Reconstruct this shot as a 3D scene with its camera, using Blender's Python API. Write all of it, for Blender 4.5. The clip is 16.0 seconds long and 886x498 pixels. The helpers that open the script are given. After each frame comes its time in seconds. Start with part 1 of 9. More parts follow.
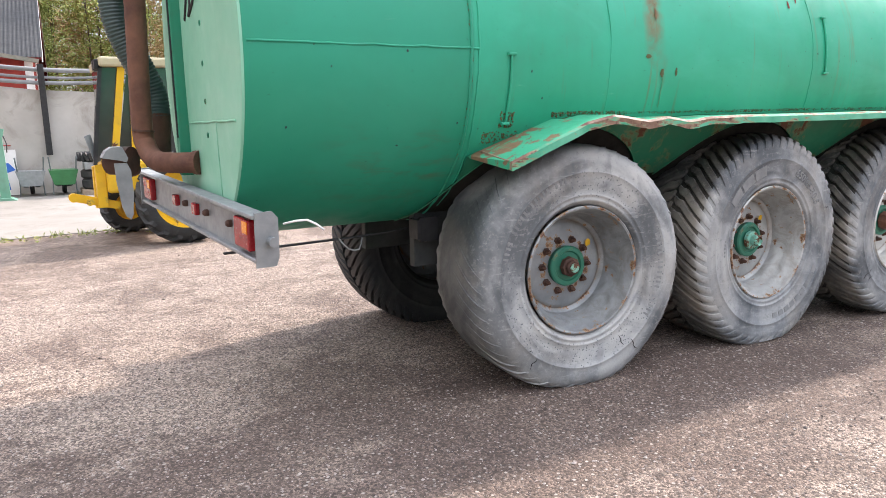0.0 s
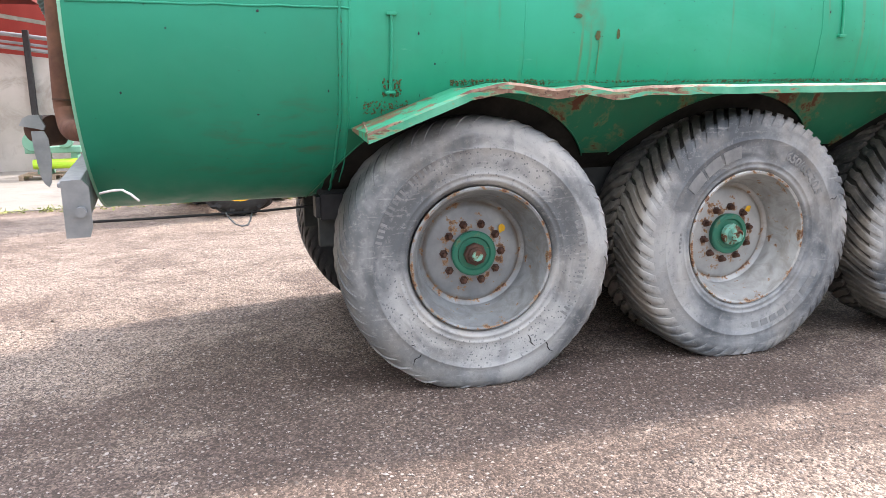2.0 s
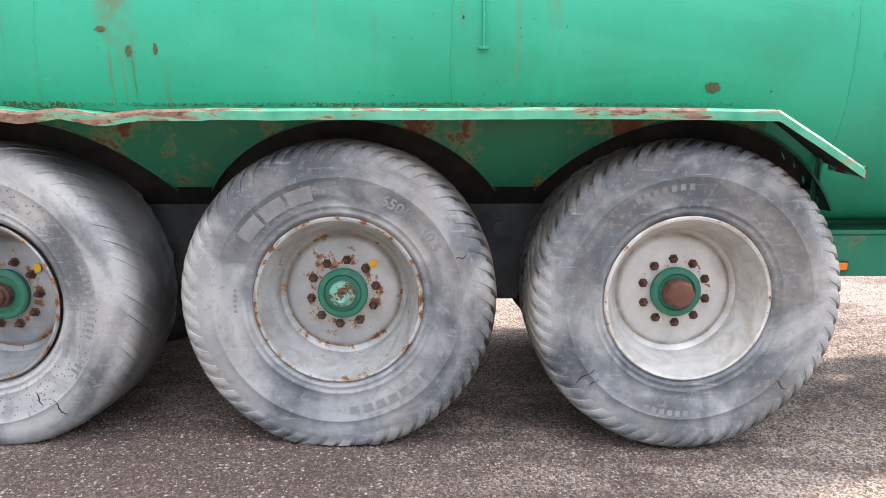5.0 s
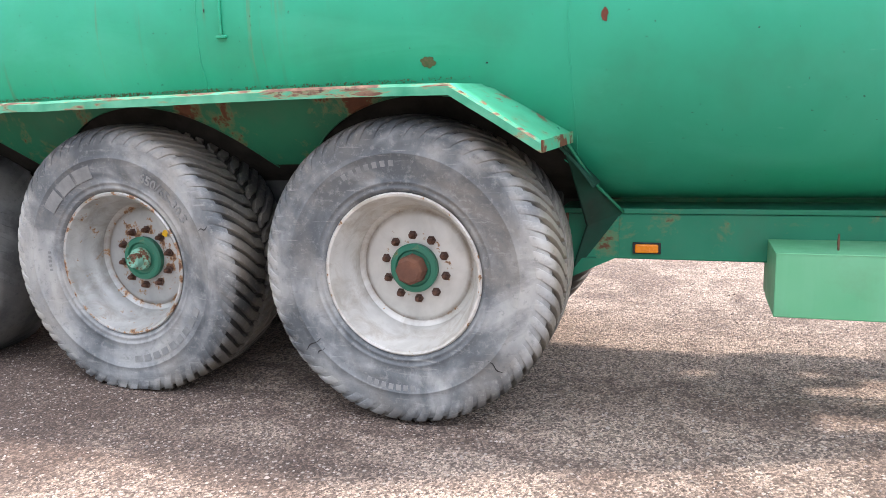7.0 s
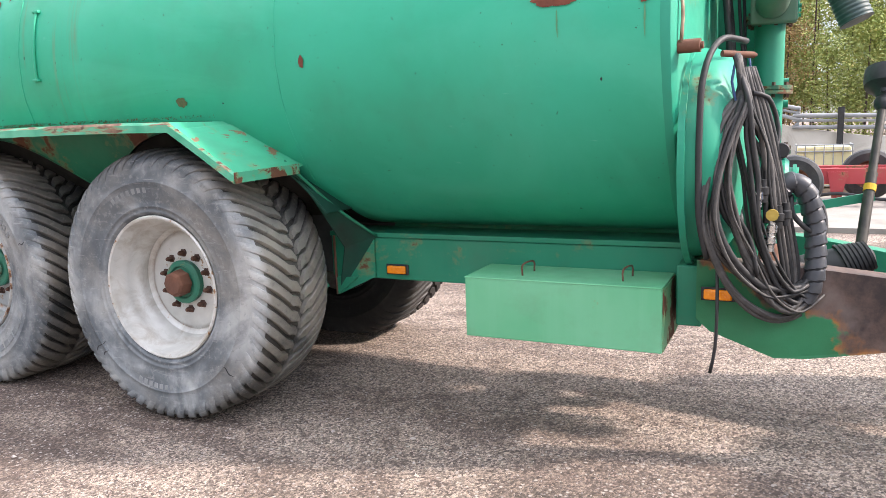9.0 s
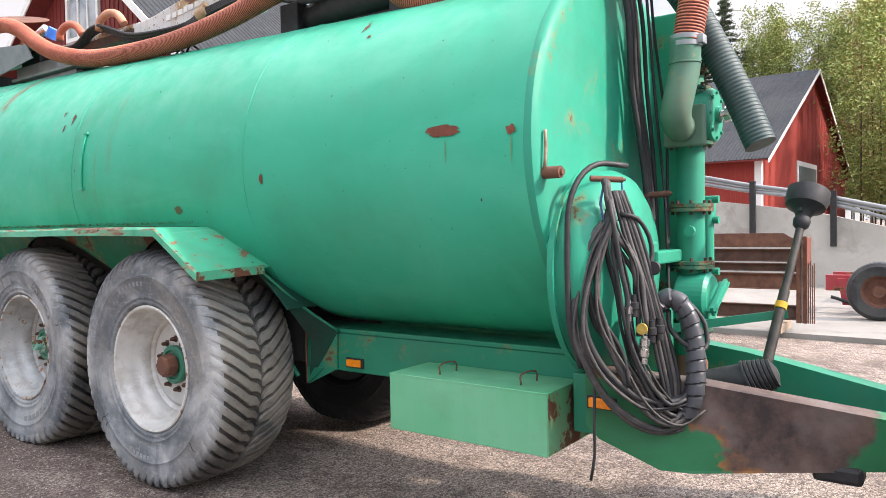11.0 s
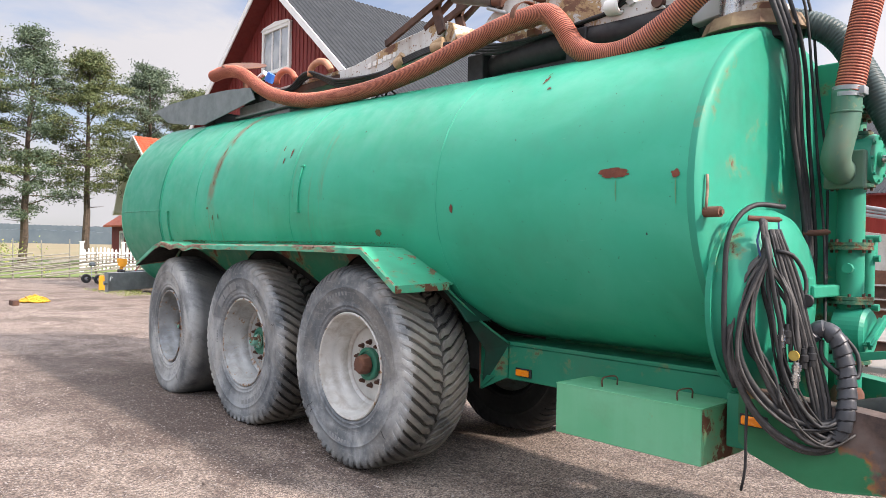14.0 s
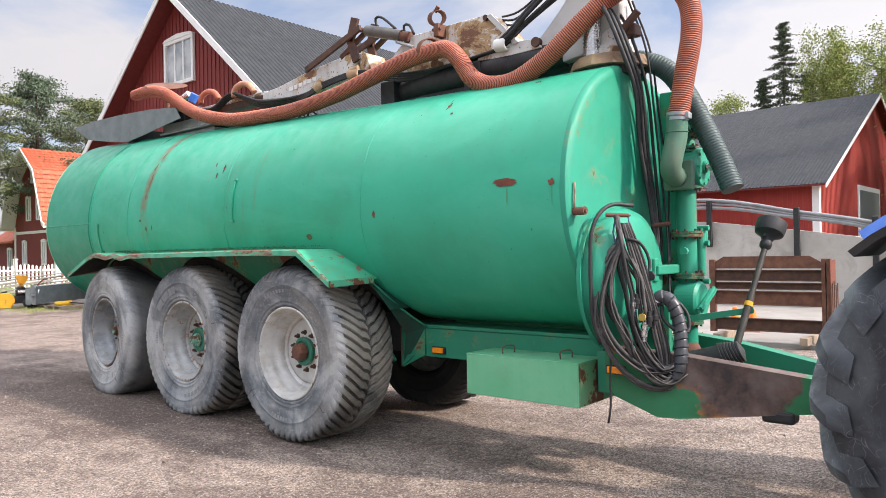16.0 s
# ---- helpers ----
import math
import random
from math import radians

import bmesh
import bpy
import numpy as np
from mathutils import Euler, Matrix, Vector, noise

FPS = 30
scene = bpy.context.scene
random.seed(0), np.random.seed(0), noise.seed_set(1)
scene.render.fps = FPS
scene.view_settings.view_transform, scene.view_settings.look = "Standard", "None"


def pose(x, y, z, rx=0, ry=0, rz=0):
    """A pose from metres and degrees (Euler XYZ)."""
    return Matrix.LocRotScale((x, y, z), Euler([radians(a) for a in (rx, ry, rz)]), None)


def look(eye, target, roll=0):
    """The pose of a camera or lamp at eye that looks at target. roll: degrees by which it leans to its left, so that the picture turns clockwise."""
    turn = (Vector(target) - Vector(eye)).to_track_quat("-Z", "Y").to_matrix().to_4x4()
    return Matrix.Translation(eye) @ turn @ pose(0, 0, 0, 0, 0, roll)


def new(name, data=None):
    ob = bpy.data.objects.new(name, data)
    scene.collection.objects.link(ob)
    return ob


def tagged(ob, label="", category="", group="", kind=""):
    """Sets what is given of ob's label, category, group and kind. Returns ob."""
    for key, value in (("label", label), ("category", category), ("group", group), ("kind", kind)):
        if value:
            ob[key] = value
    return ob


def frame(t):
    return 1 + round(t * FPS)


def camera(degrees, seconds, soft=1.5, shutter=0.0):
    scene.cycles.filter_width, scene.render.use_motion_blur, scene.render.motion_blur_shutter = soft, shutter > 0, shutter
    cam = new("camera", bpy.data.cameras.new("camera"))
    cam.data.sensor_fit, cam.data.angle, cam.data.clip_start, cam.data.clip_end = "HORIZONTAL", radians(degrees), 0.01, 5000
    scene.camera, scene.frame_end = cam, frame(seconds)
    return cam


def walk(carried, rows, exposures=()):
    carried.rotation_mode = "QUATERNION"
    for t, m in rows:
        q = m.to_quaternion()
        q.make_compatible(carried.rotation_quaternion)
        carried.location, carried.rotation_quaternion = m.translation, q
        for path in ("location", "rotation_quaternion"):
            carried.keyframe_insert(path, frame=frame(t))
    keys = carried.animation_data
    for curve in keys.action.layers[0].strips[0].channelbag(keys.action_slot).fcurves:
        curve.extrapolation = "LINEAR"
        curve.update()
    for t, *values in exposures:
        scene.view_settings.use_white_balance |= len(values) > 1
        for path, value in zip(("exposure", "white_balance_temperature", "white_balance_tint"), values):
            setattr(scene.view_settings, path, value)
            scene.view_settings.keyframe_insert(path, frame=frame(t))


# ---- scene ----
cam = camera(62.6, 16.0, soft=0.6)
PATH = [
    (0, (0.143, -0.017, 1.694), (1.107, 1.699, 1.339), -1.1),
    (0.5, (0.285, -0.26, 1.693), (1.168, 1.498, 1.332), -0.9),
    (1, (0.668, -0.373, 1.672), (1.463, 1.423, 1.292), -0.7),
    (1.5, (1.153, -0.298, 1.634), (1.839, 1.539, 1.239), -0.7),
    (2, (1.717, -0.279, 1.591), (2.295, 1.595, 1.198), -0.8),
    (2.5, (2.294, -0.241, 1.57), (2.77, 1.665, 1.195), -1.2),
    (3, (2.894, -0.214, 1.57), (3.284, 1.718, 1.229), -1.6),
    (3.5, (3.486, -0.188, 1.559), (3.789, 1.763, 1.243), -1.7),
    (4, (4.111, -0.148, 1.546), (4.345, 1.815, 1.244), -1.4),
    (4.5, (4.705, -0.119, 1.543), (4.844, 1.852, 1.231), -0.7),
    (5, (5.327, -0.113, 1.574), (5.358, 1.86, 1.253), 0.0),
    (5.2, (5.587, -0.135, 1.574), (5.562, 1.837, 1.242), 0.3),
    (7.3, (8.291, 0.128, 1.542), (7.601, 1.969, 1.176), -2.4),
    (7.5, (8.489, 0.146, 1.541), (7.77, 1.978, 1.185), -2.5),
    (8, (9.023, 0.261, 1.524), (8.238, 2.068, 1.182), -2.8),
    (8.5, (9.485, 0.336, 1.556), (8.658, 2.127, 1.223), -2.5),
    (9, (9.888, 0.429, 1.574), (9.03, 2.207, 1.255), -2.0),
    (9.2, (10.031, 0.474, 1.588), (9.155, 2.245, 1.277), -1.9),
    (11.3, (11.06, 0.669, 1.675), (9.836, 2.25, 1.68), -0.5),
    (11.5, (11.07, 0.648, 1.717), (9.804, 2.195, 1.766), -0.1),
    (12, (11.061, 0.6, 1.78), (9.687, 2.048, 1.902), 1.4),
    (12.5, (11.017, 0.53, 1.777), (9.543, 1.875, 1.917), 2.6),
    (13, (11.008, 0.446, 1.75), (9.472, 1.723, 1.845), 2.8),
    (13.5, (11.105, 0.316, 1.693), (9.576, 1.604, 1.731), 2.1),
    (14, (11.31, 0.101, 1.667), (9.837, 1.454, 1.667), 1.1),
    (14.5, (11.574, -0.168, 1.646), (10.172, 1.258, 1.631), 0.1),
    (15, (11.68, -0.415, 1.614), (10.341, 1.07, 1.598), -0.6),
    (15.5, (11.771, -0.586, 1.63), (10.469, 0.932, 1.623), -0.9),
    (16, (11.93, -0.692, 1.615), (10.644, 0.84, 1.627), -1.0),
]
STOPS = [(0, 1.28), (1.5, 1.38), (3, 1.50), (5, 1.58), (7.5, 1.48), (9.2, 1.38), (11.5, 1.12), (13, 0.97), (16, 0.96)]
EXPOSURES = [(t, s, 6950, 20) for t, s in STOPS]
walk(cam, [(t, look(eye, target, roll)) for t, eye, target, roll in PATH], EXPOSURES)

# ---- world, sun and exposure ----
SUN_EL, SUN_AZ = radians(36.0), radians(16.0)      # azimuth from +x towards +y
world = bpy.data.worlds.new("world")
scene.world = world
world.use_nodes = True
wn, wl = world.node_tree.nodes, world.node_tree.links
wn.clear()
w_out = wn.new("ShaderNodeOutputWorld")
w_bg = wn.new("ShaderNodeBackground")
w_sky = wn.new("ShaderNodeTexSky")
w_sky.sky_type = "NISHITA"
w_sky.sun_disc = False
w_sky.sun_elevation, w_sky.sun_rotation = SUN_EL, math.pi / 2 - SUN_AZ
w_sky.air_density, w_sky.dust_density, w_sky.ozone_density = 1.0, 1.5, 1.5
w_co = wn.new("ShaderNodeTexCoord")
w_map = wn.new("ShaderNodeMapping")
w_map.inputs["Scale"].default_value = (1.0, 1.0, 2.6)
w_noise = wn.new("ShaderNodeTexNoise")
w_noise.inputs["Scale"].default_value, w_noise.inputs["Detail"].default_value = 2.1, 7.0
w_noise.inputs["Roughness"].default_value, w_noise.inputs["Distortion"].default_value = 0.55, 0.25
w_ramp = wn.new("ShaderNodeValToRGB")
w_ramp.color_ramp.elements[0].position, w_ramp.color_ramp.elements[1].position = 0.38, 0.56
w_ramp.color_ramp.elements[0].color, w_ramp.color_ramp.elements[1].color = (0.22, 0.22, 0.22, 1), (0.98, 0.98, 0.98, 1)
w_shade = wn.new("ShaderNodeTexNoise")
w_shade.inputs["Scale"].default_value, w_shade.inputs["Detail"].default_value = 4.2, 6.0
w_cloud = wn.new("ShaderNodeMixRGB")
w_cloud.inputs[1].default_value, w_cloud.inputs[2].default_value = (6.2, 6.8, 7.3, 1), (7.7, 8.1, 8.4, 1)
w_mix = wn.new("ShaderNodeMixRGB")
wl.new(w_co.outputs["Generated"], w_map.inputs["Vector"])
wl.new(w_map.outputs["Vector"], w_noise.inputs["Vector"])
wl.new(w_map.outputs["Vector"], w_shade.inputs["Vector"])
wl.new(w_noise.outputs["Fac"], w_ramp.inputs["Fac"])
wl.new(w_shade.outputs["Fac"], w_cloud.inputs["Fac"])
wl.new(w_ramp.outputs["Color"], w_mix.inputs["Fac"])
w_blue = wn.new("ShaderNodeMixRGB")
w_blue.blend_type = "MULTIPLY"
w_blue.inputs[0].default_value, w_blue.inputs[2].default_value = 1.0, (1.30, 1.48, 1.62, 1)
wl.new(w_sky.outputs["Color"], w_blue.inputs[1])
wl.new(w_blue.outputs["Color"], w_mix.inputs[1])
wl.new(w_cloud.outputs["Color"], w_mix.inputs[2])
# an overcast sky is about three times brighter overhead than at the horizon
w_up = wn.new("ShaderNodeSeparateXYZ")
w_grad = wn.new("ShaderNodeMapRange")
w_grad.inputs["From Min"].default_value, w_grad.inputs["From Max"].default_value = 0.33, 0.66
w_grad.inputs["To Min"].default_value, w_grad.inputs["To Max"].default_value = 0.90, 2.7
w_gain = wn.new("ShaderNodeMixRGB")
w_gain.blend_type = "MULTIPLY"
w_gain.inputs[0].default_value = 1.0
wl.new(w_co.outputs["Generated"], w_up.inputs[0])
wl.new(w_up.outputs[2], w_grad.inputs["Value"])
wl.new(w_mix.outputs["Color"], w_gain.inputs[1])
# thin cloud is brighter towards the sun
w_dot = wn.new("ShaderNodeVectorMath")
w_dot.operation = "DOT_PRODUCT"
w_dot.inputs[1].default_value = (math.cos(SUN_AZ) * math.cos(SUN_EL), math.sin(SUN_AZ) * math.cos(SUN_EL), math.sin(SUN_EL))
w_glow = wn.new("ShaderNodeMapRange")
w_glow.inputs["From Min"].default_value, w_glow.inputs["From Max"].default_value = -1.0, 1.0
w_glow.inputs["To Min"].default_value, w_glow.inputs["To Max"].default_value = 0.95, 1.6
w_both = wn.new("ShaderNodeMath")
w_both.operation = "MULTIPLY"
wl.new(w_co.outputs["Generated"], w_dot.inputs[0])
wl.new(w_dot.outputs["Value"], w_glow.inputs["Value"])
wl.new(w_grad.outputs["Result"], w_both.inputs[0])
wl.new(w_glow.outputs["Result"], w_both.inputs[1])
wl.new(w_both.outputs[0], w_gain.inputs[2])
wl.new(w_gain.outputs["Color"], w_bg.inputs["Color"])
wl.new(w_bg.outputs["Background"], w_out.inputs["Surface"])
w_bg.inputs["Strength"].default_value = 0.055
sun = new("sun", bpy.data.lights.new("sun", "SUN"))
sun.data.energy, sun.data.angle, sun.data.color = 2.9, radians(3.0), (1.0, 0.94, 0.86)
sun.matrix_world = look((40 * math.cos(SUN_AZ) * math.cos(SUN_EL), 40 * math.sin(SUN_AZ) * math.cos(SUN_EL), 40 * math.sin(SUN_EL)), (0, 0, 0))


# ---- materials ----
class Mat:
    """A small node-tree builder round one Principled shader."""

    def __init__(self, name, rough=0.6, metal=0.0, spec=0.5):
        self.m = bpy.data.materials.new(name)
        self.m.use_nodes = True
        self.n, self.l = self.m.node_tree.nodes, self.m.node_tree.links
        self.b = self.n["Principled BSDF"]
        self.b.inputs["Roughness"].default_value = rough
        self.b.inputs["Metallic"].default_value = metal
        self.b.inputs["Specular IOR Level"].default_value = spec
        self.co = self.n.new("ShaderNodeTexCoord").outputs["Object"]

    def scaled(self, sx, sy, sz):
        mp = self.n.new("ShaderNodeMapping")
        mp.inputs["Scale"].default_value = (sx, sy, sz)
        self.l.new(self.co, mp.inputs["Vector"])
        return mp.outputs["Vector"]

    def noise(self, scale, detail=5.0, rough=0.55, vec=None, dist=0.0):
        t = self.n.new("ShaderNodeTexNoise")
        t.inputs["Scale"].default_value, t.inputs["Detail"].default_value = scale, detail
        t.inputs["Roughness"].default_value, t.inputs["Distortion"].default_value = rough, dist
        self.l.new(vec or self.co, t.inputs["Vector"])
        return t.outputs["Fac"]

    def voronoi(self, scale, what="Distance", vec=None, feature="F1"):
        t = self.n.new("ShaderNodeTexVoronoi")
        t.feature = feature
        t.inputs["Scale"].default_value = scale
        self.l.new(vec or self.co, t.inputs["Vector"])
        return t.outputs[what]

    def ramp(self, fac, lo, hi, a=(0, 0, 0), b=(1, 1, 1)):
        r = self.n.new("ShaderNodeValToRGB")
        r.color_ramp.elements[0].position, r.color_ramp.elements[1].position = lo, hi
        r.color_ramp.elements[0].color, r.color_ramp.elements[1].color = (*a, 1), (*b, 1)
        self.l.new(fac, r.inputs["Fac"])
        return r.outputs["Color"]

    def mix(self, fac, a, b, blend="MIX"):
        x = self.n.new("ShaderNodeMixRGB")
        x.blend_type = blend
        for i, v in ((0, fac), (1, a), (2, b)):
            if isinstance(v, (int, float)):
                x.inputs[i].default_value = v
            elif isinstance(v, tuple):
                x.inputs[i].default_value = (*v, 1)
            else:
                self.l.new(v, x.inputs[i])
        return x.outputs["Color"]

    def math(self, op, a, b):
        x = self.n.new("ShaderNodeMath")
        x.operation = op
        for i, v in ((0, a), (1, b)):
            if isinstance(v, (int, float)):
                x.inputs[i].default_value = v
            else:
                self.l.new(v, x.inputs[i])
        return x.outputs[0]

    def axis(self, k):
        s = self.n.new("ShaderNodeSeparateXYZ")
        self.l.new(self.co, s.inputs[0])
        return s.outputs[k]

    def random(self):
        return self.n.new("ShaderNodeObjectInfo").outputs["Random"]

    def island(self):
        return self.n.new("ShaderNodeNewGeometry").outputs["Random Per Island"]

    def colour(self, c):
        if isinstance(c, tuple):
            self.b.inputs["Base Color"].default_value = (*c, 1)
        else:
            self.l.new(c, self.b.inputs["Base Color"])
        return self

    def roughness(self, fac, lo, hi):
        r = self.ramp(fac, 0.2, 0.8, (lo,) * 3, (hi,) * 3)
        self.l.new(r, self.b.inputs["Roughness"])
        return self

    def bump(self, height, strength=0.3, distance=0.01):
        bp = self.n.new("ShaderNodeBump")
        bp.inputs["Strength"].default_value, bp.inputs["Distance"].default_value = strength, distance
        self.l.new(height, bp.inputs["Height"])
        self.l.new(bp.outputs["Normal"], self.b.inputs["Normal"])
        return self


RUST, RUST_DARK = (0.16, 0.062, 0.030), (0.07, 0.030, 0.018)


def paint(name, base, faded, rust_at=0.66, rust_scale=3.0, rough=0.42, streak=0.35, dirt=(0.10, 0.085, 0.06), dirt_amount=0.35, runs_x=None, peeled=False):
    """Weathered machine paint: fading, vertical streaks, dirt and flakes of rust."""
    m = Mat(name, rough, 0.0, 0.36)
    fade = m.ramp(m.noise(0.9, 4), 0.35, 0.72)
    c = m.mix(fade, base, faded)
    runs = m.ramp(m.noise(1.0, 6, 0.6, m.scaled(9.0, 9.0, 0.45)), 0.5, 0.78)
    c = m.mix(m.math("MULTIPLY", runs, streak), c, faded)
    grime = m.ramp(m.noise(2.3, 8, 0.65), 0.5, 0.8)
    c = m.mix(m.math("MULTIPLY", grime, dirt_amount), c, dirt)
    spots = m.noise(rust_scale, 9, 0.68, dist=0.3)
    if runs_x:                           # tan rust runs down the shell within a stretch of its length
        x = m.axis(0)
        zone = m.math("MULTIPLY", m.ramp(m.math("SUBTRACT", x, runs_x[0]), 0.0, 0.5), m.ramp(m.math("SUBTRACT", runs_x[1], x), 0.0, 0.6))
        thin = m.ramp(m.noise(1.0, 7, 0.62, m.scaled(11.0, 0.55, 0.55), 0.25), 0.56, 0.68)
        broken = m.ramp(m.noise(2.0, 6, 0.6), 0.44, 0.60)
        run = m.math("MULTIPLY", m.math("MULTIPLY", thin, broken), m.math("MULTIPLY", zone, 0.62))
        c = m.mix(run, c, (0.17, 0.12, 0.045))
        scuff = m.ramp(m.noise(1.0, 8, 0.7, m.scaled(5.0, 26.0, 26.0)), 0.66, 0.74)
        c = m.mix(m.math("MULTIPLY", scuff, 0.25), c, (0.26, 0.50, 0.37))
        z = m.axis(2)
        low = m.math("MULTIPLY", m.ramp(m.math("SUBTRACT", x, 1.35), 0.0, 0.5), m.ramp(m.math("SUBTRACT", 2.45, x), 0.0, 0.25))
        low = m.math("MULTIPLY", low, m.math("MULTIPLY", m.ramp(m.math("SUBTRACT", z, 1.12), 0.0, 0.25), m.ramp(m.math("SUBTRACT", 1.75, z), 0.0, 0.35)))
        rub = m.ramp(m.noise(1.0, 9, 0.68, m.scaled(4.0, 15.0, 15.0), 0.4), 0.50, 0.66)
        c = m.mix(m.math("MULTIPLY", m.math("MULTIPLY", rub, low), 0.75), c, (0.17, 0.085, 0.035))
        band = m.math("ABSOLUTE", m.math("ADD", m.math("SUBTRACT", x, 3.81), m.math("MULTIPLY", m.math("SUBTRACT", m.noise(1.6, 5, 0.6), 0.5), 0.20)), 0.0)
        torn = m.math("MULTIPLY", m.ramp(band, 0.025, 0.095, (1,) * 3, (0,) * 3), m.ramp(m.noise(3.2, 8, 0.66, dist=0.5), 0.40, 0.54))
        torn = m.math("MULTIPLY", torn, m.ramp(m.math("SUBTRACT", z, 1.85), 0.0, 0.45))
        c = m.mix(m.math("MULTIPLY", torn, 0.85), c, m.mix(m.noise(14, 5), (0.10, 0.045, 0.022), (0.24, 0.15, 0.06)))
        pale = m.ramp(m.noise(0.7, 6, 0.6, m.scaled(1.0, 0.6, 1.8), 0.8), 0.50, 0.66)
        c = m.mix(m.math("MULTIPLY", pale, 0.45), c, (0.050, 0.44, 0.285))
        older = m.ramp(m.math("SUBTRACT", 2.40, x), 0.0, 0.02)
        c = m.mix(m.math("MULTIPLY", older, 0.5), c, (0.002, 0.185, 0.105))
        speck = m.ramp(m.noise(46, 3, 0.5), 0.735, 0.75)
        c = m.mix(m.math("MULTIPLY", speck, 0.8), c, (0.02, 0.05, 0.03))
    mask = m.ramp(spots, rust_at, rust_at + 0.035)
    rust = m.mix(m.noise(30, 6), RUST_DARK, RUST)
    c = m.mix(m.ramp(spots, rust_at - 0.05, rust_at + 0.01, (0,) * 3, (0.55,) * 3), c, (0.20, 0.20, 0.09))
    c = m.mix(mask, c, rust)
    if peeled:                           # bare brown steel where the paint has come off towards the rear end
        bare = m.math("ADD", m.noise(5.0, 8, 0.66, dist=0.6), m.ramp(m.math("SUBTRACT", 3.02, m.axis(0)), 0.0, 0.5, (0,) * 3, (0.14,) * 3))
        c = m.mix(m.ramp(bare, 0.600, 0.615), c, m.mix(m.noise(24, 6), (0.12, 0.055, 0.03), (0.30, 0.19, 0.11)))
    m.colour(c)
    m.roughness(m.math("ADD", m.noise(6, 6), m.math("MULTIPLY", mask, 0.5)), rough - 0.12, rough + 0.25)
    m.bump(m.mix(0.5, m.noise(140, 3), m.math("MULTIPLY", mask, -1.0)), 0.12, 0.003)
    return m.m


def plain(name, a, b, scale=8.0, rough=0.6, metal=0.0, bump=0.15, bscale=60.0, spec=0.5):
    """A surface of two near colours with grain."""
    m = Mat(name, rough, metal, spec)
    m.colour(m.mix(m.ramp(m.noise(scale, 6, 0.6), 0.3, 0.7), a, b))
    m.roughness(m.noise(scale * 2.3, 5), max(rough - 0.12, 0.05), min(rough + 0.15, 1))
    if bump:
        m.bump(m.noise(bscale, 5), bump, 0.004)
    return m.m


GREEN, GREEN_FADED = (0.003, 0.308, 0.176), (0.014, 0.382, 0.240)
M_TANK = paint("tank_green_paint", GREEN, GREEN_FADED, 0.80, 3.0, 0.38, 0.25, dirt_amount=0.16, runs_x=(2.0, 6.4))
M_FRONT = paint("front_green_paint", (0.003, 0.235, 0.140), (0.014, 0.290, 0.190), 0.63, 2.6, 0.46, 0.35, dirt_amount=0.25)
M_REAR = paint("pale_green_paint", (0.19, 0.47, 0.32), (0.25, 0.53, 0.38), 0.80, 5.0, 0.42, 0.2, dirt_amount=0.1)
M_FRAME = paint("frame_green_paint", (0.004, 0.17, 0.095), (0.012, 0.24, 0.14), 0.63, 2.6, 0.48, 0.3)
M_FENDER = paint("fender_green_paint", (0.012, 0.28, 0.155), (0.05, 0.40, 0.235), 0.67, 4.5, 0.5, 0.3, dirt_amount=0.3, peeled=True)
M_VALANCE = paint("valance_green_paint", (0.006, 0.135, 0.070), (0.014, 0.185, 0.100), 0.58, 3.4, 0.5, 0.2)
M_BOX = paint("toolbox_green_paint", (0.055, 0.33, 0.155), (0.15, 0.44, 0.26), 0.69, 5.0, 0.5, 0.6, dirt_amount=0.4)
M_BOX_END = paint("rust_eaten_toolbox_paint", (0.06, 0.30, 0.14), (0.12, 0.36, 0.19), 0.485, 5.0, 0.6, 0.4, dirt_amount=0.5)


def drawbar_material():
    """Green paint that has worn to dark rust over the middle of the drawbar, with an orange edge."""
    m = Mat("drawbar_paint", 0.42)
    g = m.mix(m.ramp(m.noise(2.2, 5), 0.35, 0.7), (0.005, 0.125, 0.046), (0.012, 0.185, 0.075))
    edge = m.math("MULTIPLY", m.math("SUBTRACT", m.noise(3.5, 6, 0.6), 0.5), 0.9)
    xz = m.math("ADD", m.axis(0), m.math("MULTIPLY", m.math("SUBTRACT", m.axis(2), 0.47), 1.5))
    x = m.math("ADD", xz, edge)
    back = m.math("ADD", m.math("SUBTRACT", m.axis(0), m.math("MULTIPLY", m.math("SUBTRACT", m.axis(2), 0.6), 0.45)), m.math("MULTIPLY", edge, 0.35))
    worn = m.math("MULTIPLY", m.ramp(m.math("SUBTRACT", x, 10.20), 0.0, 0.05), m.ramp(m.math("SUBTRACT", 10.64, back), 0.0, 0.03))
    rust = m.mix(m.ramp(m.noise(5, 8, 0.68), 0.35, 0.65), (0.030, 0.021, 0.020), (0.135, 0.085, 0.066))
    rust = m.mix(m.ramp(m.noise(2.2, 5, 0.6), 0.5, 0.7), rust, (0.16, 0.125, 0.11))
    rim = m.math("MULTIPLY", m.ramp(m.math("SUBTRACT", x, 10.15), 0.0, 0.05), m.ramp(m.math("SUBTRACT", 10.33, x), 0.0, 0.10))
    rust = m.mix(m.math("MULTIPLY", rim, m.ramp(m.noise(9, 5), 0.4, 0.6)), rust, (0.34, 0.13, 0.025))
    c = m.mix(worn, g, rust)
    m.colour(c)
    m.roughness(m.math("ADD", m.noise(8, 5), m.math("MULTIPLY", worn, 0.25)), 0.3, 0.75)
    m.bump(m.noise(90, 5), 0.2, 0.003)
    return m.m


M_DRAWBAR = drawbar_material()


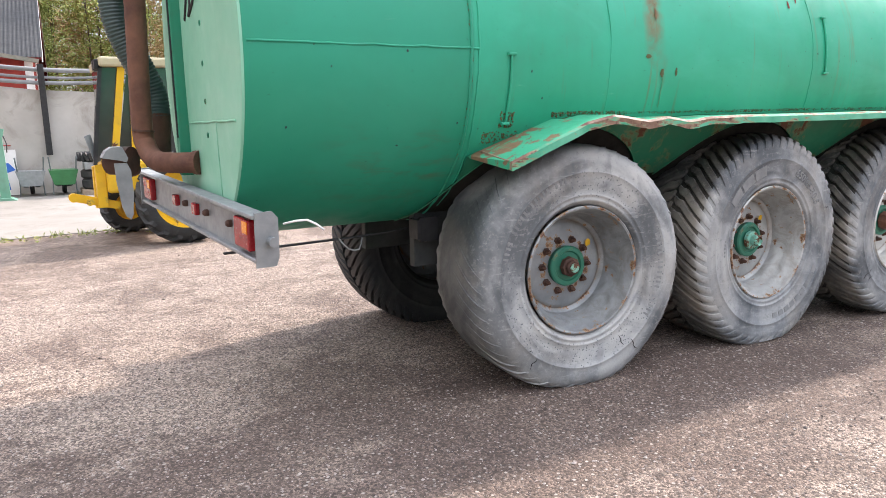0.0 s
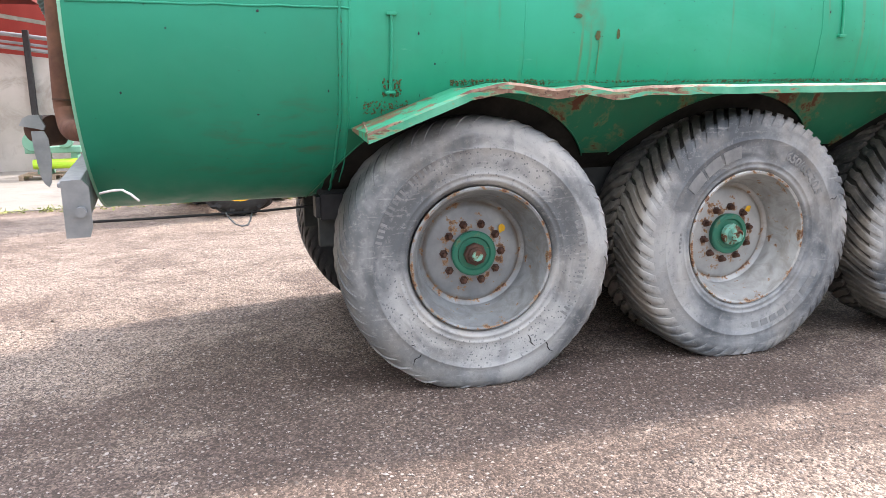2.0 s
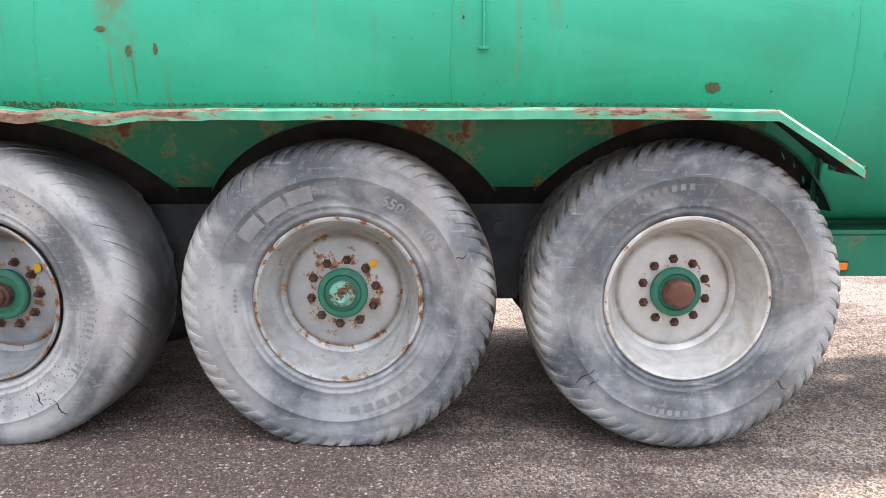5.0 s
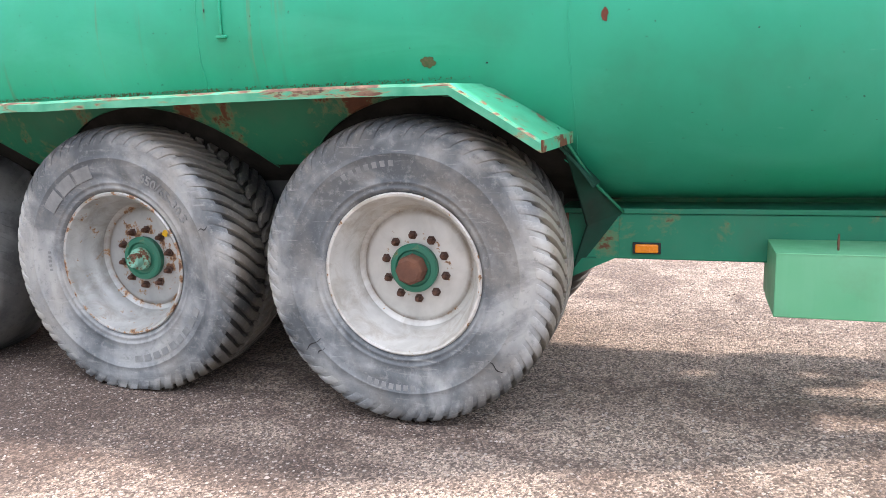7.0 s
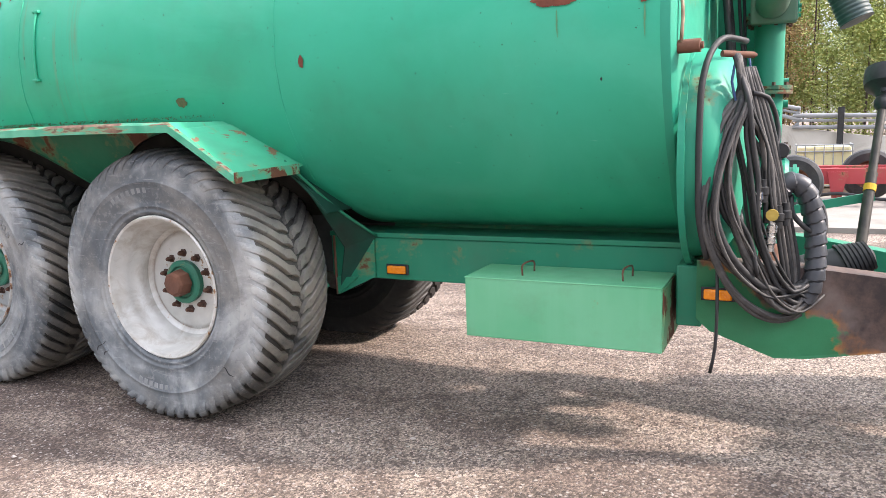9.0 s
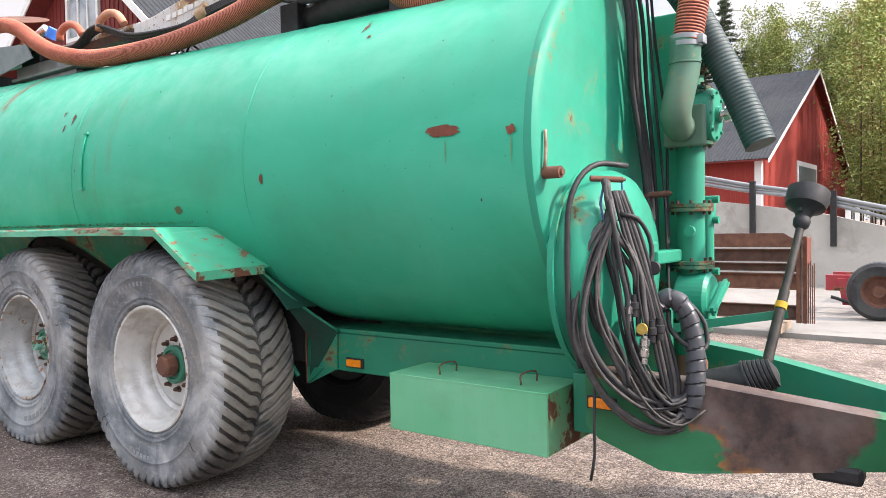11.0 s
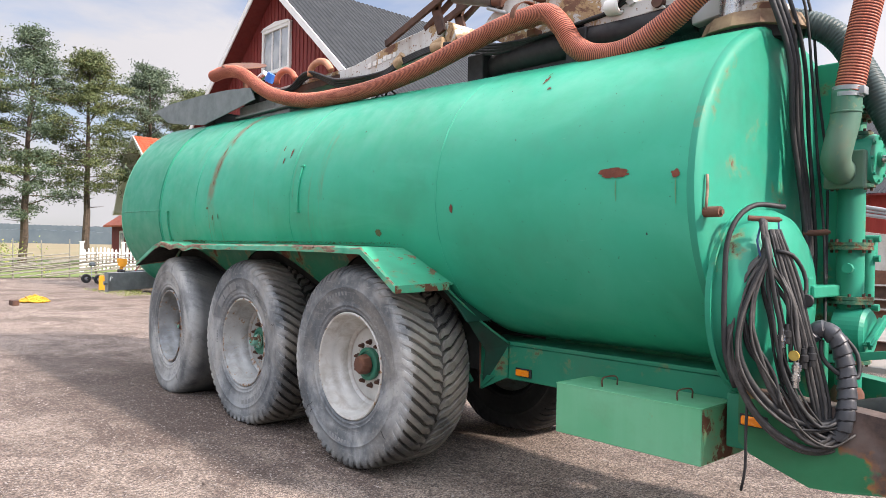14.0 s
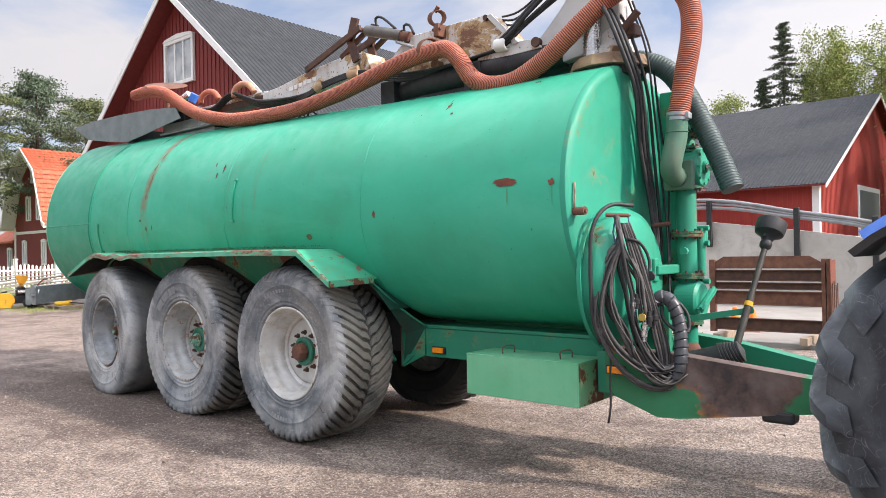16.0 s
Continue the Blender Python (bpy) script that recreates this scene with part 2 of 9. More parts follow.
def boom_material():
    """White paint that has flaked to tan primer and brown rust."""
    m = Mat("boom_white_paint", 0.55, 0.0, 0.35)
    c = m.mix(m.ramp(m.noise(4, 6), 0.3, 0.7), (0.47, 0.48, 0.46), (0.60, 0.60, 0.57))
    c = m.mix(m.math("MULTIPLY", m.ramp(m.noise(1.0, 6, 0.6, m.scaled(12, 12, 0.8)), 0.48, 0.7), 0.4), c, (0.30, 0.21, 0.13))
    f = m.noise(2.6, 10, 0.66, dist=0.5)
    c = m.mix(m.ramp(f, 0.515, 0.535), c, m.mix(m.noise(9, 5), (0.40, 0.27, 0.12), (0.30, 0.20, 0.12)))
    c = m.mix(m.ramp(f, 0.57, 0.60), c, m.mix(m.noise(30, 6), (0.085, 0.038, 0.022), (0.21, 0.10, 0.055)))
    c = m.mix(m.ramp(m.noise(34, 5, 0.6), 0.61, 0.66), c, (0.20, 0.095, 0.05))
    m.colour(c)
    m.bump(m.mix(0.5, m.noise(90, 4), m.ramp(f, 0.515, 0.535, (1,) * 3, (0,) * 3)), 0.2, 0.004)
    return m.m


M_BOOM = boom_material()
M_RED = paint("red_machine_paint", (0.33, 0.035, 0.045), (0.40, 0.07, 0.07), 0.60, 4.0, 0.5)
M_YELLOW = paint("yellow_machine_paint", (0.68, 0.38, 0.010), (0.75, 0.46, 0.03), 0.64, 4.0, 0.42)
M_MINT = paint("mint_machine_paint", (0.12, 0.31, 0.22), (0.20, 0.40, 0.30), 0.68, 5.0, 0.5)
M_RUST = plain("rusty_steel", (0.085, 0.036, 0.024), (0.19, 0.085, 0.05), 7.0, 0.85, 0.0, 0.4, 90)
M_RUST_DARK = plain("dark_rusty_steel", (0.045, 0.024, 0.018), (0.11, 0.05, 0.03), 6.0, 0.8, 0.0, 0.4, 80)
M_LIP_RUST = plain("bare_steel_edge", (0.13, 0.065, 0.04), (0.38, 0.27, 0.19), 14.0, 0.7, 0.0, 0.3, 80)
M_RUST_PATCH = plain("bare_rust_patch", (0.10, 0.030, 0.018), (0.19, 0.055, 0.03), 25.0, 0.9, 0.0, 0.4, 120)
M_STAIN = plain("rust_run", (0.10, 0.235, 0.11), (0.05, 0.27, 0.135), 9.0, 0.7, 0.0, 0.1, 120)
M_GALV = plain("galvanised_steel", (0.22, 0.24, 0.245), (0.33, 0.35, 0.355), 9.0, 0.5, 0.45, 0.1, 60)
M_GREYSTEEL = plain("grey_painted_steel", (0.12, 0.15, 0.15), (0.19, 0.22, 0.22), 6.0, 0.5, 0.2, 0.1, 60)
M_CHROME = plain("worn_chrome", (0.45, 0.45, 0.44), (0.6, 0.6, 0.58), 20.0, 0.25, 0.9, 0.05, 60)
M_BLACK = plain("black_rubber_hose", (0.010, 0.011, 0.012), (0.024, 0.025, 0.026), 14.0, 0.6, 0.0, 0.1, 90)
M_BLACKSTEEL = plain("black_steel", (0.012, 0.013, 0.014), (0.032, 0.032, 0.033), 10.0, 0.55, 0.2, 0.15, 70)
M_HOSE_RED = plain("red_suction_hose", (0.40, 0.105, 0.055), (0.52, 0.17, 0.095), 3.0, 0.55, 0.0, 0.1, 50)
M_HOSE_RED_DARK = plain("red_hose_groove", (0.11, 0.022, 0.016), (0.17, 0.04, 0.026), 6.0, 0.7, 0.0, 0.1, 50)
M_HOSE_GREEN = plain("dark_green_suction_hose", (0.020, 0.045, 0.043), (0.04, 0.072, 0.066), 5.0, 0.5, 0.0, 0.1, 50)
M_TAIL = plain("red_lamp_lens", (0.22, 0.006, 0.010), (0.33, 0.012, 0.016), 30.0, 0.2, 0.0, 0.1, 200)
M_AMBER = plain("amber_lamp_lens", (0.75, 0.20, 0.008), (0.85, 0.28, 0.015), 40.0, 0.2, 0.0, 0.1, 200)
M_LETTER = plain("faded_white_lettering", (0.62, 0.64, 0.6), (0.7, 0.7, 0.66), 20, 0.6)
M_WHITE = plain("white_paint", (0.68, 0.68, 0.66), (0.78, 0.78, 0.76), 3.0, 0.6, 0, 0.1, 30)
M_PLASTER = plain("white_plaster", (0.62, 0.62, 0.60), (0.75, 0.75, 0.72), 1.2, 0.85, 0, 0.3, 25)
M_ROPE = plain("yellow_rope_fibre", (0.50, 0.26, 0.015), (0.60, 0.36, 0.03), 40, 0.8)
M_PALLET = plain("weathered_pallet_wood", (0.22, 0.17, 0.12), (0.34, 0.27, 0.2), 9.0, 0.85, 0, 0.3, 60)
M_FENCEWOOD = plain("grey_fence_wood", (0.17, 0.17, 0.14), (0.28, 0.27, 0.22), 8.0, 0.85, 0, 0.3, 60)
M_BLUE = plain("blue_plastic_paint", (0.012, 0.10, 0.42), (0.03, 0.16, 0.52), 8.0, 0.4)
M_LIME = plain("lime_plastic", (0.35, 0.62, 0.02), (0.42, 0.70, 0.05), 8.0, 0.4)
M_WORN_GREEN = paint("worn_pipe_paint", (0.025, 0.135, 0.088), (0.13, 0.175, 0.125), 0.63, 7.0, 0.55, 0.6, (0.15, 0.11, 0.065), 0.75)


def rim_material(name, a, b, rust_at):
    m = Mat(name, 0.42, 0.25)
    c = m.mix(m.ramp(m.noise(5, 6), 0.3, 0.7), a, b)
    rr = m.math("POWER", m.math("ADD", m.math("POWER", m.axis(0), 2.0), m.math("POWER", m.axis(2), 2.0)), 0.5)
    nuts = m.ramp(m.math("MULTIPLY", m.math("ABSOLUTE", m.math("SUBTRACT", rr, 0.175), 0.0), 10.0), 0.15, 0.75, (0.115,) * 3, (0,) * 3)
    well = m.ramp(m.math("MULTIPLY", m.math("ABSOLUTE", m.math("SUBTRACT", rr, 0.305), 0.0), 10.0), 0.0, 0.22, (0.10,) * 3, (0,) * 3)
    lip = m.ramp(rr, 0.395, 0.41, (0,) * 3, (0.11,) * 3)
    n = m.math("ADD", m.noise(14, 9, 0.68), m.math("ADD", m.math("ADD", nuts, lip), well))
    grime = m.math("MULTIPLY", m.ramp(rr, 0.27, 0.30), m.ramp(m.noise(7, 8, 0.68, dist=0.8), 0.44, 0.62))
    c = m.mix(m.math("MULTIPLY", grime, 0.5), c, tuple(v * q for v, q in zip(a, (0.62, 0.52, 0.42))))
    c = m.mix(m.ramp(m.noise(3, 7, 0.6, dist=0.7), 0.45, 0.68, (0,) * 3, (0.45,) * 3), c, tuple(v * 0.55 for v in a))
    ring = m.ramp(m.math("MULTIPLY", m.math("ABSOLUTE", m.math("SUBTRACT", rr, 0.300), 0.0), 10.0), 0.0, 0.20, (0.75,) * 3, (0,) * 3)
    ring = m.math("MULTIPLY", ring, m.ramp(m.noise(4.0, 8, 0.7, dist=0.5), 0.34, 0.56))
    c = m.mix(ring, c, (0.17, 0.12, 0.075))
    c = m.mix(m.ramp(n, rust_at + 0.05, rust_at + 0.09), c, m.mix(m.noise(11, 4), (0.36, 0.20, 0.07), (0.24, 0.15, 0.10)))
    c = m.mix(m.ramp(n, rust_at + 0.10, rust_at + 0.13), c, m.mix(m.noise(40, 4), (0.085, 0.040, 0.025), (0.17, 0.085, 0.05)))
    m.colour(c)
    m.bump(m.noise(70, 5), 0.2, 0.003)
    return m.m


M_RIM_GREY = rim_material("grey_rim_paint", (0.20, 0.22, 0.23), (0.36, 0.385, 0.385), 0.565)
M_RIM_PALE = rim_material("pale_rim_paint", (0.33, 0.35, 0.345), (0.49, 0.505, 0.49), 0.56)
M_RIM_WHITE = rim_material("white_rim_paint", (0.50, 0.505, 0.475), (0.64, 0.645, 0.615), 0.64)


def rubber(name, dark, mid, light, nibs=0.0, crown=None):
    """Weathered rubber: wiped dark patches, pale dust, scuffs that follow the turning and, on a bare wall, fine nibs."""
    m = Mat(name, 0.55, 0.0, 0.45)
    ax, ay, az = m.axis(0), m.axis(1), m.axis(2)
    rr = m.math("POWER", m.math("ADD", m.math("POWER", ax, 2.0), m.math("POWER", az, 2.0)), 0.5)
    place = m.n.new("ShaderNodeSeparateXYZ")
    m.l.new(m.n.new("ShaderNodeObjectInfo").outputs["Location"], place.inputs[0])
    seed = m.math("ADD", m.math("MULTIPLY", place.outputs[0], 2.7), m.math("MULTIPLY", place.outputs[1], 1.3))
    polar = m.n.new("ShaderNodeCombineXYZ")
    m.l.new(m.math("ADD", m.math("DIVIDE", ax, rr), seed), polar.inputs[0])
    m.l.new(m.math("DIVIDE", az, rr), polar.inputs[1])
    m.l.new(m.math("MULTIPLY", rr, 5.0), polar.inputs[2])
    flat = m.n.new("ShaderNodeCombineXYZ")
    m.l.new(m.math("MULTIPLY", m.math("ARCTAN2", az, ax), 0.55), flat.inputs[0])
    m.l.new(rr, flat.inputs[1])
    shift = m.n.new("ShaderNodeVectorMath")
    shift.operation = "ADD"
    m.l.new(m.co, shift.inputs[0])
    m.l.new(seed, shift.inputs[1])
    m.co = shift.outputs[0]
    smear = m.noise(1.15, 4, 0.5, polar.outputs[0], 0.9)
    blot = m.noise(1.6, 5, 0.5, dist=0.8)
    f = m.mix(0.55, smear, blot)
    c = m.mix(m.ramp(f, 0.41, 0.52), dark, mid)
    c = m.mix(m.ramp(f, 0.50, 0.63, (0,) * 3, (0.85,) * 3), c, light)
    wiped = m.ramp(m.noise(1.15, 7, 0.55, dist=1.7), 0.52, 0.62)
    c = m.mix(m.math("MULTIPLY", wiped, 0.7), c, tuple(v * 0.9 for v in dark))
    earth = m.ramp(m.noise(1.7, 7, 0.6, dist=0.6), 0.50, 0.66)
    c = m.mix(m.math("MULTIPLY", earth, 0.42), c, (light[0] * 0.72, light[1] * 0.64, light[2] * 0.56))
    scuff = m.ramp(m.noise(1.0, 6, 0.65, m.scaled(5.0, 40.0, 46.0), 0.4), 0.60, 0.68)
    c = m.mix(m.math("MULTIPLY", scuff, 0.35), c, light)
    fine = m.noise(30, 8, 0.72)
    c = m.mix(m.ramp(fine, 0.53, 0.70, (0,) * 3, (0.38,) * 3), c, light)
    c = m.mix(m.ramp(fine, 0.32, 0.45, (0.45,) * 3, (0,) * 3), c, dark)
    height = m.mix(0.4, m.noise(60, 6), m.noise(260, 3))
    if nibs:
        spot = m.ramp(m.voronoi(46.0, "Distance", flat.outputs[0]), 0.16, 0.26, (1,) * 3, (0,) * 3)
        ring = m.math("MULTIPLY", m.ramp(rr, 0.45, 0.47), m.ramp(rr, 0.61, 0.635, (1,) * 3, (0,) * 3))
        spot = m.math("MULTIPLY", m.math("MULTIPLY", spot, ring), nibs)
        c = m.mix(spot, c, dark)
        height = m.mix(m.math("MULTIPLY", spot, 0.8), height, (1.0, 1.0, 1.0))
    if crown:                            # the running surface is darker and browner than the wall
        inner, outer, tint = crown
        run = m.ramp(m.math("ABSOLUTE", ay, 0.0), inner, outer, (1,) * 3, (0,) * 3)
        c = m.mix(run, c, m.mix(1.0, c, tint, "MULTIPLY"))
    m.colour(c)
    m.roughness(f, 0.42, 0.75)
    m.bump(height, 0.4, 0.004)
    return m.m


M_TYRE = rubber("dusty_tyre_rubber", (0.082, 0.097, 0.108), (0.232, 0.253, 0.260), (0.400, 0.412, 0.398))
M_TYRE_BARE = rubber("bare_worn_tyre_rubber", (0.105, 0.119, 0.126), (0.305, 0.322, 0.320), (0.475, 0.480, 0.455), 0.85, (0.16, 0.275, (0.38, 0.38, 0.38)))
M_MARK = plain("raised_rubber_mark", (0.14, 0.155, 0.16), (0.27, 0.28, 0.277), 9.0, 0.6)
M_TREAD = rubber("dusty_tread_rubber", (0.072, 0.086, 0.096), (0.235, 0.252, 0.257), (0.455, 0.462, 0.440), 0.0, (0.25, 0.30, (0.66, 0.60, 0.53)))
# tread floor: shade between the lugs is put into the dark rubber
M_GROOVE_SHADE = rubber("shaded_groove_rubber", (0.022, 0.024, 0.025), (0.055, 0.056, 0.053), (0.14, 0.132, 0.115))
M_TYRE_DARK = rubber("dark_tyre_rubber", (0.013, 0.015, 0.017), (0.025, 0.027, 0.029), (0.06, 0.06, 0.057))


def gravel_material():
    m = Mat("fine_gravel", 0.9, 0.0, 0.25)
    big = m.ramp(m.noise(0.35, 5, 0.6), 0.3, 0.7)
    c = m.mix(big, (0.208, 0.168, 0.138), (0.268, 0.224, 0.188))
    patch = m.ramp(m.noise(0.75, 9, 0.68, dist=0.6), 0.49, 0.58)
    c = m.mix(m.math("MULTIPLY", patch, 0.72), c, (0.088, 0.066, 0.054))
    c = m.mix(m.math("MULTIPLY", m.ramp(m.noise(2.6, 9, 0.7, m.scaled(0.8, 1.5, 1), 1.2), 0.52, 0.60), 0.6), c, (0.10, 0.074, 0.060))
    # one long dark stretch beside the wheels: damp soil, with shade painted in
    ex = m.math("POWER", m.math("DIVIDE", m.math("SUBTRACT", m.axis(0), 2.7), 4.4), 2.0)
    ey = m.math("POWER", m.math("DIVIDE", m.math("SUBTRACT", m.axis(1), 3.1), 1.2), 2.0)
    damp_shade = m.math("SUBTRACT", m.math("ADD", m.noise(1.7, 8, 0.68, m.scaled(0.7, 1.4, 1), 0.7), 0.22), m.math("MULTIPLY", m.math("ADD", ex, ey), 0.26))
    c = m.mix(m.math("MULTIPLY", m.ramp(damp_shade, 0.44, 0.62), 0.78), c, (0.072, 0.053, 0.044))
    tracks = m.ramp(m.noise(1.0, 8, 0.65, m.scaled(0.30, 2.6, 1)), 0.50, 0.64)
    c = m.mix(m.math("MULTIPLY", tracks, 0.34), c, (0.12, 0.093, 0.082))
    cells = m.voronoi(85, "Color")
    grey = m.n.new("ShaderNodeRGBToBW")
    m.l.new(cells, grey.inputs[0])
    c = m.mix(m.ramp(grey.outputs[0], 0.42, 0.85), c, m.mix(1.0, c, (2.5, 2.45, 2.4), "MULTIPLY"))
    c = m.mix(m.ramp(grey.outputs[0], 0.18, 0.38, (0.75,) * 3, (0,) * 3), c, (0.060, 0.047, 0.042))
    c = m.mix(m.ramp(m.noise(150, 3), 0.38, 0.58, (0.7,) * 3, (0,) * 3), c, (0.060, 0.047, 0.041))
    far = m.voronoi(34, "Color")
    tone = m.n.new("ShaderNodeRGBToBW")
    m.l.new(far, tone.inputs[0])
    inside = m.ramp(m.voronoi(34), 0.22, 0.36, (1,) * 3, (0,) * 3)
    c = m.mix(m.math("MULTIPLY", inside, m.ramp(tone.outputs[0], 0.68, 0.74)), c, (0.34, 0.305, 0.27))
    c = m.mix(m.math("MULTIPLY", inside, m.ramp(tone.outputs[0], 0.25, 0.31, (0.85,) * 3, (0,) * 3)), c, (0.050, 0.040, 0.036))
    m.colour(c)
    h = m.mix(0.5, m.ramp(m.voronoi(85), 0.0, 0.7, (1,) * 3, (0,) * 3), m.noise(34, 6))
    h = m.mix(0.35, h, m.noise(5.5, 8, 0.6))
    m.bump(h, 1.0, 0.014)
    return m.m


M_GRAVEL = gravel_material()
M_STONE = Mat("loose_stone", 0.9)
M_STONE.colour(M_STONE.mix(M_STONE.island(), (0.070, 0.056, 0.049), (0.44, 0.39, 0.355)))
M_STONE = M_STONE.m


def concrete_material(name, a, b, stain):
    m = Mat(name, 0.85)
    c = m.mix(m.ramp(m.noise(0.8, 7, 0.6), 0.3, 0.7), a, b)
    c = m.mix(m.math("MULTIPLY", m.ramp(m.noise(1.3, 8, 0.68, dist=0.8), 0.5, 0.68), 0.6), c, stain)
    m.colour(c)
    m.bump(m.mix(0.5, m.noise(9, 6), m.noise(70, 4)), 0.3, 0.01)
    return m.m


M_CONC = concrete_material("concrete_slab", (0.20, 0.19, 0.168), (0.265, 0.252, 0.225), (0.14, 0.128, 0.11))
M_CONCWALL = concrete_material("stained_concrete_wall", (0.36, 0.34, 0.30), (0.50, 0.48, 0.44), (0.22, 0.195, 0.16))


def boards_material(name, a, b, pitch=0.13):
    m = Mat(name, 0.75)
    m.colour(m.mix(m.ramp(m.noise(1.0, 6, 0.6, m.scaled(2.4, 2.4, 0.5)), 0.3, 0.7), a, b))
    m.bump(m.noise(30, 4), 0.2, 0.004)
    return m.m


M_FALU = boards_material("falu_red_boards", (0.155, 0.018, 0.016), (0.21, 0.028, 0.022))
M_FALU_BRIGHT = boards_material("bright_red_boards", (0.25, 0.026, 0.017), (0.31, 0.038, 0.025))
M_ROOF = plain("dark_grey_roof_sheet", (0.021, 0.025, 0.028), (0.030, 0.034, 0.037), 1.5, 0.75, 0.0, 0.05, 10, 0.3)
M_TILE = plain("orange_roof_tile", (0.42, 0.082, 0.036), (0.54, 0.135, 0.062), 2.5, 0.7, 0, 0.15, 20)
M_SOFFIT = plain("soffit_boards", (0.13, 0.018, 0.016), (0.17, 0.025, 0.02), 4.0, 0.8)


def glass_material():
    m = Mat("window_glass", 0.05)
    m.colour(m.mix(m.ramp(m.noise(1.4, 2), 0.4, 0.6), (0.16, 0.19, 0.21), (0.40, 0.43, 0.44)))
    m.b.inputs["Metallic"].default_value = 0.0
    m.b.inputs["Specular IOR Level"].default_value = 1.0
    m.b.inputs["Coat Weight"].default_value = 1.0
    return m.m


M_GLASS = glass_material()


def leaf_material(name, a, b, c3, rough=0.6):
    m = Mat(name, rough, 0, 0.3)
    r = m.island()
    c = m.mix(m.ramp(r, 0.0, 0.6), a, b)
    c = m.mix(m.ramp(r, 0.75, 1.0), c, c3)
    m.colour(c)
    m.b.inputs["Subsurface Weight"].default_value = 0.0
    return m.m


M_PINE = leaf_material("pine_needles", (0.062, 0.090, 0.038), (0.115, 0.145, 0.055), (0.18, 0.18, 0.075))
M_PINE_COOL = leaf_material("blue_green_pine_needles", (0.052, 0.088, 0.056), (0.10, 0.145, 0.088), (0.15, 0.19, 0.115))
M_SPRUCE = leaf_material("spruce_needles", (0.042, 0.064, 0.040), (0.075, 0.105, 0.058), (0.11, 0.14, 0.075))
M_BIRCH = leaf_material("birch_leaves", (0.165, 0.225, 0.060), (0.27, 0.325, 0.090), (0.38, 0.36, 0.11))
M_AUTUMN = leaf_material("autumn_leaves", (0.29, 0.185, 0.075), (0.36, 0.25, 0.11), (0.25, 0.24, 0.10))
M_BARK = plain("pine_bark", (0.050, 0.040, 0.032), (0.11, 0.078, 0.056), 5.0, 0.9, 0, 0.5, 20)
M_FIELD = plain("dry_field_grass", (0.25, 0.19, 0.11), (0.17, 0.155, 0.075), 0.05, 0.95, 0, 0.2, 2)
M_GRASS = plain("short_grass", (0.10, 0.155, 0.035), (0.16, 0.20, 0.06), 0.6, 0.95, 0, 0.4, 30)
# the far ridge is paled and blued: distance haze painted into its colour
M_HILL_HAZY = plain("hazy_far_forest", (0.060, 0.088, 0.108), (0.092, 0.120, 0.135), 0.06, 1.0, 0, 0)


# ---- mesh helpers ----
def mesh_object(name, bm, material, smooth=False):
    me = bpy.data.meshes.new(name)
    bm.normal_update()
    bm.to_mesh(me)
    bm.free()
    for mt in (material if isinstance(material, (list, tuple)) else [material]):
        me.materials.append(mt)
    if smooth:
        me.shade_smooth()
        me.set_sharp_from_angle(angle=radians(38))
    return new(name, me)


def part(name, bm, material, parent, label="", smooth=False):
    """One mesh object under a thing or under a part."""
    ob = mesh_object(name, bm, material, smooth)
    ob.parent = parent
    if label:
        tagged(ob, label)
    return ob


def thing(name, label, category, group="", kind="", at=None):
    ob = new(name)
    ob.empty_display_size = 0.2
    if at is not None:
        ob.matrix_basis = at
    return tagged(ob, label, category, group, kind)


def box(bm, x0, x1, y0, y1, z0, z1, bevel=0.0, m=None, mat=0):
    vs = [bm.verts.new((x, y, z)) for x in (x0, x1) for y in (y0, y1) for z in (z0, z1)]
    fs = [bm.faces.new([vs[i] for i in q]) for q in ((0, 1, 3, 2), (4, 6, 7, 5), (0, 4, 5, 1), (2, 3, 7, 6), (0, 2, 6, 4), (1, 5, 7, 3))]
    for f in fs:
        f.material_index = mat
    if bevel:
        es = list({e for f in fs for e in f.edges})
        out = bmesh.ops.bevel(bm, geom=es, offset=bevel, segments=2, affect="EDGES", profile=0.5)
        vs = list({v for f in out["faces"] for v in f.verts} | {v for v in vs if v.is_valid})
        for f in out["faces"]:
            f.material_index = mat
    if m is not None:
        bmesh.ops.transform(bm, matrix=m, verts=[v for v in vs if v.is_valid])
    return bm


def fresh():
    return bmesh.new()


def prism(bm, outline, axis, a, b, mat=0):
    """A flat outline pushed along an axis from a to b. Outline pairs are the other two axes in order."""
    def at(p, w):
        q = list(p)
        q.insert("xyz".index(axis), w)
        return q
    lo = [bm.verts.new(at(p, a)) for p in outline]
    hi = [bm.verts.new(at(p, b)) for p in outline]
    n = len(outline)
    fs = [bm.faces.new(lo), bm.faces.new(hi[::-1])]
    fs += [bm.faces.new((lo[i], hi[i], hi[(i + 1) % n], lo[(i + 1) % n])) for i in range(n)]
    bmesh.ops.recalc_face_normals(bm, faces=fs)
    for f in fs:
        f.material_index = mat
    return bm


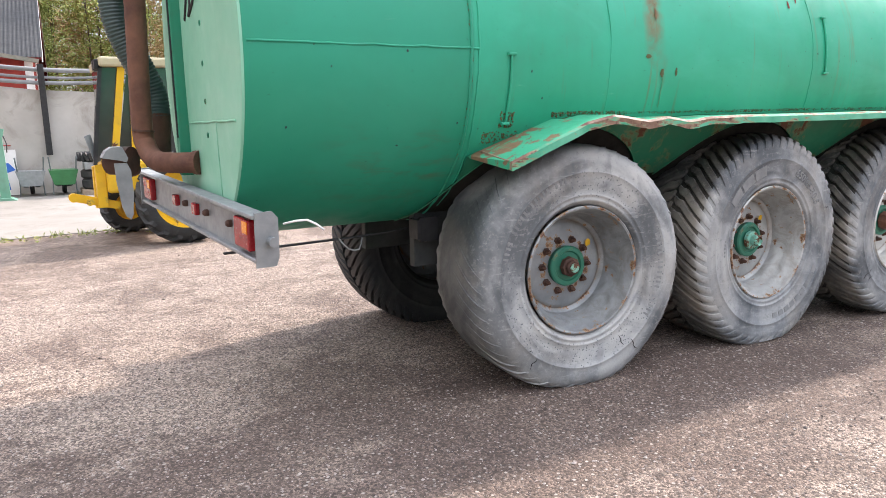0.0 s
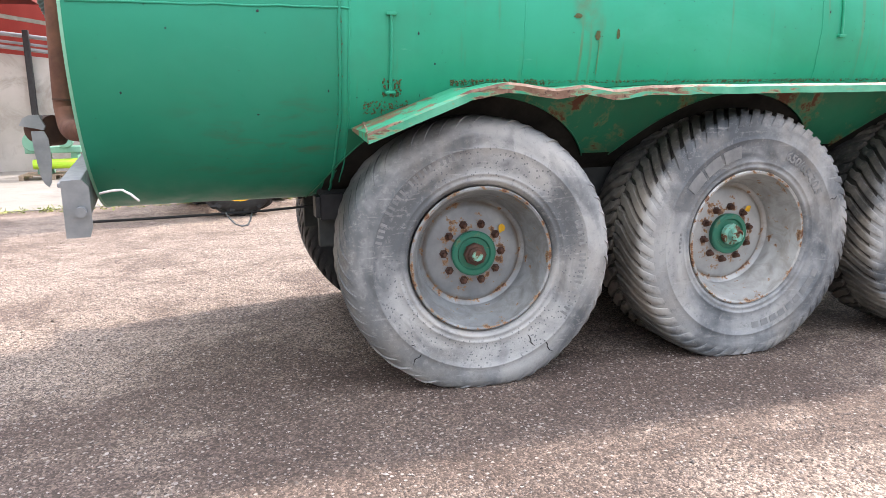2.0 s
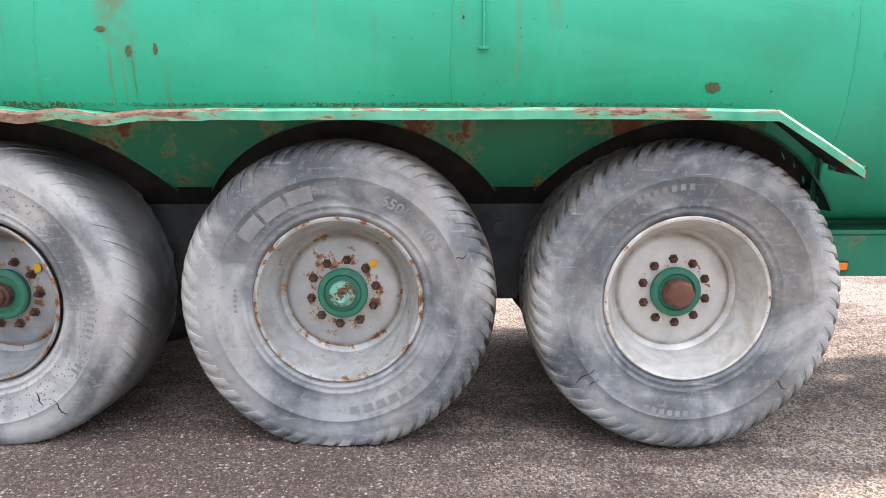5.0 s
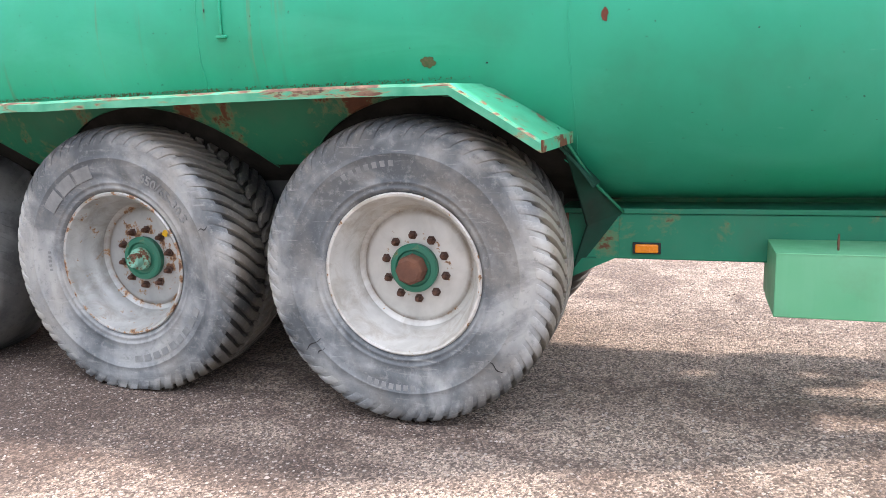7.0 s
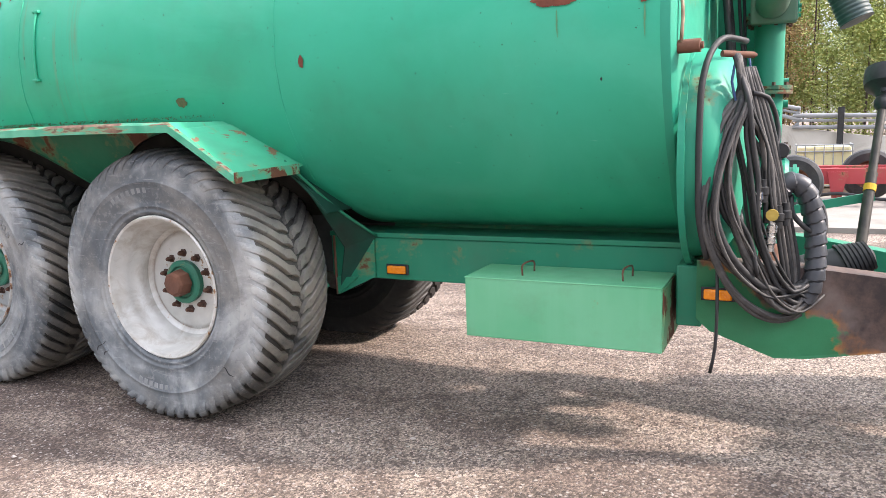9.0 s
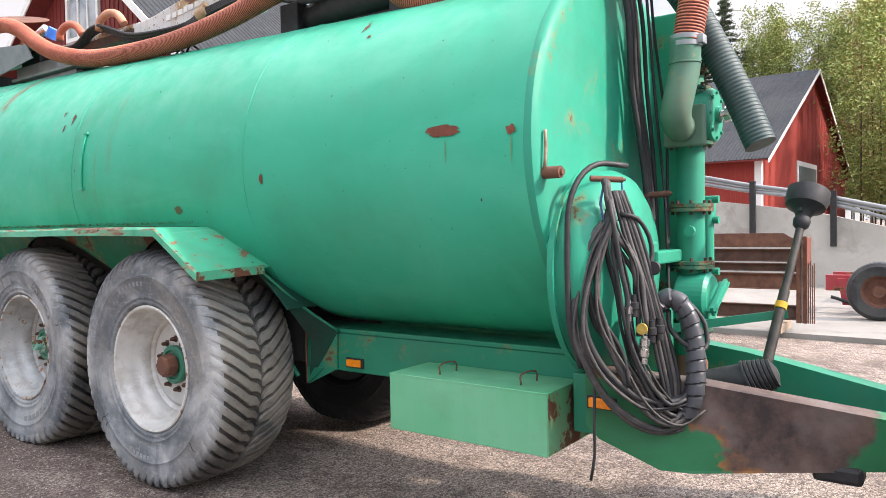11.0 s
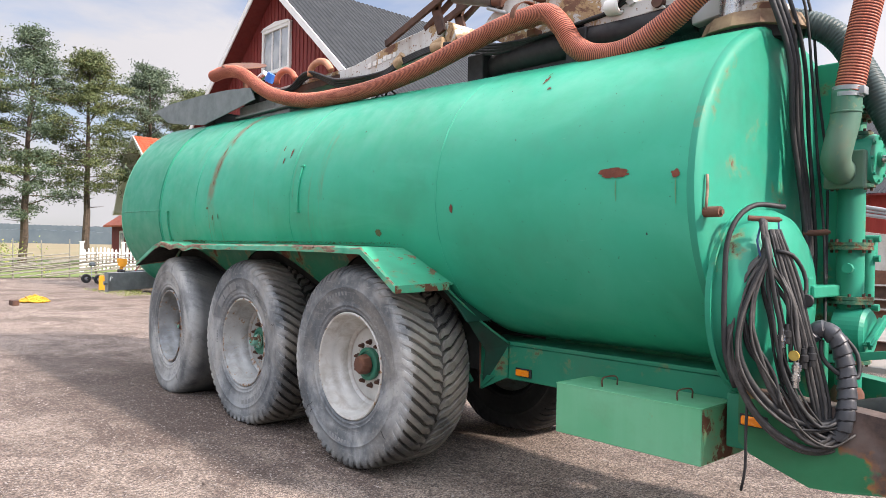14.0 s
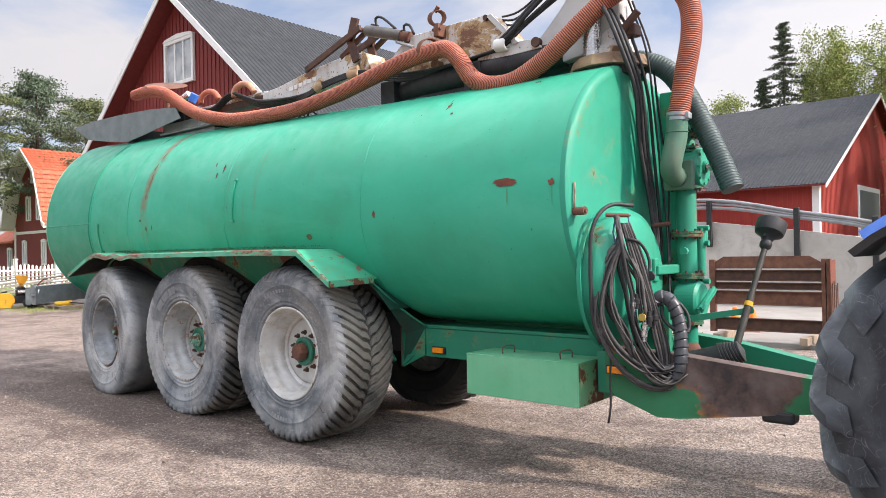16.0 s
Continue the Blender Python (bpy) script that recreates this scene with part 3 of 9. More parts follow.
def lathe(bm, profile, centre, axis="y", segs=48, mat=0, closed=False):
    """Turns (radius, along) pairs round an axis through centre."""
    rings = []
    for r, s in profile:
        ring = []
        for k in range(segs):
            a = 2 * math.pi * k / segs
            u, v = r * math.cos(a), r * math.sin(a)
            p = {"x": (s, u, v), "y": (u, s, v), "z": (u, v, s)}[axis]
            ring.append(bm.verts.new(Vector(centre) + Vector(p)))
        rings.append(ring)
    fs = []
    for r0, r1 in zip(rings, rings[1:] + (rings[:1] if closed else [])):
        for k in range(segs):
            fs.append(bm.faces.new((r0[k], r0[(k + 1) % segs], r1[(k + 1) % segs], r1[k])))
    if not closed:
        fs += [bm.faces.new(rings[0][::-1]), bm.faces.new(rings[-1])]
    bmesh.ops.recalc_face_normals(bm, faces=fs)
    for f in fs:
        f.material_index = mat
    return bm


def rod(bm, a, b, r0, r1=None, segs=12, mat=0):
    """A round bar from a to b."""
    a, b = Vector(a), Vector(b)
    r1 = r0 if r1 is None else r1
    d = (b - a).normalized()
    u = d.orthogonal().normalized()
    v = d.cross(u)
    rings = [[bm.verts.new(p + r * (math.cos(t) * u + math.sin(t) * v)) for t in [2 * math.pi * k / segs for k in range(segs)]] for p, r in ((a, r0), (b, r1))]
    fs = [bm.faces.new((rings[0][k], rings[0][(k + 1) % segs], rings[1][(k + 1) % segs], rings[1][k])) for k in range(segs)]
    fs += [bm.faces.new(rings[0][::-1]), bm.faces.new(rings[1])]
    for f in fs:
        f.material_index = mat
    return bm


def bar(bm, a, b, w, h, up=(0, 0, 1), mat=0):
    """A square bar from a to b, w across and h along up."""
    a, b = Vector(a), Vector(b)
    d = (b - a).normalized()
    side = d.cross(Vector(up)).normalized()
    top = side.cross(d)
    vs = [bm.verts.new(p + side * s * w / 2 + top * t * h / 2) for p in (a, b) for s, t in ((-1, -1), (1, -1), (1, 1), (-1, 1))]
    fs = [bm.faces.new([vs[i] for i in q]) for q in ((3, 2, 1, 0), (4, 5, 6, 7), (0, 1, 5, 4), (1, 2, 6, 5), (2, 3, 7, 6), (3, 0, 4, 7))]
    for f in fs:
        f.material_index = mat
    return bm


def spline(points, step=0.05):
    """A smooth line through points, sampled evenly."""
    ps = [Vector(p) for p in points]
    ps = [2 * ps[0] - ps[1]] + ps + [2 * ps[-1] - ps[-2]]
    out = []
    for i in range(1, len(ps) - 2):
        p0, p1, p2, p3 = ps[i - 1:i + 3]
        n = max(2, int((p2 - p1).length / step))
        for k in range(n):
            t = k / n
            out.append(0.5 * (2 * p1 + (p2 - p0) * t + (2 * p0 - 5 * p1 + 4 * p2 - p3) * t * t + (3 * p1 - p0 - 3 * p2 + p3) * t ** 3))
    out.append(ps[-2])
    return out


def tube(bm, points, radius, segs=12, step=0.05, ridge=0.0, pitch=0.03, mat=0, groove=None, cap=True):
    """A hose along points; ridge: height of its rings, which sit pitch apart."""
    if ridge:
        step = pitch / 4
    line = spline(points, step)
    if ridge:
        even, run = [line[0]], 0.0
        for p, q in zip(line, line[1:]):
            seg = (q - p).length
            while seg > 0 and run + seg >= pitch / 4:
                p = p + (q - p) * ((pitch / 4 - run) / seg)
                even.append(p)
                run, seg = 0.0, (q - p).length
            run += seg
        line = even
    rings = []
    u = (line[1] - line[0]).orthogonal().normalized()
    for i, p in enumerate(line):
        d = (line[min(i + 1, len(line) - 1)] - line[max(i - 1, 0)]).normalized()
        u = (u - d * u.dot(d)).normalized()
        v = d.cross(u)
        r = radius + (ridge * (0, 0.75, 1, 0.75)[i % 4] if ridge else 0)
        rings.append([bm.verts.new(p + r * (math.cos(t) * u + math.sin(t) * v)) for t in [2 * math.pi * k / segs for k in range(segs)]])
    for i, (r0, r1) in enumerate(zip(rings, rings[1:])):
        for k in range(segs):
            f = bm.faces.new((r0[k], r0[(k + 1) % segs], r1[(k + 1) % segs], r1[k]))
            f.material_index = groove if groove is not None and i % 4 in (0, 3) else mat
            f.smooth = True
    if cap:
        bm.faces.new(rings[0][::-1]).material_index = mat
        bm.faces.new(rings[-1]).material_index = mat
    return bm


# ---- ground and setting ----
def dip(x):
    """Height of the yard, which falls a little towards the drawbar."""
    t = min(max((x - 4.0) / 2.4, 0.0), 1.0)
    return -0.065 * t * t * (3 - 2 * t)


def ground():
    bm = fresh()
    s = 2500
    prev = None
    for x in (-s, 3.9, 4.1, 4.3, 4.6, 4.9, 5.2, 5.5, 5.8, 6.1, 6.3, 6.5, s):
        cur = (bm.verts.new((x, -s, dip(x))), bm.verts.new((x, s, dip(x))))
        if prev:
            bm.faces.new((prev[0], cur[0], cur[1], prev[1]))
        prev = cur
    tagged(mesh_object("ground", bm, M_GRAVEL, True), "pinkish brown fine gravel yard with darker moist patches and shade painted beside the wheels", "ground", kind="structure")
    bm = fresh()
    prism(bm, [(-4.0, 12.4), (1.2, 12.75), (7.0, 12.3), (10.0, 12.2), (24.0, 12.0), (24.0, 32.0), (-4.0, 32.0)], "z", -0.2, 0.012)
    tagged(mesh_object("pavement", bm, M_CONC), "pale worn concrete slab beside the gravel", "pavement", kind="structure")
    bm = fresh()
    prism(bm, [(-25.6, -60), (-25.6, 17), (-60, 22), (-60, -60)], "z", -0.2, 0.02)
    tagged(mesh_object("grass", bm, M_GRASS), "short green grass behind the pole fence", "grass", kind="structure")
    bm = fresh()
    prism(bm, [(-60, -900), (-60, 900), (-900, 900), (-900, -900)], "z", -0.2, 0.03)
    tagged(mesh_object("field", bm, M_FIELD), "dry yellow farm field reaching the woods", "field", kind="structure")
    bm = fresh()
    rng = random.Random(3)
    for k, (x, h) in enumerate(((-640, 13), (-900, 27))):
        prev = None
        n = 1500
        for i in range(n + 1):
            y = -1100 + 2200 * i / n
            z = h * (0.74 + 0.2 * noise.noise((y * 0.004, k * 7, 0))) + rng.uniform(-0.7, 0.7)
            cur = [bm.verts.new((x, y, 0)), bm.verts.new((x, y, z)), bm.verts.new((x - 90, y, z * 0.9))]
            if prev:
                bm.faces.new((prev[0], cur[0], cur[1], prev[1]))
                bm.faces.new((prev[1], cur[1], cur[2], prev[2]))
            prev = cur
    tagged(mesh_object("backdrop", bm, M_HILL_HAZY), "far blue-green wooded ridge on the horizon, haze put into its colour", "hills", kind="structure")


ground()


# ---- the tanker ----
YC, ZC, RT = 4.63, 2.05, 1.055          # tank axis and radius
X0, X1 = 1.085, 9.42                     # tank ends
tanker = thing("slurry_tanker", "long green three-axle slurry tanker trailer with rust flakes, standing on gravel", "slurry tanker")


def on_tank(x, a, lift=0.0):
    """A point of the shell at angle a above the near side."""
    r = RT + lift
    return Vector((x, YC - r * math.cos(a), ZC + r * math.sin(a) * (crown_gain(x) if a > 0 else 1.0)))


def crown_gain(x):
    """The upper half of the shell rises towards the rear."""
    return 1.0 + (0.036 if x < 7.0 else 0.024) * (7.0 - x)


def tank_shell():
    bm = fresh()
    segs = 128
    stations = [X0 + (X1 - 0.03 - X0) * i / 60 for i in range(61)]
    rings = []
    for x in stations:
        ring = []
        for k in range(segs):
            a = 2 * math.pi * k / segs
            r = RT + 0.004 * noise.noise((x * 0.9, math.cos(a) * 2.2, math.sin(a) * 2.2)) + 0.0016 * noise.noise((x * 3.5, math.cos(a) * 6, math.sin(a) * 6))
            ring.append(bm.verts.new((x, YC - r * math.cos(a), ZC + r * math.sin(a) * (crown_gain(x) if a < math.pi else 1.0))))
        rings.append(ring)
    for r0, r1 in zip(rings, rings[1:]):
        for k in range(segs):
            bm.faces.new((r0[k], r0[(k + 1) % segs], r1[(k + 1) % segs], r1[k]))
    bmesh.ops.recalc_face_normals(bm, faces=bm.faces)
    part("tank_shell", bm, M_TANK, tanker, "glossy green painted steel shell", True)
    bm = fresh()
    lathe(bm, [(RT - 0.01, -0.06), (RT + 0.002, -0.03), (RT - 0.006, 0.0), (RT - 0.03, 0.018), (RT - 0.07, 0.022), (RT * 0.6, 0.045), (RT * 0.25, 0.055), (0.02, 0.057)], (X1, YC, ZC), "x", 128)
    for v in bm.verts:
        if v.co.z > ZC:
            v.co.z = ZC + (v.co.z - ZC) * crown_gain(X1)
    part("front_end_plate", bm, M_FRONT, tanker, "bright green domed front end plate with rust chips", True)
    bm = fresh()
    lathe(bm, [(RT - 0.02, 0.004), (RT + 0.003, 0.002), (RT + 0.004, -0.012), (RT - 0.02, -0.016), (RT * 0.5, -0.03), (0.02, -0.035)], (X0, YC, ZC), "x", 128)
    for v in bm.verts:
        if v.co.z > ZC:
            v.co.z = ZC + (v.co.z - ZC) * crown_gain(X0)
    part("rear_end_plate", bm, M_REAR, tanker, "pale green rear end plate", True)


tank_shell()


def weld(points, r=0.006, mat=None):
    rng = random.Random(len(points) + int(points[0][0] * 100))
    bm = fresh()
    tube(bm, [Vector(p) + Vector((rng.uniform(-1, 1), 0, rng.uniform(-1, 1))) * 0.003 for p in points], r, 6, 0.04)
    part("weld_seam", bm, mat or M_TANK, tanker)


for wx, wr, lowest in ((2.37, 0.010, -80), (3.40, 0.004, -20), (5.43, 0.005, -20), (7.44, 0.004, -62)):
    weld([on_tank(wx + 0.004 * math.sin(9 * a), a) for a in [radians(d) for d in range(lowest, 100, 3)]], wr)
weld([on_tank(2.42 + 0.006 * math.sin(7 * a), a) for a in [radians(d) for d in range(-60, 80, 3)]], 0.006)
weld([on_tank(X0 + 0.02 + 0.06 * i, radians(1.2)) for i in range(23)], 0.007)


def wall_rod(x, a0, a1):
    """The thin upright pipe with a flat head, welded on the shell."""
    bm = fresh()
    pts = [on_tank(x, a0 + (a1 - a0) * i / 8, 0.008) for i in range(9)]
    tube(bm, pts, 0.008, 8, 0.05)
    for p in (pts[0], pts[-1]):
        box(bm, p.x - 0.028, p.x + 0.028, p.y - 0.012, p.y + 0.02, p.z - 0.008, p.z + 0.008, 0.003)
    part("welded_rod", bm, M_TANK, tanker, "", True)


wall_rod(2.64, radians(-22), radians(0))
wall_rod(5.585, radians(-4), radians(18))


# wheels -------------------------------------------------------------
AXLES, AXLE_Z, TYRE_R, TYRE_W = (3.113, 4.862, 6.612), 0.735, 0.80, 0.60
SIDE_Y = 3.42                            # outer bulge of the near tyres


def tyre_mesh(name, sink=0.0, tread=None, wall=None, round_shoulder=False):
    """Tyre body round the y axis, outer face at -y; its foot is pressed flat."""
    bm = fresh()
    w, r = TYRE_W / 2, TYRE_R
    prof = [(0.405, -w + 0.055), (0.424, -w + 0.024), (0.436, -w + 0.014), (0.440, -w + 0.008), (0.450, -w + 0.006), (0.454, -w + 0.009), (0.470, -w + 0.005), (0.474, -w + 0.001), (0.482, -w + 0.001), (0.485, -w + 0.003),
            (0.52, -w - 0.006), (0.57, -w - 0.013), (0.614, -w - 0.0165), (0.6165, -w - 0.0185), (0.6195, -w - 0.0185), (0.622, -w - 0.0165), (0.65, -w - 0.0155),
            (0.69, -w - 0.012), (0.722, -w - 0.004), (0.750, -w + 0.010), (0.764, -w + 0.030), (0.768, -w + 0.062), (0.771, -w + 0.11), (0.773, 0.0)]
    if round_shoulder:
        prof = [p for p in prof if p[0] < 0.70] + [(0.722, -w + 0.001), (0.748, -w + 0.020), (0.766, -w + 0.050), (0.778, -w + 0.092), (0.785, -w + 0.15), (0.789, 0.0)]
    prof = prof + [(a, -b) for a, b in prof[-2::-1]]
    lathe(bm, prof, (0, 0, 0), "y", 96, closed=True)
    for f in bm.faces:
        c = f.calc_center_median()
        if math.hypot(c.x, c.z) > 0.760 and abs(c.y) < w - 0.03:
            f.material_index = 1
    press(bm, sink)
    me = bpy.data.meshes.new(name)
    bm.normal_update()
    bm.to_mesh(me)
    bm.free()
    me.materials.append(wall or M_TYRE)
    me.materials.append(tread or M_GROOVE_SHADE)
    me.shade_smooth()
    return me


def press(bm, sink):
    """Flattens the foot of a tyre against the ground, sink below the yard, and bulges its walls there."""
    for v in bm.verts:
        lim = -AXLE_Z + 0.002 - sink
        if v.co.z < lim + 0.16:
            k = max(0.0, (lim + 0.16 - v.co.z) / 0.2)
            v.co.y *= 1 + 0.10 * k
        if v.co.z < lim:
            v.co.z = lim + (v.co.z - lim) * 0.06


def lug_mesh(name, count=56, wide=0.0415, sink=0.0, worn=None):
    """Slanted tread bars in two rows that run on over the shoulder and fade into the wall."""
    bm = fresh()
    rng = random.Random(8)
    # place on the body, way it faces, height, lead round the tyre
    stations = ((0.012, 0.786, 0.0, 1.0, 0.012, -0.025), (0.045, 0.786, 0.0, 1.0, 0.015, 0.015), (0.092, 0.785, 0.0, 1.0, 0.016, 0.028), (0.118, 0.784, 0.0, 1.0, 0.016, 0.058), (0.16, 0.783, 0.0, 1.0, 0.016, 0.10), (0.205, 0.781, 0.03, 1.0, 0.016, 0.145),
                (0.25, 0.775, 0.2, 0.98, 0.014, 0.19), (0.278, 0.763, 0.5, 0.87, 0.011, 0.222), (0.296, 0.742, 0.8, 0.6, 0.0075, 0.25), (0.307, 0.712, 0.95, 0.3, 0.004, 0.28), (0.3125, 0.680, 1.0, 0.1, -0.002, 0.30))
    if worn:
        stations = ((0.03, 0.789, 0, 1, 0.0, -0.02), (0.09, 0.787, 0, 1, 0.003, 0.03), (0.15, 0.785, 0.0, 1, 0.006, 0.085), (0.21, 0.777, 0.15, 0.98, 0.009, 0.14), (0.25, 0.766, 0.4, 0.9, 0.010, 0.18),
                    (0.27, 0.755, 0.6, 0.8, 0.010, 0.205), (0.284, 0.743, 0.75, 0.65, 0.009, 0.225), (0.294, 0.730, 0.9, 0.4, 0.006, 0.245), (0.300, 0.718, 0.95, 0.3, -0.002, 0.26))
    for row in (-1, 1):
        for k in range(count):
            a0 = 2 * math.pi * (k + (0.5 if row > 0 else 0)) / count + rng.uniform(-0.004, 0.004)
            half = wide * rng.uniform(0.93, 1.06)
            tall = rng.uniform(0.85, 1.08) if not worn else rng.uniform(0.2, 1.1)
            rows = []
            for i, (y, r, ny, nr, hgt, lead) in enumerate(stations):
                t = i / (len(stations) - 1)
                a = a0 + lead
                hw = half * ((0.55, 0.9, 1.0)[i] if i < 3 else 1.0 - 0.12 * t)
                up = hgt * tall
                quad = []
                if worn:                 # one steep flank, the rest worn to a slope
                    shape = ((-1, -0.014), (-0.9, up), (-0.6, up * 0.8), (0.1, up * 0.3), (0.7, -0.003), (1, -0.014))
                else:
                    low = min(-0.024 * nr, up - 0.004)
                    shape = ((-1, low), (-0.93, up * 0.75 if up > 0 else up), (-0.80, up), (0.80, up), (0.93, up * 0.75 if up > 0 else up), (1, low))
                for s, lift in shape:
                    rr, aa = r + nr * lift, a + s * hw
                    quad.append(bm.verts.new((rr * math.cos(aa), row * (y + ny * lift), rr * math.sin(aa))))
                rows.append(quad)
            for p, q in zip(rows, rows[1:]):
                for j in range(5):
                    bm.faces.new((p[j], p[j + 1], q[j + 1], q[j]))
            bm.faces.new(rows[0])
            bm.faces.new(rows[-1][::-1])
    bmesh.ops.recalc_face_normals(bm, faces=bm.faces)
    press(bm, sink)
    me = bpy.data.meshes.new(name)
    bm.normal_update()
    bm.to_mesh(me)
    bm.free()
    me.materials.append(worn or M_TREAD)
    me.shade_smooth()
    me.set_sharp_from_angle(angle=radians(40))
    return me


WALL_R, WALL_Y = (0.44, 0.485, 0.52, 0.57, 0.614, 0.65, 0.69, 0.722), (-0.292, -0.297, -0.306, -0.313, -0.3165, -0.3155, -0.312, -0.304)


def bend_on_wall(co, mid, r0):
    """Lays a flat point (along, up, out) on the tyre wall round the angle mid, reading clockwise."""
    r = r0 + co[1]
    a = mid - co[0] / r0
    y = float(np.interp(r, WALL_R, WALL_Y)) - co[2]
    return (r * math.cos(a), y, r * math.sin(a))


def wall_text(text, size, r0, mid, parent):
    cu = bpy.data.curves.new("wall_lettering", "FONT")
    cu.body, cu.size, cu.extrude, cu.align_x = text, size, 0.0035, "CENTER"
    cu.offset = 0.0012
    cu.resolution_u = 3
    ob = bpy.data.objects.new("wall_lettering", cu)
    me = bpy.data.meshes.new_from_object(ob)
    bpy.data.objects.remove(ob)
    for v in me.vertices:
        v.co = bend_on_wall((v.co.x, v.co.y, v.co.z + 0.001), mid, r0)
    me.materials.append(M_MARK)
    t = new("wall_lettering", me)
    t.parent = parent
    tagged(t, "raised size lettering on the tyre wall")


def wall_bars(spans, r0, r1, parent, name="wall_bar", high=0.003):
    """Raised plain bars on the tyre wall, each between two angles."""
    for a0, a1 in spans:
        bm = fresh()
        n = 4
        prev = None
        for i in range(n + 1):
            a = radians(a0 + (a1 - a0) * i / n)
            cur = [bm.verts.new(bend_on_wall((0, r - r0, h), a, r0)) for r, h in ((r0, -0.004), (r0, high), (r1, high), (r1, -0.004))]
            if prev:
                for j in range(3):
                    bm.faces.new((prev[j], cur[j], cur[j + 1], prev[j + 1]))
            else:
                bm.faces.new(cur)
            prev = cur
        bm.faces.new(prev[::-1])
        bmesh.ops.recalc_face_normals(bm, faces=bm.faces)
        part(name, bm, M_MARK, parent)


def crack(parent, ang, r0, r1):
    """A narrow dark cut that wanders outwards over the tyre wall."""
    bm = fresh()
    rng = random.Random(ang)
    prev = None
    for i in range(9):
        r = r0 + (r1 - r0) * i / 8
        a = radians(ang) + 0.010 * math.sin(i * 0.9) + rng.uniform(-0.004, 0.004)
        hw = 0.0035 * math.sin(math.pi * (i + 0.6) / 9.2) + 0.0006
        cur = [bm.verts.new(bend_on_wall((s * hw, r - r0, h), a, r0)) for s, h in ((-1.0, -0.003), (-0.7, 0.0014), (0.7, 0.0014), (1.0, -0.003))]
        if prev:
            for j in range(3):
                bm.faces.new((prev[j], cur[j], cur[j + 1], prev[j + 1]))
        prev = cur
    bmesh.ops.recalc_face_normals(bm, faces=bm.faces)
    part("crack", bm, M_BLACK, parent, "dark crack in the tyre wall")


def shared(name, bm, material, smooth=True):
    me = bpy.data.meshes.new(name)
    bm.normal_update()
    bm.to_mesh(me)
    bm.free()
    me.materials.append(material)
    if smooth:
        me.shade_smooth()
        me.set_sharp_from_angle(angle=radians(35))
    return me


def rim_mesh(name, material):
    bm = fresh()
    w = TYRE_W / 2
    prof = [(0.418, -w + 0.030), (0.424, -w + 0.018), (0.416, -w + 0.010), (0.404, -w + 0.014), (0.396, -w + 0.034), (0.390, -w + 0.060), (0.378, -w + 0.078), (0.366, -w + 0.115), (0.356, -w + 0.165),
            (0.342, -w + 0.180), (0.332, -w + 0.240), (0.306, -w + 0.260), (0.285, -w + 0.250), (0.27, -w + 0.246), (0.15, -w + 0.230), (0.10, -w + 0.230), (0.10, -w + 0.27), (0.33, -w + 0.29), (0.40, -w + 0.3), (0.405, w - 0.05), (0.41, -w + 0.05)]
    lathe(bm, prof, (0, 0, 0), "y", 72, closed=True)
    return shared(name, bm, material)


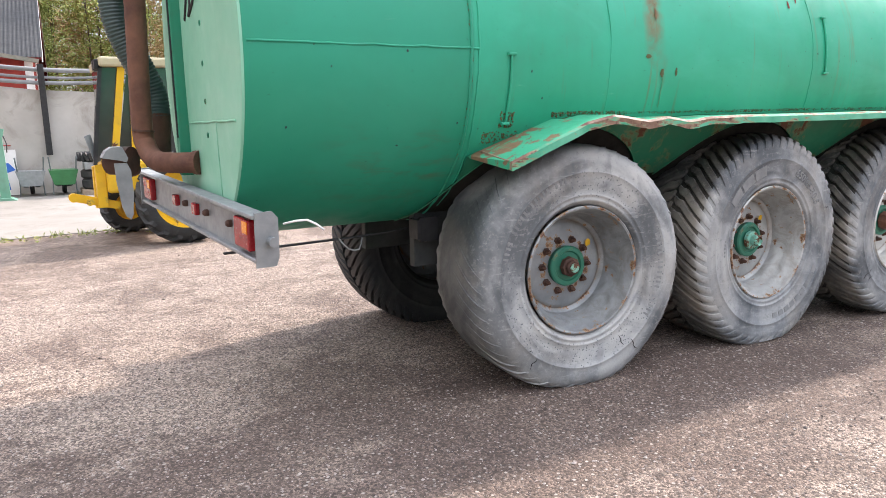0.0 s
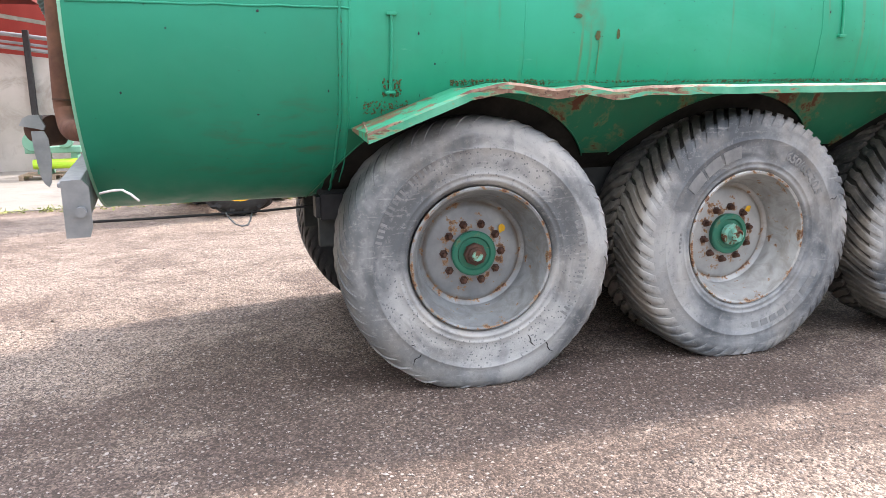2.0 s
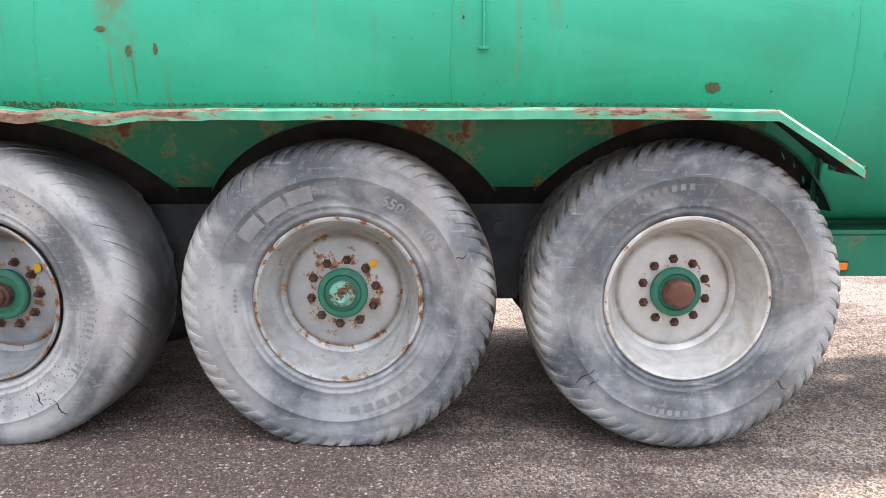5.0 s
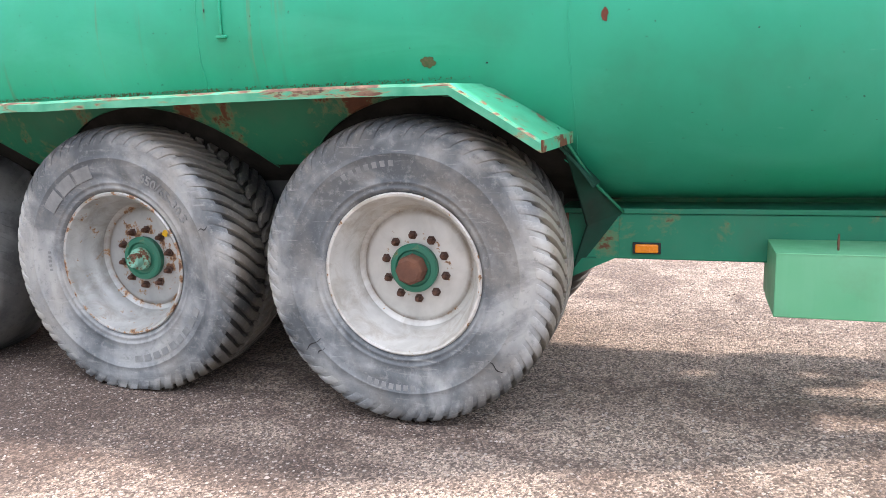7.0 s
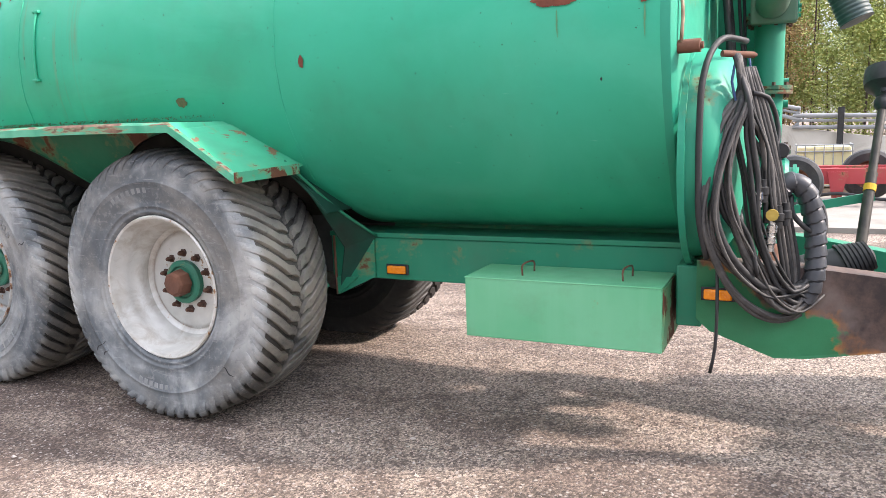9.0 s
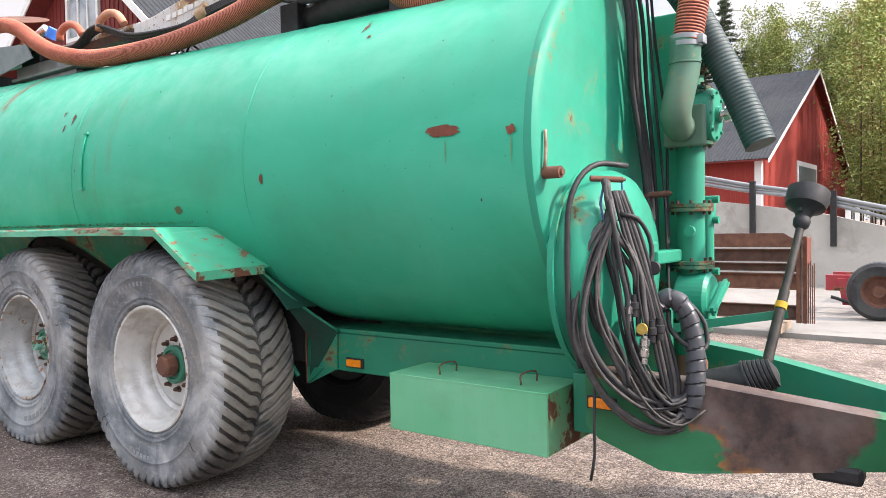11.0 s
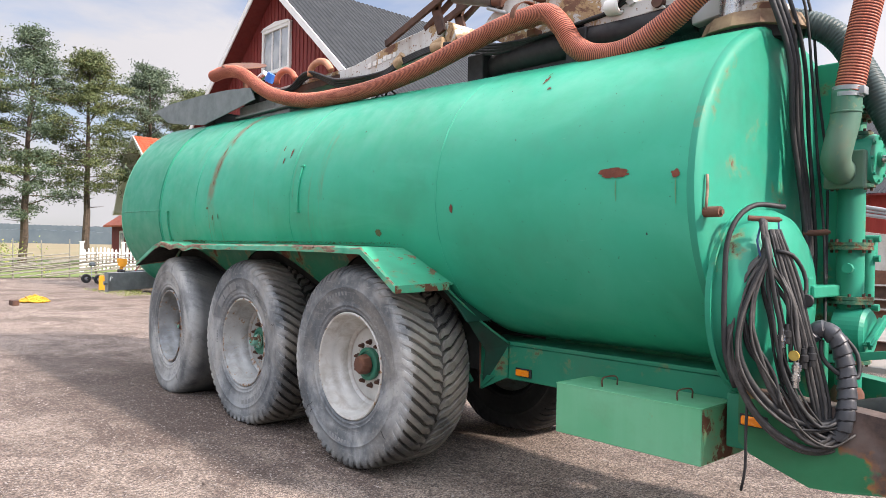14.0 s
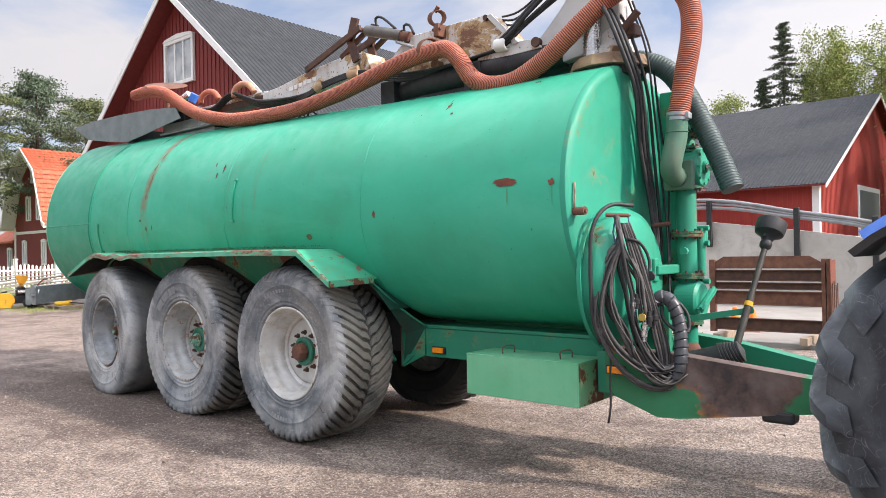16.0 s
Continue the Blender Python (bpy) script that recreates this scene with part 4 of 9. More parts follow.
def build_wheels():
    tyre, lugs, worn = tyre_mesh("tyre", 0.015), lug_mesh("tread", sink=0.015), lug_mesh("tread", 52, 0.045, worn=M_TYRE_BARE)
    bald = tyre_mesh("tyre", 0.0, M_TYRE_BARE, M_TYRE_BARE, True)
    # far tyres: the deep shade under the tank is put into near-black rubber
    shaded_far_tyre, shaded_far_lugs = tyre_mesh("tyre", 0.0, M_TYRE_DARK), lug_mesh("tread")
    shaded_far_tyre.materials[0] = shaded_far_lugs.materials[0] = M_TYRE_DARK
    third_tyre, third_lugs = tyre_mesh("tyre", 0.060), lug_mesh("tread", sink=0.060)
    rims = [rim_mesh("rim", M) for M in (M_RIM_GREY, M_RIM_PALE, M_RIM_WHITE)]
    w = TYRE_W / 2
    hub_paint = paint("hub_green_paint", (0.006, 0.12, 0.075), (0.02, 0.19, 0.12), 0.66, 14.0, 0.4)
    bm = fresh()
    lathe(bm, [(0.01, -w + 0.25), (0.128, -w + 0.235), (0.132, -w + 0.195), (0.122, -w + 0.186), (0.100, -w + 0.184), (0.092, -w + 0.196), (0.01, -w + 0.196)], (0, 0, 0), "y", 40)
    hub = shared("hub", bm, hub_paint)
    bm = fresh()
    lathe(bm, [(0.01, 0.02), (0.025, 0.02), (0.026, 0.013), (0.016, 0.010), (0.016, -0.012), (0.010, -0.026), (0.002, -0.028)], (0, 0, 0), "y", 6)
    nut = shared("wheel_nut", bm, M_RUST_DARK, False)
    caps = []
    bm = fresh()
    lathe(bm, [(0.01, -w + 0.19), (0.066, -w + 0.185), (0.064, -w + 0.150), (0.050, -w + 0.146), (0.048, -w + 0.126), (0.040, -w + 0.120), (0.002, -w + 0.118)], (0, 0, 0), "y", 8)
    caps.append(shared("hub_cap", bm, M_RUST_DARK, False))
    bm = fresh()
    lathe(bm, [(0.01, -w + 0.19), (0.070, -w + 0.185), (0.066, -w + 0.160), (0.042, -w + 0.156), (0.042, -w + 0.108), (0.032, -w + 0.098), (0.026, -w + 0.112), (0.002, -w + 0.114)], (0, 0, 0), "y", 20)
    stub_paint = paint("stub_axle_paint", (0.10, 0.40, 0.30), (0.22, 0.5, 0.4), 0.55, 18.0, 0.4)
    caps.append(shared("hub_cap", bm, stub_paint))
    bm = fresh()
    lathe(bm, [(0.01, -w + 0.19), (0.082, -w + 0.185), (0.080, -w + 0.150), (0.074, -w + 0.118), (0.060, -w + 0.106), (0.002, -w + 0.104)], (0, 0, 0), "y", 8)
    caps.append(shared("hub_cap", bm, M_RUST, False))
    for side in (0, 1):
        for i, x in enumerate(AXLES):
            wheel = new("wheel")
            wheel.empty_display_size = 0.2
            wheel.parent = tanker
            if side == 0:
                wheel.matrix_basis = pose(x, SIDE_Y + TYRE_W / 2, AXLE_Z)
            else:
                wheel.matrix_basis = pose(x, 2 * YC - SIDE_Y - TYRE_W / 2, AXLE_Z, 0, 0, 180)
            tagged(wheel, ("worn flotation tyre on a grey rusty rim", "dusty flotation tyre on a pale rusty rim", "dusty flotation tyre on a white rim with a rusty cap")[i])

            def sub(name, me):
                ob = new(name, me)
                ob.parent = wheel
                return ob
            sub("tyre", shaded_far_tyre if side else (bald, tyre, third_tyre)[i])
            tagged(sub("tread", shaded_far_lugs if side else (worn, lugs, third_lugs)[i]), kind="stuff")
            rim = sub("rim", rims[i])
            if i == 0 and side == 0:     # the rear axle steers and stands a little turned; its rim is smaller
                wheel.matrix_basis = pose(x, SIDE_Y + TYRE_W / 2, AXLE_Z, 0, 0, -4.5)
                rim.matrix_basis = Matrix.Diagonal((0.965, 1.0, 0.965, 1.0))
            sub("hub", hub)
            sub("hub_cap", caps[i])
            for k in range(10):
                a = 2 * math.pi * (k + 0.3 * i) / 10
                sub("wheel_nut", nut).matrix_basis = pose(0.172 * math.cos(a), -w + 0.215, 0.172 * math.sin(a))
    near = [ob for ob in tanker.children if ob.name.startswith("wheel")][:3]
    bm = fresh()
    lathe(bm, [(0.002, -w + 0.118), (0.032, -w + 0.118), (0.032, -w + 0.110), (0.026, -w + 0.106), (0.002, -w + 0.106)], (0, 0, 0), "y", 8)
    part("cap_face", bm, stub_paint, near[0], "green face of the hub cap")
    # the second tyre carries its size and three square blocks; the others only worn plain bars
    wall_text("650/65-30.5", 0.075, 0.532, radians(47), near[1])
    wall_bars(((145, 132), (130, 117), (115, 102)), 0.515, 0.590, near[1], "wall_block", 0.004)
    wall_bars([(-24 - 7 * k, -29 - 7 * k) for k in range(9)], 0.545, 0.585, near[1])
    wall_bars([(186 - 3 * k, 184.4 - 3 * k) for k in range(5)], 0.50, 0.515, near[1])
    wall_bars([(168 - 3.2 * k, 166.6 - 3.2 * k) for k in range(20) if k % 6 != 4], 0.575, 0.612, near[0], "wall_bar", 0.0016)
    wall_bars([(20 - 3.2 * k, 18.6 - 3.2 * k) for k in range(18) if k % 7 != 5], 0.565, 0.602, near[0], "wall_bar", 0.0016)
    wall_bars([(120 - 4.5 * k, 117.5 - 4.5 * k) for k in range(7)], 0.555, 0.585, near[2], "wall_bar", 0.0015)
    wall_bars([(252 + 4 * k, 249.5 + 4 * k) for k in range(7)], 0.575, 0.605, near[2], "wall_bar", 0.0015)
    # cuts and cracks in the walls
    for wheel, a, r0, r1 in ((near[0], 234, 0.615, 0.70), (near[0], 228, 0.60, 0.62), (near[0], 306, 0.60, 0.70), (near[0], 300, 0.52, 0.60), (near[2], 217, 0.58, 0.70), (near[2], 222, 0.60, 0.66), (near[2], 318, 0.61, 0.70), (near[1], 20, 0.62, 0.68)):
        crack(wheel, a, r0, r1)
    # yellow check marks dabbed beside the nuts
    for wheel, ang in ((near[0], 38), (near[1], 44)):
        bm = fresh()
        rng = random.Random(ang)
        c = Vector((0.222 * math.cos(radians(ang)), -w + 0.224, 0.222 * math.sin(radians(ang))))
        ring = [bm.verts.new(c + Vector(((0.022 + rng.uniform(-0.008, 0.006)) * math.cos(t), 0, (0.030 + rng.uniform(-0.012, 0.008)) * math.sin(t)))) for t in [2 * math.pi * k / 9 for k in range(9)]]
        top = bm.verts.new(c + Vector((0, -0.004, 0)))
        for k in range(9):
            bm.faces.new((top, ring[k], ring[(k + 1) % 9]))
        bmesh.ops.recalc_face_normals(bm, faces=bm.faces)
        part("paint_dab", bm, M_YELLOW, wheel, "dab of yellow paint")
    for x in AXLES:
        bm = fresh()
        rod(bm, (x, SIDE_Y + 0.3, AXLE_Z), (x, 2 * YC - SIDE_Y - 0.3, AXLE_Z), 0.075, segs=16)
        box(bm, x - 0.09, x + 0.09, 4.02, 4.16, AXLE_Z - 0.12, AXLE_Z + 0.14, 0.01)
        box(bm, x - 0.09, x + 0.09, 5.10, 5.24, AXLE_Z - 0.12, AXLE_Z + 0.14, 0.01)
        part("axle", bm, M_BLACKSTEEL, tanker, "", True)


build_wheels()


# fenders -------------------------------------------------------------
M_CHASSIS = plain("grimy_chassis_steel", (0.030, 0.034, 0.034), (0.075, 0.080, 0.076), 5.0, 0.75, 0, 0.3, 60, 0.3)
# near-black under the fenders and shell: dried mud with shade put into its colour
M_MUD_SHADE = plain("black_mud_and_shade", (0.010, 0.010, 0.009), (0.028, 0.026, 0.022), 6.0, 0.9, 0, 0.5, 50, 0.2)
# arch linings and splash plate: muddy green paint darkened to hold the shade
M_WELL_SHADE = paint("shaded_well_paint", (0.003, 0.045, 0.030), (0.006, 0.075, 0.048), 0.66, 4.0, 0.7, 0.3, dirt=(0.02, 0.018, 0.015), dirt_amount=0.8)
M_LIP_PAINT = paint("flaked_lip_paint", (0.02, 0.30, 0.17), (0.08, 0.42, 0.26), 0.50, 7.0, 0.55)
FY, FZ = 3.285, 1.665                    # outer edge and height of the fender


def lip_material(name, rust_at):
    """Pale green paint on the folded lip, knocked off to bare and rusty steel where it was dented."""
    m = Mat(name, 0.55, 0.0, 0.35)
    x = m.axis(0)
    c = m.mix(m.ramp(m.noise(6, 6), 0.35, 0.65), (0.018, 0.25, 0.14), (0.09, 0.37, 0.235))

    def stretch(a, b, soft):
        return m.math("MULTIPLY", m.ramp(m.math("SUBTRACT", x, a), 0.0, soft), m.ramp(m.math("SUBTRACT", b, x), 0.0, soft))
    worn = m.math("MULTIPLY", stretch(2.86, 4.40, 0.22), 0.17)
    worn = m.math("ADD", worn, m.math("MULTIPLY", stretch(2.38, 2.56, 0.05), 0.12))
    worn = m.math("ADD", worn, m.math("MULTIPLY", stretch(5.95, 6.75, 0.2), 0.10))
    worn = m.math("ADD", worn, m.math("MULTIPLY", stretch(4.5, 5.4, 0.3), 0.035))
    n = m.math("ADD", m.noise(1.0, 8, 0.66, m.scaled(4.5, 14.0, 22.0), 0.5), worn)
    bare = m.mix(m.ramp(m.noise(9, 7, 0.65), 0.35, 0.65), (0.10, 0.045, 0.028), (0.25, 0.155, 0.10))
    bare = m.mix(m.ramp(m.noise(26, 6, 0.65), 0.55, 0.66), bare, (0.055, 0.026, 0.018))
    c = m.mix(m.ramp(n, rust_at - 0.05, rust_at), c, (0.20, 0.24, 0.13))
    c = m.mix(m.ramp(n, rust_at, rust_at + 0.03), c, bare)
    m.colour(c)
    m.bump(m.mix(0.5, m.noise(70, 6), m.ramp(n, rust_at, rust_at + 0.03)), 0.35, 0.004)
    return m.m


M_LIP = lip_material("dented_lip_paint", 0.625)
M_LIP_TOP = lip_material("worn_lip_edge", 0.545)


def shell_y(z):
    """The near side of the shell at height z."""
    return YC - math.sqrt(max(RT ** 2 - (z - ZC) ** 2, 0))


def fender(mirror):
    """Dented fender plate with a folded lip, and the arched valance under it."""
    def ym(y):
        return 2 * YC - y if mirror else y
    bm = fresh()
    rng = random.Random(11)
    line = [(2.44, 1.445), (2.70, 1.545), (2.98, 1.650), (3.18, 1.690), (3.45, 1.655), (3.62, 1.668), (3.80, 1.650), (4.02, 1.662), (4.25, 1.672), (4.6, 1.67), (5.0, 1.672),
            (5.4, 1.672), (5.8, 1.675), (6.2, 1.675), (6.6, 1.672), (6.94, 1.665), (7.15, 1.535), (7.36, 1.400)]
    xs, zs = [p[0] for p in line], [p[1] for p in line]
    stations = sorted({round(2.44 + 0.04 * i, 3) for i in range(123)} | set(xs))
    rows = [[] for _ in range(6)]
    for x in stations:
        z = float(np.interp(x, xs, zs))
        bent = 1.0 if 2.95 < x < 4.35 else 0.12
        jy = bent * (0.016 * noise.noise((x * 4.2, 0, 1)) + 0.007 * noise.noise((x * 11, 3, 1)))
        jz = bent * (0.008 * noise.noise((x * 5.1, 5, 2)) + 0.004 * noise.noise((x * 13, 3, 7)))
        curl = bent * 0.010 * noise.noise((x * 6.5, 9, 4))
        zi = z + 0.006 if 3.0 < x < 7.0 else z + 0.02
        yin = shell_y(zi) + 0.01 + (0.02 if x < 2.9 or x > 7.0 else 0.0)
        xi = x + (0.06 if x > 6.9 else 0.0)
        for row, p in zip(rows, ((xi, yin, zi), (x, FY + 0.010 + jy, z + 0.004 + jz), (x, FY - 0.002 + jy, z - 0.010 + jz), (x, FY - 0.006 + jy + curl, z - 0.050 + jz * 1.8), (x, FY + 0.012 + jy + curl, z - 0.046 + jz * 1.8), (xi, yin, zi - 0.008))):
            row.append(bm.verts.new((p[0], ym(p[1]), p[2])))
    for j, (a, b) in enumerate(zip(rows, rows[1:])):
        for i in range(len(stations) - 1):
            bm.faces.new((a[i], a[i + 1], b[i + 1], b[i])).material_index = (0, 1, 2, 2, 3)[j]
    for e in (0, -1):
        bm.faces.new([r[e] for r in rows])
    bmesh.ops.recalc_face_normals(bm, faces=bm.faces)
    fen = part("fender", bm, [M_FENDER, M_LIP_TOP, M_LIP, M_MUD_SHADE], tanker, "dented green fender with rusted folded edge")
    bm = fresh()
    bar(bm, (7.365, ym(FY), 1.378), (7.43, ym(3.73), 1.398), 0.010, 0.055)
    part("end_lip", bm, M_LIP_PAINT, fen, "folded front edge flaked to rust")
    bm = fresh()
    bar(bm, (2.442, ym(FY), 1.425), (2.50, ym(3.70), 1.475), 0.010, 0.045)
    bar(bm, (2.46, ym(FY + 0.03), 1.452), (2.52, ym(3.68), 1.482), 0.045, 0.006)
    part("end_lip", bm, M_LIP_RUST, fen, "folded rear edge worn to bare rusty steel")
    # valance: a plate close to the shell with three round wheel arches
    arches, za, ra, zb = (3.16, 4.90, 6.67), 0.646, 0.985, 1.269
    bm = fresh()
    prev = None
    for i in range(241):
        x = 2.42 + (7.04 - 2.42) * i / 240
        low = zb
        for ax in arches:
            if abs(x - ax) < ra:
                low = max(low, za + math.sqrt(ra * ra - (x - ax) ** 2))
        if x < arches[0] - 0.6:
            low = za + math.sqrt(max(ra * ra - (x - arches[0]) ** 2, 0))
        hi = float(np.interp(x, xs, zs)) + 0.012
        low = min(low, hi - 0.004)
        cur = []
        for k in range(5):
            z = low + (hi - low) * k / 4
            cur.append(bm.verts.new((x, ym(shell_y(z) - 0.030), z)))
        cur.append(bm.verts.new((x, ym(shell_y(low) - 0.022), low + 0.003)))
        cur.append(bm.verts.new((x, ym(shell_y(low) + 0.34), low + 0.012)))
        if prev:
            for k in range(4):
                bm.faces.new((prev[k], cur[k], cur[k + 1], prev[k + 1]))
            bm.faces.new((prev[5], cur[5], cur[0], prev[0]))
            if low > zb + 0.01:
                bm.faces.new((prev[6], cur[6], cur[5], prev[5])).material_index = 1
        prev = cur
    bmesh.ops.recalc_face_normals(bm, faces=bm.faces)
    val = part("valance", bm, [M_VALANCE, M_WELL_SHADE], tanker, "dark green arched plate with rust patches", True)
    for ax in arches:                    # the bright worn edge of each arch
        bm = fresh()
        pts = []
        for k in range(25):
            a = radians(142 - 104 * k / 24) if ax > 3.2 else radians(158 - 120 * k / 24)
            z = za + ra * math.sin(a)
            pts.append((ax + ra * math.cos(a), ym(shell_y(z) - 0.033), z))
        tube(bm, pts, 0.0045, 6, 0.06)
        part("arch_edge", bm, M_VALANCE, val)
    # the curved liner that hangs down in front of the foremost wheel
    bm = fresh()
    prev = None
    for k in range(20):
        a = radians(76 - 46 * k / 19)
        p = Vector((arches[2] + ra * math.cos(a), 0, za + ra * math.sin(a)))
        n = Vector((math.cos(a), 0, math.sin(a))) * 0.006
        y0, y1 = 3.64 + 0.010 * k, 4.20
        cur = [bm.verts.new((q.x, ym(y), q.z)) for q, y in ((p - n, y0), (p + n, y0), (p + n, y1), (p - n, y1))]
        if prev:
            for j in range(4):
                bm.faces.new((prev[j], cur[j], cur[(j + 1) % 4], prev[(j + 1) % 4]))
        prev = cur
    bmesh.ops.recalc_face_normals(bm, faces=bm.faces)
    part("arch_liner", bm, M_WELL_SHADE, val, "curved wheel arch liner, its colour darkened with shade", True)


fender(False)
fender(True)


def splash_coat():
    """Black sheet on the underside of the shell: wheel-thrown mud and shade in one colour."""
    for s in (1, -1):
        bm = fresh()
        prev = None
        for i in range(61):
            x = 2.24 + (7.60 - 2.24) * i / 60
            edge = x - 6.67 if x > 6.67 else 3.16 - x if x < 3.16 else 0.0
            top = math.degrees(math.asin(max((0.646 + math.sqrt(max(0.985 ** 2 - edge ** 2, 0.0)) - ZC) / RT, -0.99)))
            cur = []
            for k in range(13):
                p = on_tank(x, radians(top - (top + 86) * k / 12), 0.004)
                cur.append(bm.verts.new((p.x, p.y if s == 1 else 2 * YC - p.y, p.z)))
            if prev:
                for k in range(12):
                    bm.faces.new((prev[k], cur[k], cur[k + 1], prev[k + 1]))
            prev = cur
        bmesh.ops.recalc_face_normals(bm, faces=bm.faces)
        part("splash_coat", bm, M_MUD_SHADE, tanker, "black sheet of mud and painted shade on the underside of the shell", True)


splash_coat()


# frame -------------------------------------------------------------
def frame_parts():
    for y in (4.19, 2 * YC - 4.19 - 0.07):
        bm = fresh()
        box(bm, 7.30, 9.46, y, y + 0.07, 0.70, 0.955, 0.008)
        part("chassis_beam", bm, M_FRAME, tanker, "green side beam under the tank")
        bm = fresh()
        box(bm, 7.30, 9.46, y - 0.012, y + 0.30, 0.957, 0.985, 0.003)
        part("beam_flange", bm, M_FRAME, tanker)
        bm = fresh()
        box(bm, 2.3, 7.30, y + 0.02, y + 0.09, 0.72, 1.20, 0.006)
        part("chassis_beam", bm, M_CHASSIS, tanker, "dark rusty chassis beam behind the wheels")
    bm = fresh()
    # wheel-well plate that runs from the fender end back to the beam, with its pale edge
    quad = [Vector(p) for p in ((7.36, 3.70, 1.44), (7.50, 3.96, 1.16), (7.64, 4.175, 0.965), (7.36, 4.168, 0.60), (7.46, 4.10, 0.90), (7.41, 3.85, 1.24))]
    lo = [bm.verts.new(p) for p in quad]
    hi = [bm.verts.new(p + Vector((-0.010, 0.006, 0))) for p in quad]
    for ring in (lo, hi[::-1]):
        bm.faces.new((ring[0], ring[1], ring[4], ring[5]) if ring is lo else (ring[0], ring[1], ring[4], ring[5]))
        bm.faces.new((ring[1], ring[2], ring[3], ring[4]))
    for i in range(6):
        bm.faces.new((lo[i], hi[i], hi[(i + 1) % 6], lo[(i + 1) % 6]))
    bmesh.ops.recalc_face_normals(bm, faces=bm.faces)
    well = part("wheel_well_plate", bm, M_WELL_SHADE, tanker, "green splash plate behind the front wheel, its colour darkened with shade")
    bm = fresh()
    tube(bm, [p + Vector((0.004, -0.012, 0.004)) for p in quad[:3]], 0.009, 8, 0.05)
    part("plate_edge", bm, M_FRAME, well)
    bm = fresh()
    prism(bm, [(7.335, 0.955), (7.62, 0.955), (7.62, 0.715), (7.345, 0.585)], "y", 4.172, 4.186)
    part("gusset_plate", bm, M_FRAME, tanker, "green gusset plate with rust at its fold")
    bm = fresh()
    prism(bm, [(7.35, 0.700), (7.50, 0.708), (7.352, 0.592)], "y", 4.158, 4.170)
    part("gusset_foot", bm, M_FRAME, tanker)
    bm = fresh()
    tube(bm, [(7.338, 4.165, 0.96), (7.341, 4.163, 0.78), (7.345, 4.162, 0.59)], 0.008, 8, 0.05)
    part("gusset_fold", bm, M_RUST, tanker, "rusty folded edge")
    bm = fresh()
    rod(bm, (7.10, 4.02, 1.00), (7.30, 4.12, 0.64), 0.018, segs=8)
    part("strut_rod", bm, M_FRAME, tanker)
    for y in (4.12, 5.10):
        bm = fresh()
        box(bm, 2.30, 2.44, y, y + 0.03, 0.90, 1.06, 0.005)
        box(bm, 2.27, 2.30, y - 0.02, y + 0.10, 0.92, 1.05, 0.004)
        part("hanger_plate", bm, M_BLACKSTEEL, tanker)
    for i, x in enumerate((3.98, 5.72)):
        bm = fresh()
        prism(bm, [(x - 0.34, 1.24), (x + 0.34, 1.24), (x + 0.10, 0.60), (x - 0.10, 0.60)], "y", 4.06, 4.10)
        rod(bm, (x, 4.03, 1.02), (x, 4.10, 1.02), 0.045)
        part("spring_bracket", bm, M_CHASSIS, tanker, "dark steel suspension bracket")
        bm = fresh()
        for k in range(4):
            bar(bm, (x - 0.75 + 0.08 * k, 4.13, 0.90 + 0.02 * k), (x + 0.75 - 0.08 * k, 4.13, 0.90 + 0.02 * k), 0.08, 0.018)
        part("leaf_spring", bm, M_RUST_DARK, tanker)


frame_parts()


def toolbox():
    bm = fresh()
    box(bm, 8.38, 9.37, 3.80, 4.185, 0.515, 0.827, 0.006)
    box(bm, 8.385, 9.366, 4.175, 4.36, 0.517, 0.690, 0.004)
    tb = part("toolbox", bm, M_BOX, tanker, "pale green steel toolbox with rusted end")
    for x in (8.66, 9.17):
        bm = fresh()
        tube(bm, [(x, 3.90, 0.825), (x, 3.905, 0.885), (x + 0.02, 4.02, 0.885), (x + 0.02, 4.03, 0.825)], 0.005, 6, 0.02)
        part("wire_handle", bm, M_RUST, tb, "thin rusty wire handle")
    bm = fresh()
    box(bm, 8.378, 9.372, 3.798, 4.175, 0.822, 0.831, 0.003)
    part("lid", bm, M_BOX, tb)
    bm = fresh()
    prism(bm, [(3.808, 0.522), (4.352, 0.522), (4.352, 0.686), (4.18, 0.69), (4.18, 0.822), (3.808, 0.822)], "x", 9.3705, 9.376)
    part("end_panel", bm, M_BOX_END, tb, "rust-eaten end panel")


toolbox()


def marker_lamp(x, y, z):
    bm = fresh()
    box(bm, x - 0.075, x + 0.075, y - 0.012, y, z - 0.032, z + 0.032, 0.004)
    lamp = part("marker_lamp", bm, M_BLACKSTEEL, tanker)
    bm = fresh()
    box(bm, x - 0.062, x + 0.062, y - 0.030, y - 0.011, z - 0.024, z + 0.024, 0.008)
    part("lens", bm, M_AMBER, lamp, "amber reflector lens")


marker_lamp(7.77, 4.188, 0.765)
marker_lamp(9.60, 3.925, 0.79)


